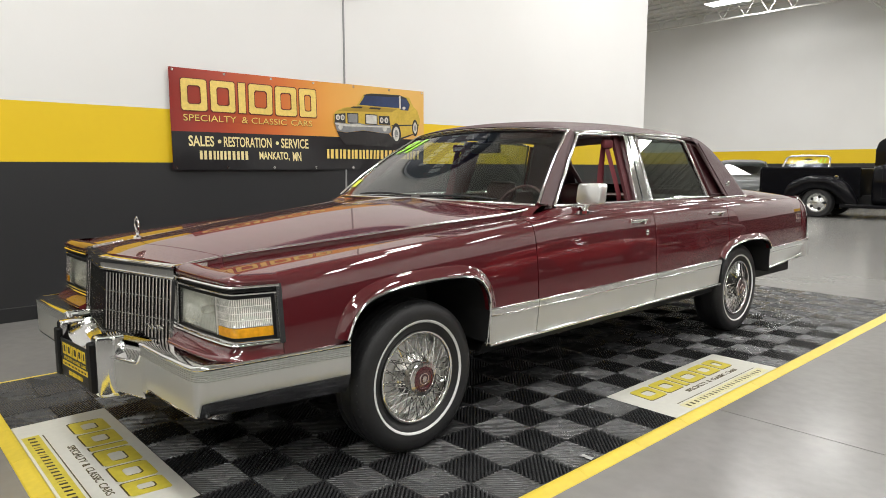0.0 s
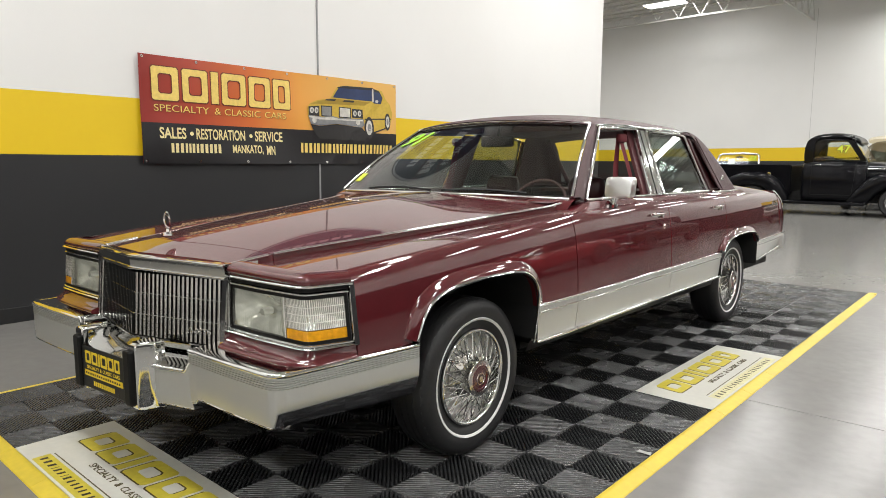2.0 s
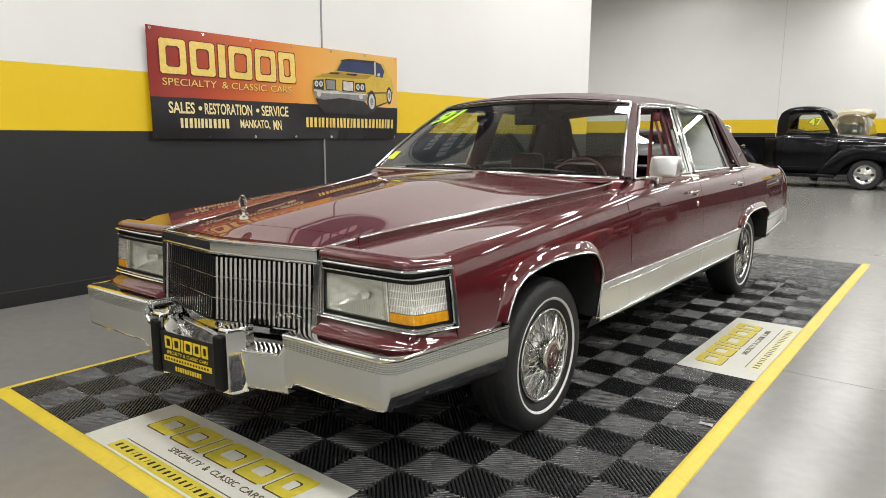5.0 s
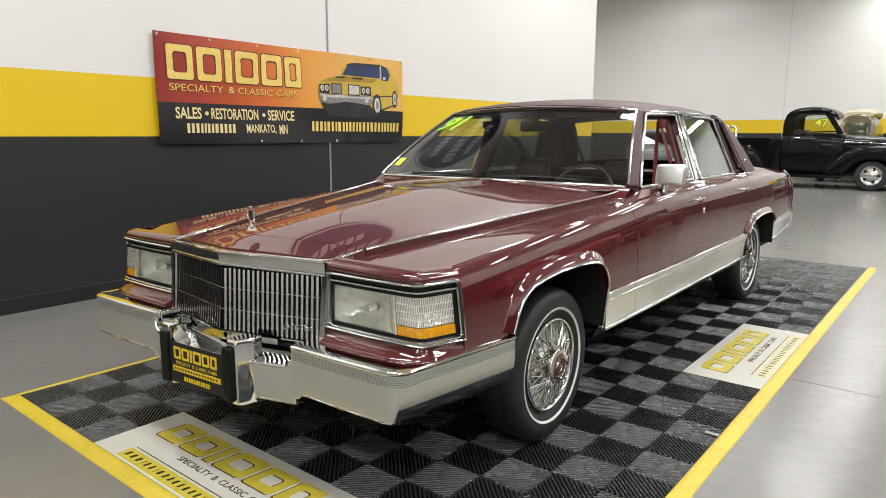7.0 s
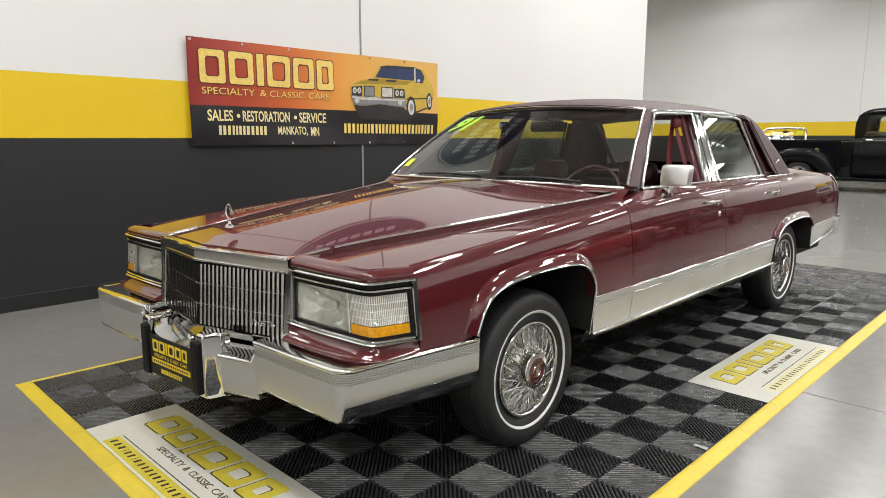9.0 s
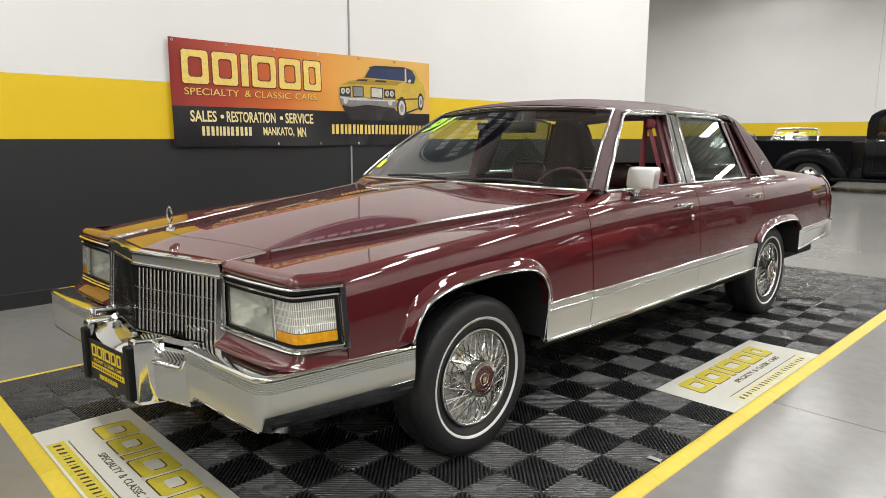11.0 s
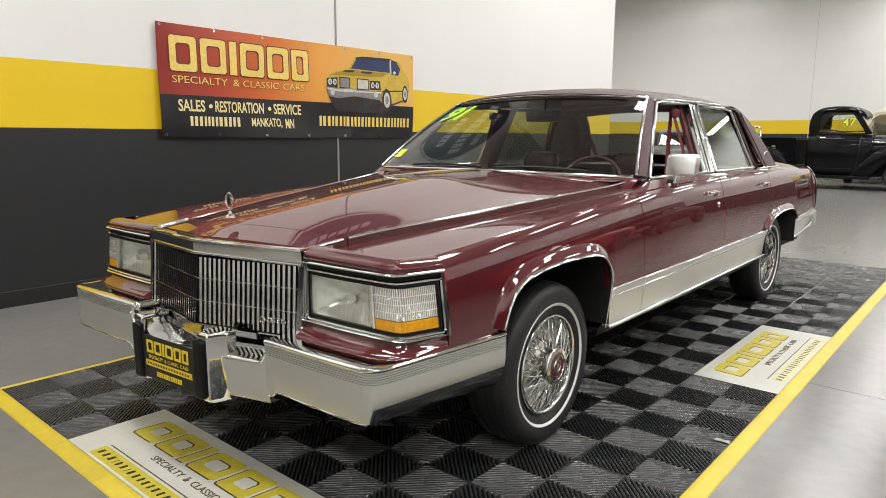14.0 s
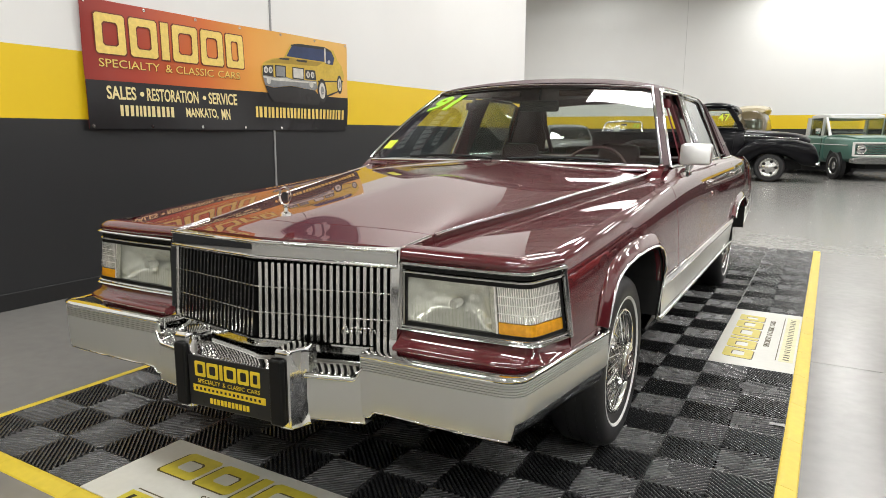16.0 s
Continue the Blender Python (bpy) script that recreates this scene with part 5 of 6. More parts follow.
# shoulder under the windows
rows = []
for v in [0.70 + 0.05 * k for k in range(53)]:
    z0 = zc(v)
    u0 = side_u(v, z0)
    rows.append([(u0, v, z0), (u0 - 0.006, v, z0 + 0.006), (0.850 - 0.01 * max(0, 1.0 - v), v, interp([(0.7, 0.961), (0.84, 0.982), (1.0, 1.004), (3.3, 1.004)], v)), (0.835 - 0.01 * max(0, 1.0 - v), v, interp([(0.7, 0.962), (0.84, 0.986), (1.0, 1.012), (3.3, 1.010)], v)), (0.80, v, interp([(0.7, 0.956), (0.84, 0.980), (1.0, 1.0), (3.3, 1.0)], v))])
both("door_shoulder", loft(rows), "maroon", smooth=35)


# greenhouse: side plane leaning inwards
def side_glass(v, z, out=0.0):
    return (0.832 - (z - 1.01) * 0.40 + out, v, z)


BELT = 1.014
front_dlo = [(0.955, BELT), (1.335, 1.392), (1.40, 1.400), (1.800, 1.406), (1.745, BELT)]
rear_dlo = [(1.895, BELT), (1.935, 1.404), (2.42, 1.398), (2.53, 1.384), (2.62, BELT)]
vent_dlo = [(2.672, BELT + 0.014), (2.600, 1.372), (2.688, 1.360), (2.862, BELT + 0.014)]
both("window_frame", tube([side_glass(v, z, 0.004) for v, z in front_dlo + front_dlo[:1]], 0.011, 8), "chrome", label="chrome window surround", smooth=60)
both("window_frame", tube([side_glass(v, z, 0.004) for v, z in rear_dlo + rear_dlo[:1]], 0.011, 8), "chrome", label="chrome window surround", smooth=60)
both("vent_frame", tube([side_glass(v, z, 0.002) for v, z in vent_dlo + vent_dlo[:1]], 0.007, 8), "vinyl", smooth=60)


def plane_plate(pts, out, thick):
    return slab(pts, lambda v, z, c: side_glass(v, z, out - c), thick)


both("rear_door_glass", plane_plate(rear_dlo, -0.004, 0.004), "glass_side", label="tinted rear door glass")
part("passenger_door_glass", mirrored(plane_plate(front_dlo, -0.004, 0.004)), M["glass"], car, "tinted front passenger door glass")
both("centre_pillar", plane_plate([(1.752, BELT), (1.806, 1.404), (1.930, 1.402), (1.888, BELT)], 0.004, 0.03), "chrome", label="chrome centre pillar")
both("pillar_groove", plane_plate([(1.800, BELT + 0.004), (1.852, 1.400), (1.862, 1.400), (1.810, BELT + 0.004)], 0.006, 0.004), "trim_black")
both("vent_pillar", plane_plate([(2.628, BELT), (2.545, 1.380), (2.592, 1.374), (2.678, BELT)], -0.002, 0.02), "maroon")
both("vent_panel", plane_plate([(2.63, BELT - 0.02), (2.555, 1.40), (2.73, 1.392), (2.92, BELT - 0.02)], -0.028, 0.012), "leather", label="recessed maroon quarter panel")

# windscreen
def ws(s, f, out=0.0):
    base = (0.815 * s, 0.855 - 0.125 * (1 - s * s), 1.030 + 0.006 * (1 - s * s))
    top = (0.648 * s, 1.305 - 0.060 * (1 - s * s), 1.416 + 0.030 * (1 - s * s))
    x, y, z = (base[i] + (top[i] - base[i]) * f for i in range(3))
    bow = 0.018 * math.sin(math.pi * f)
    return (x, y - bow * 0.7 - out * 0.66, z + bow * 0.7 + out * 0.75)


glass_rows = [[ws(s, k / 10) for s in S] for k in range(11)]
part("windscreen", loft(glass_rows), M["glass_front"], car, "clear windscreen with a green marker number", smooth=70)
part("windscreen_frame", tube([ws(s, 1.0, 0.005) for s in S], 0.010, 8), M["chrome"], car, smooth=60)
both("windscreen_side", tube([ws(1.0, k / 10, 0.004) for k in range(11)], 0.008, 8), "chrome", smooth=60)
apost = []
for k in range(11):
    f = k / 10
    a, b = Vector(ws(1.012, f, 0.002)), Vector(side_glass(0.935 + (1.318 - 0.935) * f, 1.012 + (1.392 - 1.012) * f, 0.004))
    m_ = (a + b) / 2 + Vector((0.012, -0.004, 0.010))
    apost.append([a + Vector((-0.01, 0.02, -0.01)), a, m_, b, b + Vector((-0.03, 0.01, 0))])
both("front_pillar", loft(apost), "vinyl", smooth=60)
neon = part("marker_number", letters("91", 0.185, 0.135, lambda a, b, c: ws(-0.945 + (a + 0.40 * b) / 0.72, 0.655 + b / 0.56, 0.004 + c), 0.001, 0.03), M["neon"], car, "green marker number on the glass")
part("sticker", slab([(-0.955, 0.12), (-0.875, 0.12), (-0.875, 0.23), (-0.955, 0.23)], lambda a, b, c: ws(a, b, 0.003 + c), 0.001), M["marker_yellow"], car, "pale yellow-green sticker")
for s0 in (-0.62, 0.10):
    part("wiper", tube([ws(s0 + 0.62 * t, 0.012 + 0.022 * math.sin(math.pi * t), 0.012) for t in [k / 10 for k in range(11)]], 0.006, 5), M["trim_black"], car)

# vinyl roof
ROOF = [(1.285, 0.655, 1.420, 0.036), (1.33, 0.660, 1.432, 0.042), (1.45, 0.664, 1.438, 0.056), (1.7, 0.668, 1.441, 0.070), (2.1, 0.668, 1.441, 0.076), (2.45, 0.664, 1.436, 0.070), (2.60, 0.660, 1.428, 0.062), (2.70, 0.657, 1.422, 0.054), (2.78, 0.652, 1.405, 0.044), (2.86, 0.652, 1.374, 0.040), (2.90, 0.655, 1.352, 0.036)]
EDGE = [(2.45, 1.432), (2.60, 1.427), (2.70, 1.420), (2.78, 1.405), (2.86, 1.375), (2.93, 1.335), (3.00, 1.278), (3.075, 1.205), (3.15, 1.112), (3.20, 1.045), (3.235, 1.006)]
rows = []
for v in [1.285, 1.30, 1.33, 1.38] + [1.45 + 0.08 * k for k in range(15)] + [2.62, 2.66, 2.70, 2.73, 2.76, 2.79, 2.82, 2.85, 2.88]:
    us = interp([(r[0], r[1]) for r in ROOF], v)
    ze = interp([(r[0], r[2]) for r in ROOF], v)
    cr = interp([(r[0], r[3]) for r in ROOF], v)
    row = [(us + 0.012, v, ze - 0.030), (us + 0.012, v, ze - 0.016)]
    for s in S[::-1]:
        bend = 0.060 * (1 - s * s) * max(0.0, 1 - (v - 1.285) / 0.3)
        row.append((us * s, v - bend, ze + cr * (1 - abs(s) ** 2.4) - 0.012 * max(0, (abs(s) - 0.9) / 0.1)))
    row += [(-us - 0.012, v, ze - 0.016), (-us - 0.012, v, ze - 0.030)]
    rows.append(row)
part("vinyl_roof", loft(rows), M["vinyl"], car, "maroon textured vinyl roof", smooth=50)
rail = [(interp([(r[0], r[1]) for r in ROOF], v) + 0.014, v, interp([(r[0], r[2]) for r in ROOF], v) - 0.022) for v in [1.30 + 0.06 * k for k in range(21)]]
both("drip_rail", tube(rail, 0.007, 6), "chrome", smooth=60)
pil = []
for v in [2.690 + 0.01 * k for k in range(18)] + [2.868] + [2.89 + 0.03 * k for k in range(12)] + [3.235]:
    z0 = BELT - 0.008 + max(0.0, (2.868 - v) / 0.178) * 0.400
    z1 = max(interp(EDGE, v), z0 + 0.001)
    row = []
    for i in range(13):
        z = z0 + (z1 - z0) * (1 - (1 - i / 12) ** 1.6)
        near = max(0.0, 1 - (z1 - z) / 0.09)
        row.append(side_glass(v, z, 0.009 - 0.022 * near ** 2))
    x, y, z = row[-1]
    row += [(x - 0.012, y + 0.003, z + 0.004), (x - 0.035, y + 0.008, z + 0.006), (x - 0.10, y + 0.015, z + 0.004)]
    pil.append(row)
both("roof_pillar", loft(pil), "vinyl", label="maroon vinyl rear pillar", smooth=60)
both("vinyl_seam", tube([side_glass(2.722 + (2.905 - 2.722) * k / 8, 1.385 + (1.012 - 1.385) * k / 8, 0.010) for k in range(9)], 0.0045, 6), "vinyl", smooth=60)
both("roof_edge_moulding", tube([side_glass(v, 1.006, 0.012) for v in (2.66, 2.8, 2.95, 3.1, 3.18)] + [(0.80, 3.235, 1.012), (0.70, 3.26, 1.018)], 0.009, 8), "chrome", smooth=60)
badge = both("pillar_badge", moved(lathe([(0.0, 0.004), (0.012, 0.004), (0.016, 0.002), (0.020, 0.006), (0.028, 0.005), (0.031, 0.0)], 20, "x"), Matrix.Translation(side_glass(2.955, 1.088, 0.008)) @ pose(0, 0, 0, 0, 21, 0)), "chrome", label="chrome wreath badge", smooth=40)
part("rear_window", loft([[(u, 2.82 + 0.47 * f, 1.392 - 0.372 * f + 0.02 * (1 - (u / 0.68) ** 2)) for u in [-0.60 - 0.07 * f + (1.20 + 0.14 * f) * k / 12 for k in range(13)]] for f in (0.0, 0.25, 0.5, 0.75, 1.0)]), M["glass"], car, "tinted rear window", smooth=60)
both("rear_window_side", tube([(0.60 + 0.07 * f, 2.825 + 0.47 * f, 1.392 - 0.372 * f) for f in (0, 0.25, 0.5, 0.75, 1.0)], 0.02, 6), "vinyl", smooth=60)

# trunk, tail fins and rear bumper
rows = []
for v in [3.20 + 0.06 * k for k in range(17)]:
    uo, zo = side_u(v, zc(v)), zc(v)
    rise = interp([(3.20, 0.084), (3.7, 0.074), (4.16, 0.050)], v)
    row = []
    for s in S:
        a = abs(s)
        row.append((uo * s, v, zo + rise * (1 - a ** 3.4) ** 0.8))
    rows.append(row)
rows.append([(p[0], p[1] + 0.02, p[2] - 0.012) for p in rows[-1]])
rows.append([(p[0], p[1] + 0.04, min(p[2], 0.90)) for p in rows[-1]])
part("trunk_deck", loft(rows), M["maroon"], car, smooth=50)
FIN = [(0.612, 0.899, 4.296), (0.70, 0.899, 4.300), (0.80, 0.893, 4.298), (0.86, 0.884, 4.288), (0.90, 0.872, 4.274), (0.93, 0.858, 4.256), (0.955, 0.842, 4.232), (0.975, 0.822, 4.205)]
fin = capped([[(u - 0.075, 4.200, z), (u - 0.006, 4.200, z), (u - 0.004, 4.262, z), (u - 0.002, v - 0.022, z), (u - 0.010, v - 0.004, z), (u - 0.024, v, z), (u - 0.075, v + 0.002, z)] for z, u, v in FIN])
both("tail_fin", fin, "maroon", smooth=50)
edge = [[(u + 0.001, v - 0.020, z), (u + 0.002, v - 0.008, z), (u - 0.006, v + 0.002, z), (u - 0.022, v + 0.006, z), (u - 0.032, v + 0.004, z)] for z, u, v in FIN]
both("fin_edge", loft(edge), "chrome", label="bright tail fin edge", smooth=60)
both("tail_lamp", box(0.822, 0.862, 4.325, 4.340, 0.64, 0.89, 0.006), "plastic_red", label="red tail lamp")
part("rear_panel", box(-0.80, 0.80, 4.20, 4.29, 0.55, 0.93, 0.02), M["maroon"], car)
part("rear_bumper", join(capped([[(p[0], p[1], z) for p in rounded(-0.905 + d, 0.905 - d, 4.18, 4.365 - d, 0.05, z)] for z, d in ((0.455, 0.03), (0.47, 0.0), (0.59, 0.0), (0.61, 0.02))])), M["silver"], car, smooth=40)
part("rear_bumper_strip", tube([(0.906, 4.20, 0.612), (0.902, 4.32, 0.612), (0.86, 4.368, 0.612), (0, 4.375, 0.612), (-0.86, 4.368, 0.612)], 0.008, 6), M["chrome"], car, smooth=60)

# wheels
def wheel():
    w = thing("wheel", "", "")
    tyre = [(0.192, 0.045), (0.203, 0.056), (0.228, 0.068), (0.262, 0.078), (0.285, 0.077), (0.305, 0.068), (0.318, 0.052), (0.322, 0.03), (0.3225, 0.0), (0.322, -0.05), (0.318, -0.09), (0.295, -0.12), (0.215, -0.11)]
    t = part("tyre", lathe(tyre, 72), M["rubber"], w, smooth=50)
    part("whitewall", lathe([(0.2330, 0.0685), (0.2345, 0.0720), (0.2435, 0.0752), (0.2450, 0.0725)], 72), M["whitewall"], w, "white sidewall band", smooth=50)
    grooves = join(*[lathe([(0.3232, a - 0.003), (0.3205, a - 0.0029), (0.3205, a + 0.0029), (0.3232, a + 0.003)], 72) for a in (0.02, -0.01, -0.045)])
    part("tread_groove", grooves, M["underbody"], w)
    lug = join(*[moved(box(-0.0025, 0.0025, -0.003, 0.003, -0.004, 0.0012), pose(0, 0, 0, 6.0 * k, 0, 0) @ pose(0.055, 0, 0.316)) for k in range(60)])
    tagged(part("shoulder_blocks", lug, M["rubber"], w), kind="stuff")
    part("rim", lathe([(0.1936, 0.046), (0.1997, 0.054), (0.1997, 0.061), (0.1965, 0.066), (0.1908, 0.067), (0.1852, 0.064), (0.1819, 0.056), (0.1786, 0.044), (0.1748, 0.022), (0.1711, 0.006)], 72), M["chrome"], w, "chrome wire wheel rim", smooth=40)
    part("rim_well", lathe([(0.1720, 0.010), (0.1673, -0.006), (0.1410, -0.018), (0.0950, -0.010), (0.0600, -0.004), (0.0000, -0.004)], 72), M["rim_inner"], w, smooth=40)
    part("inner_dish", lathe([(0.150, -0.008), (0.146, 0.006), (0.120, 0.012), (0.098, 0.006), (0.096, -0.004)], 48), M["rim_inner"], w, smooth=40)
    part("hub_cap", lathe([(0.094, 0.004), (0.092, 0.030), (0.066, 0.046), (0.063, 0.080), (0.072, 0.087), (0.0745, 0.093), (0.072, 0.097), (0.062, 0.099), (0.055, 0.100), (0.053, 0.096), (0.0, 0.096)], 40), M["chrome_worn"], w, "brushed hub cap", smooth=35)
    part("hub_disc", lathe([(0.0525, 0.096), (0.0515, 0.099), (0.042, 0.100), (0.040, 0.098), (0.030, 0.0985), (0.0, 0.0995)], 36), M["plastic_red"], w, "maroon enamel centre disc", smooth=35)
    ringb = [lathe([(0.026, 0.0992), (0.025, 0.1015), (0.022, 0.1015), (0.021, 0.0992)], 32)]
    crest = slab([(-0.009, -0.012), (0.009, -0.012), (0.011, 0.008), (0.0, 0.013), (-0.011, 0.008)], lambda a, b, c: (0.0995 + c, a, b), 0.003)
    part("crest", join(*ringb, crest), M["chrome_worn"], w)
    for d, r0, x0, x1, r1, lead in ((0.34, 0.086, 0.076, 0.050, 0.187, 0.0), (-0.34, 0.086, 0.076, 0.050, 0.187, 0.0), (0.24, 0.094, 0.040, 0.018, 0.1755, 0.16), (-0.24, 0.094, 0.040, 0.018, 0.1755, 0.16)):
        g = tube([(x0, r0 * math.cos(lead), r0 * math.sin(lead)), (x1, r1 * math.cos(lead + d), r1 * math.sin(lead + d))], 0.0022, 5)
        me = mesh_of("spoke", *g, M["chrome"], 60)
        for k in range(20):
            s = new("spoke", me)
            s.parent = w
            s.matrix_basis = pose(0, 0, 0, 18.0 * k, 0, 0)
    nip = mesh_of("spoke_nipple", *moved(lathe([(0.0, 0.006), (0.0035, 0.005), (0.0045, 0.0)], 6), pose(0.046, 0.185, 0.0)), M["chrome_worn"])
    for k in range(40):
        n = new("spoke_nipple", nip)
        n.parent = w
        n.matrix_basis = pose(0, 0, 0, 9.0 * (k + 0.5), 0, 0)
    return w


w0 = wheel()
for key in ("label", "category"):
    if key in w0:
        del w0[key]
WX, WZ = 0.812, 0.015 + 0.3215
w0.parent = car
w0.matrix_basis = pose(WX + 0.012, 0.0, WZ, 0, 0, 1.5)
for m_ in (pose(WX - 0.015, 3.086, WZ, 25), pose(-WX - 0.012, 0.0, WZ, 0, 0, 180), pose(-WX + 0.015, 3.086, WZ, 0, 0, 180)):
    copy_thing(w0, m_)

# mirrors, handles, locks
for sgn in (1, -1):
    rows = []
    for y, g in ((1.130, 0.010), (1.133, 0.003), (1.140, 0.0), (1.185, 0.0), (1.200, 0.010), (1.206, 0.03)):
        rows.append([(p[0], y + 0.17 * (p[1] - 1.08), p[1]) for p in rounded(0.842 + g, 0.992 - g, 1.024 + g * 0.7, 1.130 - g * 0.7, 0.018, 0)])
    g = capped(rows)
    if sgn > 0:
        mir = part("door_mirror", g, M["mirror_cap"], car, "chrome door mirror", smooth=40)
    g = slab([(0.872, 1.048), (0.964, 1.048), (0.964, 1.106), (0.872, 1.106)], lambda a, b, c: (a, 1.2065 + 0.17 * (b - 1.08) + c, b), 0.002)
    if sgn > 0:
        part("mirror_glass", g, M["trim_black"], mir)
    g = join(tube([(0.895, 1.165, 1.03), (0.888, 1.160, 1.010), (0.880, 1.155, 0.995), (0.872, 1.14, 0.985)], [0.018, 0.014, 0.016, 0.026], 10), capped([[(p[0], p[1], z) for p in rounded(0.845, 0.900, 1.09, 1.19, 0.02, z)] for z in (0.972, 0.988)]))
    if sgn > 0:
        part("mirror_stalk", g, M["chrome"], mir, smooth=50)
    for v, lock in ((1.62, True), (2.585, False)):
        z = 0.905
        u = side_u(v, z)
        g = join(box(u - 0.012, u + 0.004, v - 0.080, v + 0.080, z - 0.006, z + 0.016, 0.004), box(u + 0.004, u + 0.024, v - 0.085, v + 0.060, z + 0.005, z + 0.016, 0.004), tube([(u + 0.004, v + 0.045, z - 0.004), (u + 0.016, v + 0.045, z - 0.006)], 0.010, 10))
        h = part("door_handle", g if sgn > 0 else mirrored(g), M["chrome"], car, "chrome door handle", smooth=40)
        if lock:
            g = moved(lathe([(0.0, 0.006), (0.012, 0.005), (0.016, 0.002), (0.017, -0.004)], 16), pose(side_u(1.70, 0.845), 1.70, 0.838))
            part("door_lock", g if sgn > 0 else mirrored(g), M["chrome"], h, smooth=40)

# interior
part("dashboard", loft([[(u, v, z) for u in (-0.76, -0.4, 0.0, 0.4, 0.76)] for v, z in ((0.74, 1.005), (0.90, 1.018), (1.05, 1.012), (1.10, 0.985), (1.08, 0.80), (0.9, 0.70))]), M["dash"], car, "maroon padded dashboard", smooth=60)
part("steering_wheel", moved(join(loft([[(0.195 * math.cos(a) + 0.009 * math.cos(b) * math.cos(a), 0.195 * math.sin(a) + 0.009 * math.cos(b) * math.sin(a), 0.009 * math.sin(b)) for b in [2 * math.pi * j / 8 for j in range(8)]] for a in [2 * math.pi * i / 36 for i in range(36)]], loop=True, ring=True), box(-0.19, 0.19, -0.03, 0.03, -0.025, 0.005, 0.004), box(-0.07, 0.07, -0.09, 0.06, -0.03, 0.012, 0.006)), pose(0.37, 1.20, 0.93, 62, 0, 0)), M["dash"], car, "maroon steering wheel", smooth=50)


def seat(v, width, low, label, rests):
    s = part("seat", join(box(-width, width, v - 0.55, v + 0.05, 0.42, 0.62, 0.05)), M["leather"], car, label, smooth=40)
    for k, (a, b) in enumerate(((-width, -0.02), (0.02, width))):
        part("backrest", moved(box(a, b, -0.075, 0.075, 0.0, low, 0.05), pose(0, v + 0.02, 0.50, -10, 0, 0)), M["leather"], s, smooth=40)
        if rests:
            part("headrest", moved(box((a + b) / 2 - 0.13, (a + b) / 2 + 0.13, -0.05, 0.05, low + 0.02, low + 0.17, 0.045), pose(0, v + 0.02, 0.50, -10, 0, 0)), M["leather"], s, smooth=40)


seat(1.72, 0.66, 0.45, "maroon leather front bench seat", True)
seat(2.72, 0.68, 0.44, "maroon leather rear bench seat", False)
both("door_card", box(0.770, 0.800, 0.95, 1.76, 0.45, BELT - 0.004, 0.008), "leather")
both("door_card", box(0.770, 0.800, 1.86, 2.70, 0.45, BELT - 0.004, 0.008), "leather")
both("pillar_cover", plane_plate([(1.70, BELT), (1.752, 1.40), (1.93, 1.40), (1.90, BELT)], -0.034, 0.02), "trim_maroon")
both("seat_belt", loft([[(0.640, 1.660 + w, 1.352), (0.690, 1.664 + w, 1.20), (0.735, 1.670 + w, 1.05), (0.745, 1.672 + w, 0.90), (0.75, 1.675 + w, 0.60)] for w in (0.0, 0.048)]), "belt", label="maroon seat belt")
both("shoulder_belt", loft([[(0.632, 1.650 + w, 1.350), (0.640, 1.610 + w * 1.3, 1.20), (0.655, 1.575 + w * 1.5, 1.05), (0.66, 1.55 + w * 1.5, 0.90)] for w in (0.0, 0.048)]), "belt")
both("belt_anchor", box(0.630, 0.662, 1.640, 1.735, 1.325, 1.378, 0.012), "belt", smooth=40)
part("parcel_shelf", box(-0.66, 0.66, 2.80, 3.28, 0.97, 0.995), M["dash"], car)
part("headliner", loft([[(s * 0.63, v, 1.412 + 0.035 * (1 - abs(s) ** 2.4)) for s in S] for v in (1.30, 1.6, 2.0, 2.5, 2.72)]), M["leather"], car)
part("rear_view_mirror", join(box(-0.12, 0.12, 1.30, 1.33, 1.30, 1.365, 0.01), tube([(0, 1.32, 1.36), (0, 1.34, 1.43)], 0.008, 6)), M["trim_black"], car, smooth=40)
for sgn in (1, -1):
    g = box(0.12, 0.52, 1.31, 1.335, 1.385, 1.42, 0.005)
    part("sun_visor", g if sgn > 0 else mirrored(g), M["leather"], car)


# the passenger side of the nose stands a little further forward
def forward(u, v):
    k = interp([(-0.7, 1.0), (-0.6, 1.0), (0.8, 0.85), (1.4, 0.0), (1.5, 0.0)], min(max(v, -0.7), 1.5))
    return -0.090 * max(0.43 - u, 0.0) * k


def settle(ob, seen):
    for c in list(ob.children):
        if c.name.startswith("wheel") and c.type == "EMPTY" or c.name.split(".")[0] in ("wheel", "tyre"):
            continue
        if c.matrix_basis != Matrix.Identity(4):
            c.location.y += forward(c.location.x, c.location.y)
            continue
        if c.type == "MESH" and c.data.name not in seen:
            seen.add(c.data.name)
            for vert in c.data.vertices:
                u, v = vert.co.x, vert.co.y
                vert.co.y += forward(u, v)
                vert.co.x -= 0.036 * min(max((-u - 0.45) / 0.4, 0.0), 1.0) * interp([(-0.7, 1.0), (-0.6, 1.0), (0.2, 0.0), (0.3, 0.0)], min(max(v, -0.7), 0.3))
        settle(c, seen)


settle(car, set())

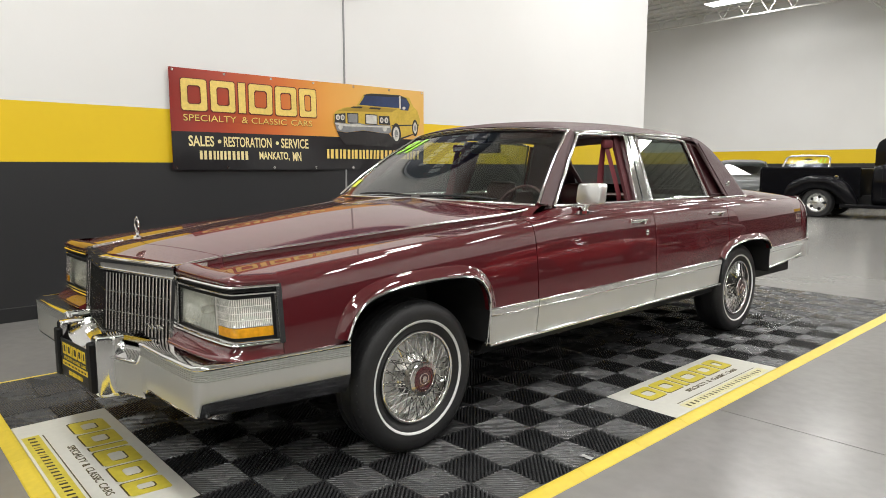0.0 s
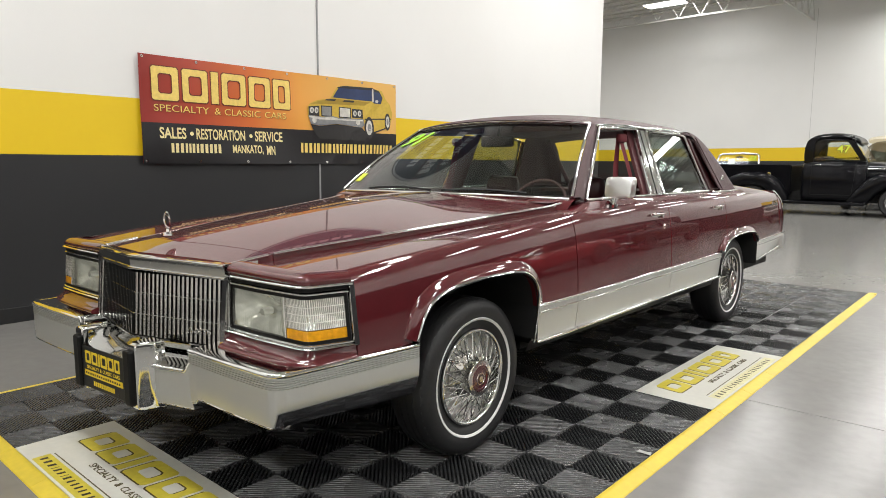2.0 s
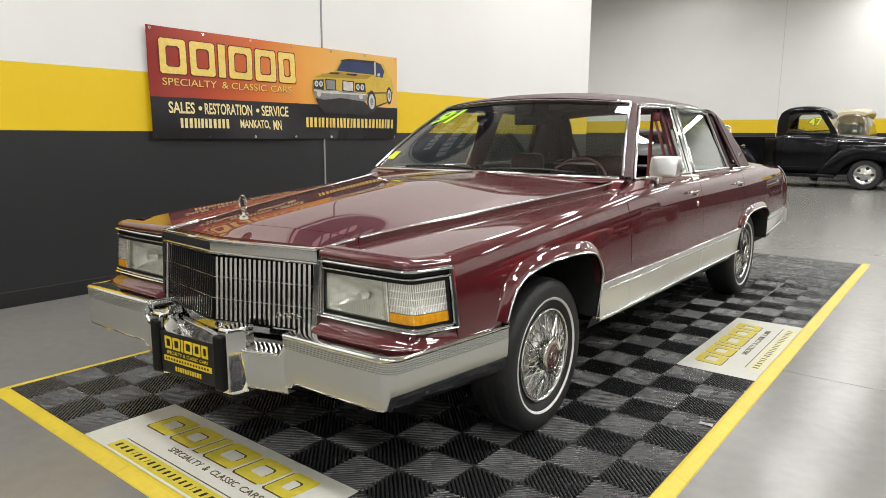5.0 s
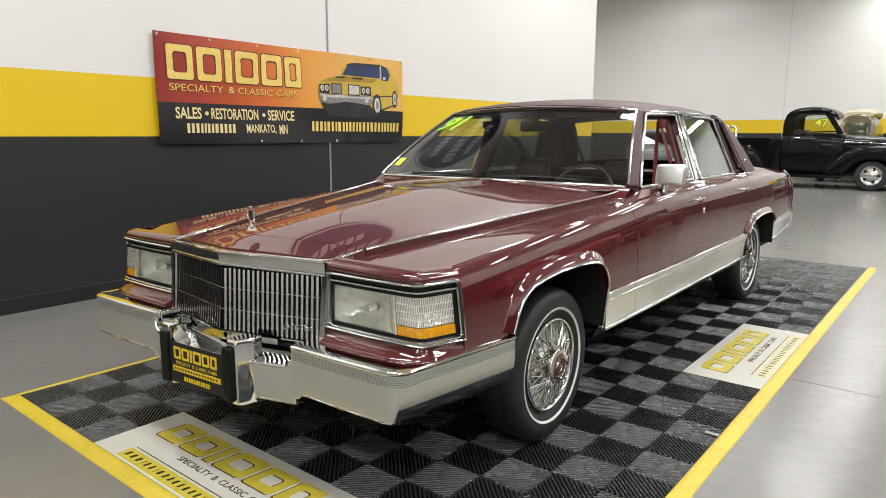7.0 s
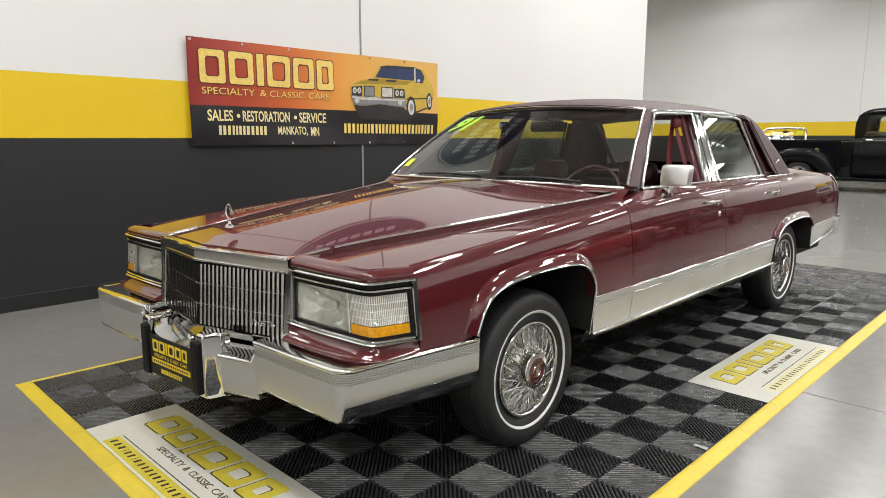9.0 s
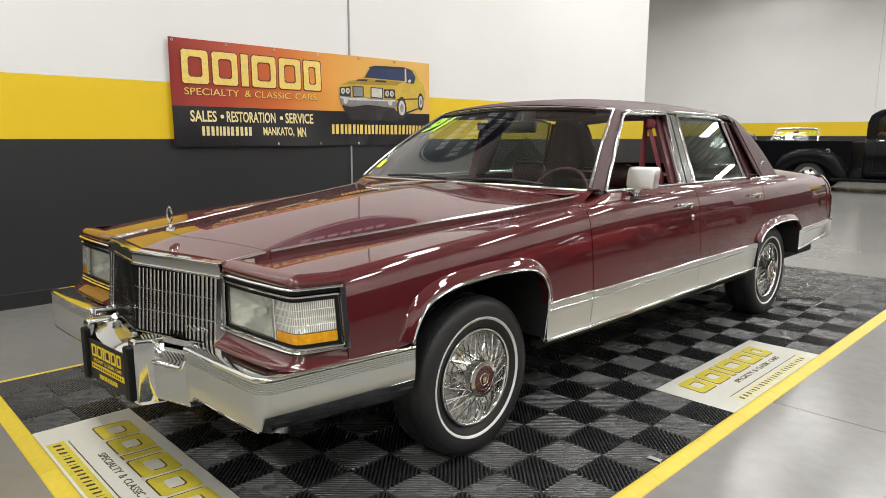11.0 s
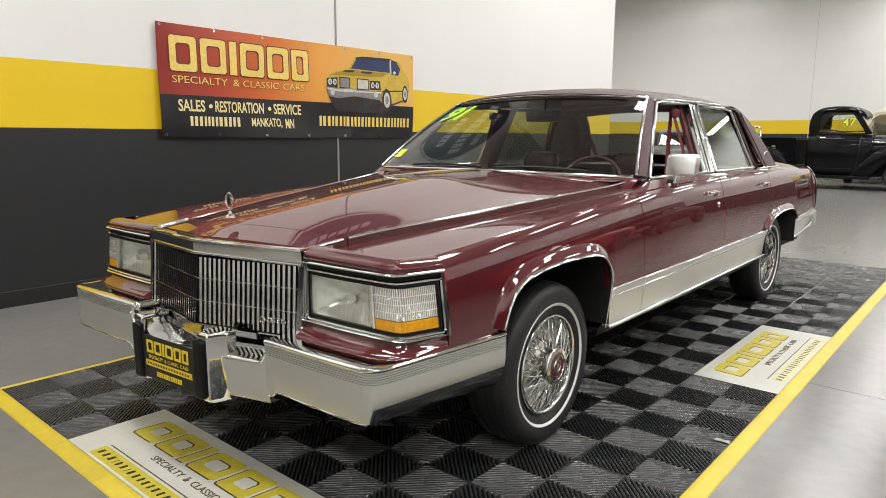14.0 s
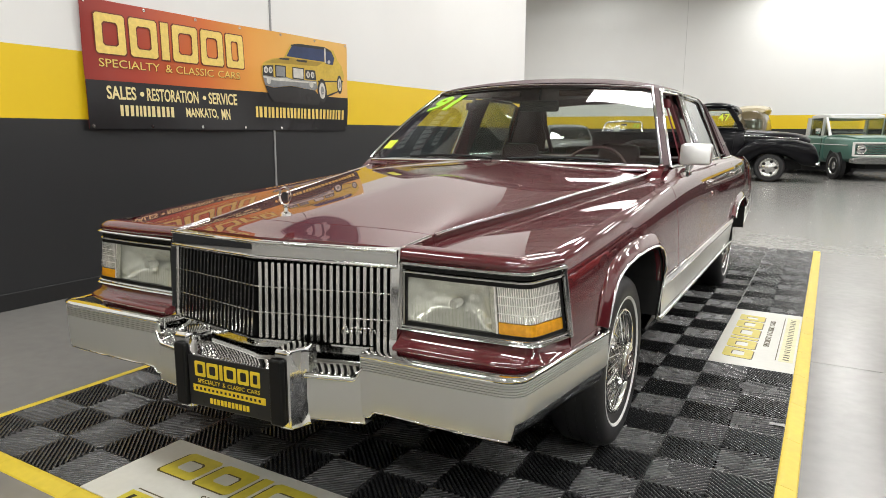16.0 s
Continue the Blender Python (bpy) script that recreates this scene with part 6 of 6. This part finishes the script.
# ---- vehicles further back in the hall ----
def oval(a, w, z0, z1, n=20, power=3.2, tuck=0.0):
    """A rounded cross-section at a along the car: half-width w between z0 and z1."""
    out = []
    for k in range(n):
        t = 2 * math.pi * k / n
        c, s = math.cos(t), math.sin(t)
        x = w * math.copysign(abs(c) ** (2 / power), c)
        z = (z0 + z1) / 2 + (z1 - z0) / 2 * math.copysign(abs(s) ** (2 / power), s)
        if s > 0:
            x *= 1 - tuck * s
        out.append((a, x, z))
    return out


def body_of(table, n=24, power=3.2, tuck=0.0, steps=6):
    """A skin over sections (a, half-width, z low, z high)."""
    pts = smooth_curve([Vector((t[0], t[1], 0)) for t in table], steps)
    lo = smooth_curve([Vector((t[2], t[3], 0)) for t in table], steps)
    return capped([oval(p.x, p.y, q.x, q.y, n, power, tuck) for p, q in zip(pts, lo)])


def road_wheel(parent, a, b, r, rim_mat, sgn, bolts=5):
    w = part("wheel", moved(lathe([(r * 0.66, 0.07), (r * 0.72, 0.10), (r * 0.92, 0.10), (r, 0.06), (r, -0.08), (r * 0.7, -0.10)], 32), pose(a, b, r, 0, 0, 90 if sgn > 0 else -90)), M["rubber"], parent, smooth=40)
    base = pose(a, b, r, 0, 0, 90 if sgn > 0 else -90)
    part("rim", moved(lathe([(r * 0.68, 0.075), (r * 0.64, 0.09), (r * 0.60, 0.07), (r * 0.45, 0.045), (r * 0.22, 0.075), (r * 0.14, 0.09), (0, 0.09)], 28), base), M[rim_mat], w, smooth=40)
    for k in range(bolts):
        hole = moved(lathe([(0.0, 0.062), (r * 0.10, 0.062), (r * 0.10, 0.05)], 8), base @ pose(0, r * 0.42 * math.cos(2 * math.pi * k / bolts), r * 0.42 * math.sin(2 * math.pi * k / bolts)))
        part("rim_slot", hole, M["underbody"], w)


def sheet_side(pts, b, thick):
    return slab(pts, lambda a, z, c: (a, b + c, z), thick)


def black_pickup():
    t = thing("pickup_truck", "glossy black vintage pickup truck with polished wheels, parked on concrete", "truck", at=(-2.95, 16.78, 0.0), turn=1.5)
    # nose at +a; the rear axle is the origin, the front axle lies at 3.1
    cab = Matrix.Translation((0.22, 0, 0))
    part("cab", moved(body_of([(0.86, 0.60, 0.36, 1.20), (0.92, 0.78, 0.31, 1.30), (1.05, 0.84, 0.29, 1.335), (1.3, 0.85, 0.28, 1.34), (2.0, 0.85, 0.28, 1.34), (2.25, 0.80, 0.30, 1.32)], power=6), cab), M["black_paint"], t, smooth=50)
    part("roof", moved(body_of([(0.87, 0.52, 1.28, 1.66), (0.93, 0.66, 1.26, 1.82), (1.05, 0.72, 1.60, 1.91), (1.22, 0.73, 1.76, 1.955), (1.5, 0.73, 1.78, 1.975), (1.8, 0.70, 1.76, 1.945), (2.0, 0.62, 1.70, 1.86), (2.06, 0.55, 1.70, 1.78)], power=3.2, tuck=0.10), cab), M["black_paint"], t, smooth=50)
    for sgn in (1, -1):
        b = 0.74 * sgn
        part("roof_pillar", moved(sheet_side([(0.93, 1.25), (0.93, 1.62), (0.98, 1.78), (1.06, 1.85), (1.22, 1.85), (1.16, 1.80), (1.13, 1.72), (1.12, 1.36), (1.14, 1.25)], b - 0.02, 0.04), cab), M["black_paint"], t)
        part("door_post", moved(sheet_side([(1.96, 1.78), (2.24, 1.30), (2.10, 1.30), (2.06, 1.40), (1.86, 1.72), (1.80, 1.80)], b - 0.02, 0.04), cab), M["black_paint"], t)
        part("door_seam", moved(tube([(1.12, 0.843 * sgn, 1.28), (1.12, 0.846 * sgn, 0.5), (1.98, 0.846 * sgn, 0.5), (2.05, 0.843 * sgn, 1.28)], 0.006, 5), cab), M["underbody"], t)
        part("window_glass", moved(sheet_side([(1.14, 1.30), (1.14, 1.80), (1.82, 1.80), (2.10, 1.30)], b * 0.98, 0.006), cab), M["glass_far"], t, "clear side window")
        part("window_trim", moved(tube([(1.13, b + 0.022 * sgn, 1.36), (1.14, b + 0.022 * sgn, 1.74), (1.20, b + 0.022 * sgn, 1.80), (1.78, b + 0.022 * sgn, 1.80), (1.86, b + 0.022 * sgn, 1.73), (2.07, b + 0.022 * sgn, 1.38), (1.13, b + 0.022 * sgn, 1.345)], 0.010, 6), cab), M["black_paint"], t, smooth=60)
    part("seat", moved(box(1.12, 1.35, -0.68, 0.68, 0.6, 1.42, 0.06), cab), M["leather"], t, "red seat back", smooth=40)
    part("windscreen", moved(([(1.95, -0.58, 1.80), (1.95, 0.58, 1.80), (2.26, 0.66, 1.28), (2.26, -0.66, 1.28)], [(0, 1, 2, 3)]), cab), M["glass"], t)
    part("number_shadow", moved(letters("47", 0.30, 0.20, lambda a, b, c: (1.60 + a, -0.752 - c, 1.485 + b), 0.002, 0.06), cab), M["print_black"], t)
    part("number", moved(letters("47", 0.28, 0.18, lambda a, b, c: (1.61 + a, -0.757 - c, 1.495 + b), 0.002, 0.02), cab), M["marker_yellow"], t, "yellow-green marker number on the glass")
    part("door_handle", moved(tube([(1.20, -0.862, 1.22), (1.32, -0.868, 1.215)], 0.012, 6), cab), M["chrome"], t, smooth=60)
    part("filler_cap", moved(lathe([(0.0, 0.012), (0.04, 0.010), (0.05, 0.0)], 16), pose(0.42, -0.94, 0.98, 0, 0, -90)), M["chrome"], t, smooth=40)
    part("hood", body_of([(2.15, 0.72, 0.7, 1.30), (2.5, 0.66, 0.7, 1.29), (3.2, 0.56, 0.7, 1.24), (3.75, 0.46, 0.7, 1.17), (3.95, 0.38, 0.7, 1.05)], power=3.0, tuck=0.1), M["black_paint"], t, smooth=50)
    for sgn in (1, -1):
        part("hood_trim", tube([(2.3, 0.70 * sgn, 1.13), (3.0, 0.62 * sgn, 1.11), (3.7, 0.50 * sgn, 1.06)], 0.014, 6), M["chrome"], t, smooth=60)
        part("front_fender", moved(body_of([(2.10, 0.10, 0.26, 0.40), (2.26, 0.17, 0.27, 0.62), (2.50, 0.20, 0.30, 0.90), (2.70, 0.22, 0.52, 1.00), (2.9, 0.23, 0.66, 1.04), (3.2, 0.24, 0.69, 1.05), (3.5, 0.23, 0.60, 1.04), (3.8, 0.22, 0.44, 1.00), (4.05, 0.18, 0.40, 0.88), (4.16, 0.10, 0.42, 0.62)], power=3.0), pose(0, 0.70 * sgn, 0)), M["black_paint"], t, smooth=60)
        part("rear_fender", moved(body_of([(-0.80, 0.07, 0.34, 0.52), (-0.66, 0.16, 0.34, 0.82), (-0.3, 0.20, 0.62, 0.99), (0.0, 0.21, 0.68, 1.02), (0.3, 0.20, 0.62, 0.99), (0.62, 0.17, 0.32, 0.82), (0.84, 0.09, 0.28, 0.46)], power=3.0), pose(0, 0.74 * sgn, 0)), M["black_paint"], t, smooth=60)
        part("running_board", box(0.5, 2.5, 0.74 * sgn - 0.16, 0.74 * sgn + 0.16, 0.26, 0.34, 0.02), M["black_paint"], t, smooth=40)
        part("headlamp", moved(lathe([(0.0, 0.05), (0.07, 0.04), (0.10, 0.01), (0.11, -0.02), (0.06, -0.10)], 20), pose(4.0, 0.66 * sgn, 0.82)), M["chrome"], t, smooth=50)
        road_wheel(t, 3.1, 0.74 * sgn, 0.355, "alloy", sgn)
        road_wheel(t, 0.0, 0.74 * sgn, 0.355, "alloy", sgn)
    part("bed", join(box(-1.38, 0.84, -0.66, 0.66, 0.50, 0.62), box(-1.38, 0.84, 0.62, 0.68, 0.5, 1.19, 0.01), box(-1.38, 0.84, -0.68, -0.62, 0.5, 1.19, 0.01), box(0.80, 0.86, -0.66, 0.66, 0.5, 1.19, 0.01)), M["black_paint"], t)
    for b in (0.66, -0.66):
        part("bed_rail", tube([(-1.38, b, 1.20), (0.86, b, 1.20)], 0.022, 8), M["black_paint"], t, smooth=60)
    part("tailgate", box(-1.44, -1.38, -0.66, 0.66, 0.5, 1.19, 0.015), M["black_paint"], t)
    part("front_bumper", body_of([(4.10, 0.86, 0.42, 0.52), (4.16, 0.84, 0.41, 0.53), (4.20, 0.80, 0.42, 0.52)], power=4), M["chrome"], t, smooth=40)
    part("grille", join(*[box(3.90, 4.02, -0.42, 0.42, 0.55 + 0.075 * k, 0.585 + 0.075 * k, 0.01) for k in range(5)]), M["chrome"], t)
    part("chassis", box(-0.6, 3.8, -0.45, 0.45, 0.32, 0.55), M["underbody"], t)
    return t


black_pickup()


def square_pickup(at, turn, low, high, label):
    """A 1960s square-cab pickup; its nose points along +a, the front axle is the origin."""
    t = thing("pickup_truck", label, "truck", at=at, turn=turn)
    part("front_clip", body_of([(-0.75, 0.92, 0.46, 1.14), (-0.3, 0.95, 0.44, 1.14), (0.4, 0.95, 0.46, 1.11), (0.74, 0.92, 0.52, 1.08), (0.80, 0.88, 0.55, 1.05)], power=7), M[low], t, smooth=45)
    part("cab", body_of([(-2.15, 0.90, 0.42, 1.14), (-2.05, 0.94, 0.40, 1.16), (-0.9, 0.95, 0.40, 1.16), (-0.72, 0.94, 0.44, 1.15)], power=7), M[low], t, smooth=45)
    part("roof", body_of([(-2.05, 0.70, 1.58, 1.70), (-1.95, 0.74, 1.56, 1.73), (-1.4, 0.75, 1.59, 1.75), (-0.98, 0.73, 1.60, 1.72), (-0.92, 0.69, 1.61, 1.68)], power=5), M[high], t, smooth=45)
    for sgn in (1, -1):
        b = 0.80 * sgn
        for pts in ([(-2.12, 1.12), (-2.02, 1.64), (-1.90, 1.64), (-1.96, 1.12)], [(-1.14, 1.12), (-1.08, 1.64), (-1.03, 1.64), (-1.09, 1.12)], [(-0.70, 1.12), (-0.98, 1.64), (-0.93, 1.64), (-0.62, 1.12)]):
            part("window_post", sheet_side(pts, b - 0.03, 0.06), M[high], t)
        part("door_glass", sheet_side([(-1.96, 1.14), (-1.90, 1.62), (-0.98, 1.62), (-0.70, 1.14)], b * 0.97, 0.006), M["glass_side"], t)
        part("door_seam", tube([(-1.98, 0.95 * sgn, 1.14), (-1.98, 0.958 * sgn, 0.5), (-0.85, 0.958 * sgn, 0.5), (-0.80, 0.95 * sgn, 1.14)], 0.006, 5), M["underbody"], t)
        part("side_crease", tube([(-2.1, 0.955 * sgn, 0.92), (0.6, 0.95 * sgn, 0.90)], 0.012, 6), M[high], t, smooth=60)
        part("wheel_arch", moved(lathe([(0.0, 0.0), (0.43, 0.0), (0.43, -0.02)], 28), pose(0, 0.95 * sgn, 0.42, 0, 0, 90 * sgn)), M["underbody"], t)
        road_wheel(t, 0.0, 0.885 * sgn, 0.36, "alloy", sgn)
        road_wheel(t, -2.9, 0.885 * sgn, 0.36, "alloy", sgn)
        part("door_mirror", join(box(-0.98, -0.94, 1.00 * sgn - 0.07, 1.00 * sgn + 0.07, 1.18, 1.34, 0.015), tube([(-0.96, 0.93 * sgn, 1.10), (-0.96, 1.0 * sgn, 1.20)], 0.01, 6)), M["chrome"], t, smooth=40)
        part("headlamp", moved(lathe([(0.0, 0.03), (0.075, 0.022), (0.10, 0.0), (0.125, 0.012), (0.135, -0.02)], 22), pose(0.80, 0.70 * sgn, 0.80)), M["chrome"], t, smooth=40)
    part("windscreen", ([(-0.95, -0.70, 1.62), (-0.95, 0.70, 1.62), (-0.62, 0.76, 1.14), (-0.62, -0.76, 1.14)], [(0, 1, 2, 3)]), M["glass"], t)
    part("rear_glass", ([(-2.04, -0.62, 1.60), (-2.04, 0.62, 1.60), (-2.10, 0.64, 1.2), (-2.10, -0.64, 1.2)], [(0, 1, 2, 3)]), M["glass"], t)
    part("hood", body_of([(-0.66, 0.84, 1.02, 1.17), (-0.2, 0.84, 1.02, 1.18), (0.5, 0.83, 1.0, 1.15), (0.76, 0.80, 0.98, 1.10)], power=5), M[low], t, smooth=45)
    part("grille", join(box(0.77, 0.82, -0.86, 0.86, 0.66, 0.69, 0.008), box(0.77, 0.82, -0.86, 0.86, 0.92, 0.95, 0.008), *[box(0.785, 0.815, -0.56, 0.56, 0.715 + 0.042 * k, 0.735 + 0.042 * k, 0.004) for k in range(5)]), M["chrome"], t)
    part("grille_back", box(0.74, 0.79, -0.84, 0.84, 0.68, 0.93), M["trim_black"], t)
    part("front_bumper", body_of([(0.80, 0.97, 0.44, 0.60), (0.90, 0.97, 0.43, 0.61), (0.96, 0.93, 0.45, 0.59)], power=5), M["alloy"], t, smooth=40)
    part("grille_frame", join(box(0.78, 0.835, -0.90, 0.90, 0.945, 0.985, 0.01), box(0.78, 0.835, -0.90, 0.90, 0.625, 0.665, 0.01), box(0.78, 0.835, -0.91, -0.86, 0.625, 0.985, 0.01), box(0.78, 0.835, 0.86, 0.91, 0.625, 0.985, 0.01)), M["white_paint"], t)
    part("bed", join(box(-4.3, -2.25, -0.9, 0.9, 0.5, 0.6), box(-4.3, -2.25, 0.86, 0.95, 0.44, 1.15, 0.02), box(-4.3, -2.25, -0.95, -0.86, 0.44, 1.15, 0.02), box(-2.3, -2.22, -0.9, 0.9, 0.5, 1.15), box(-4.35, -4.27, -0.92, 0.92, 0.45, 1.15, 0.02)), M[low], t)
    part("chassis", box(-4.3, 0.7, -0.5, 0.5, 0.30, 0.50), M["underbody"], t)
    part("seat", box(-1.95, -1.75, -0.72, 0.72, 0.6, 1.25, 0.06), M["grey_paint"], t, smooth=40)
    return t


square_pickup((2.42, 18.60, 0.0), -65, "green_paint", "white_paint", "grey-green 1960s pickup truck with a white roof, parked")


def round_car(name, at, turn, paint, top, label, closed=True):
    """A low rounded car; its nose points along +a and its middle is the origin."""
    t = thing(name, label, "car", at=at, turn=turn)
    part("body", body_of([(-2.25, 0.62, 0.42, 0.72), (-2.1, 0.80, 0.34, 0.88), (-1.2, 0.90, 0.28, 0.97), (0.0, 0.91, 0.28, 0.99), (1.2, 0.89, 0.30, 0.98), (2.0, 0.80, 0.34, 0.88), (2.2, 0.62, 0.42, 0.74)], power=4), M[paint], t, smooth=45)
    if closed:
        part("roof", body_of([(-1.35, 0.56, 0.96, 1.10), (-1.1, 0.62, 0.98, 1.36), (-0.4, 0.66, 1.28, 1.46), (0.2, 0.64, 1.28, 1.45), (0.55, 0.58, 1.26, 1.38)], power=3.2, tuck=0.1), M[top], t, smooth=45)
        part("windscreen", ([(0.5, -0.56, 1.37), (0.5, 0.56, 1.37), (1.0, 0.68, 0.98), (1.0, -0.68, 0.98)], [(0, 1, 2, 3)]), M["glass_side"], t)
        for sgn in (1, -1):
            part("side_glass", ([(0.48, 0.62 * sgn, 1.36), (-0.9, 0.62 * sgn, 1.36), (-1.2, 0.72 * sgn, 0.98), (0.95, 0.74 * sgn, 0.98)], [(0, 1, 2, 3)]), M["glass_side"], t)
            part("window_post", tube([(0.48, 0.62 * sgn, 1.38), (0.97, 0.72 * sgn, 0.98)], 0.025, 6), M[paint], t)
            part("window_post", tube([(-0.25, 0.64 * sgn, 1.40), (-0.25, 0.76 * sgn, 0.98)], 0.03, 6), M[paint], t)
            part("window_post", tube([(-0.9, 0.62 * sgn, 1.38), (-1.25, 0.74 * sgn, 0.98)], 0.05, 6), M[paint], t)
    else:
        part("screen_frame", tube([(0.95, -0.66, 0.98), (0.70, -0.60, 1.30), (0.66, -0.52, 1.35), (0.62, 0.0, 1.37), (0.66, 0.52, 1.35), (0.70, 0.60, 1.30), (0.95, 0.66, 0.98)], 0.028, 8), M["chrome_worn"], t, smooth=60)
        part("windscreen", ([(0.66, -0.56, 1.34), (0.66, 0.56, 1.34), (0.95, 0.66, 0.98), (0.95, -0.66, 0.98)], [(0, 1, 2, 3)]), M["glass_far"], t)
        part("rear_view_mirror", join(box(0.64, 0.67, -0.10, 0.10, 1.24, 1.29, 0.01), tube([(0.65, 0, 1.27), (0.65, 0, 1.36)], 0.012, 6)), M["trim_black"], t)
        part("price_card", slab([(-0.30, 1.03), (-0.10, 1.03), (-0.10, 1.22), (-0.30, 1.22)], lambda a, b, c: (0.80 - c - 0.3 * (b - 1.03), a, b), 0.004), M["paper"], t, "white price card")
        for a in (0.34, 0.45):
            part("marker_number", slab([(a, 1.18), (a + 0.035, 1.18), (a + 0.075, 1.29), (a + 0.04, 1.29)], lambda a, b, c: (0.83 - c - 0.3 * (b - 1.03), a, b), 0.004), M["neon"], t, "green marker strokes")
        part("seat", box(-0.5, -0.3, -0.6, 0.6, 0.6, 1.08, 0.06), M["underbody"], t, smooth=40)
    for sgn in (1, -1):
        for a in (-1.35, 1.35):
            part("wheel_arch", moved(lathe([(0.0, 0.0), (0.37, 0.0), (0.37, -0.02)], 24), pose(a, 0.905 * sgn, 0.36, 0, 0, 90 * sgn)), M["underbody"], t)
            road_wheel(t, a, 0.82 * sgn, 0.32, "alloy", sgn)
        part("headlamp", moved(lathe([(0.0, 0.03), (0.07, 0.02), (0.10, -0.02), (0.10, -0.1)], 18), pose(2.12, 0.60 * sgn, 0.68)), M["chrome"], t, smooth=40)
    part("front_bumper", body_of([(2.22, 0.84, 0.40, 0.52), (2.30, 0.82, 0.40, 0.52), (2.34, 0.76, 0.42, 0.50)], power=4), M["chrome_worn"], t, smooth=40)
    part("rear_bumper", body_of([(-2.34, 0.76, 0.42, 0.50), (-2.30, 0.82, 0.40, 0.52), (-2.24, 0.84, 0.40, 0.52)], power=4), M["chrome_worn"], t, smooth=40)
    return t


open_car = round_car("convertible_car", (-4.5, 20.45, 0.0), -90, "grey_paint", "grey_paint", "open grey convertible with a chrome windscreen frame", closed=False)
open_car.scale = (1.0, 1.0, 1.14)
round_car("coupe_car", (-6.55, 20.0, 0.0), -62, "grey_paint", "grey_paint", "dark grey closed car parked by the far wall")
round_car("coupe_car", (6.2, 7.4, 0.0), 94, "red_paint", "red_paint", "bright red closed car parked across the hall")
round_car("coupe_car", (6.6, 13.2, 0.0), 88, "black_paint", "black_paint", "black closed car parked across the hall")


def vintage_car():
    t = thing("vintage_car", "tall olive vintage car with a cream domed roof", "car", at=(-0.72, 20.4, 0.0), turn=-90)
    part("body", body_of([(-1.7, 0.40, 0.5, 1.0), (-1.5, 0.48, 0.42, 1.6), (-0.8, 0.50, 0.40, 1.90), (0.3, 0.49, 0.40, 1.90), (0.6, 0.46, 0.42, 1.70), (0.9, 0.40, 0.45, 1.25), (1.5, 0.38, 0.45, 1.20), (1.7, 0.34, 0.5, 1.12)], power=2.8), M["olive_paint"], t, smooth=50)
    part("roof", body_of([(-1.40, 0.30, 1.66, 1.80), (-1.2, 0.42, 1.74, 1.94), (-0.7, 0.47, 1.80, 2.03), (0.0, 0.46, 1.80, 2.03), (0.42, 0.38, 1.78, 1.94)], power=2.4), M["cream_paint"], t, smooth=50)
    for sgn in (1, -1):
        part("fender", moved(body_of([(0.5, 0.08, 0.38, 0.5), (0.75, 0.16, 0.5, 0.82), (1.2, 0.18, 0.66, 0.95), (1.65, 0.16, 0.5, 0.86), (1.85, 0.09, 0.42, 0.55)], power=2.6), pose(0, 0.62 * sgn, 0)), M["olive_paint"], t, smooth=50)
        part("headlamp", moved(lathe([(0.0, 0.03), (0.09, 0.02), (0.11, -0.02), (0.05, -0.14)], 18), pose(1.72, 0.42 * sgn, 0.98)), M["chrome"], t, smooth=40)
        road_wheel(t, 1.25, 0.66 * sgn, 0.36, "cream_paint", sgn)
        road_wheel(t, -1.25, 0.66 * sgn, 0.36, "cream_paint", sgn)
    part("windscreen", ([(0.645, -0.34, 1.62), (0.645, 0.34, 1.62), (0.86, 0.36, 1.30), (0.86, -0.36, 1.30)], [(0, 1, 2, 3)]), M["glass_side"], t)
    return t


vintage_car()
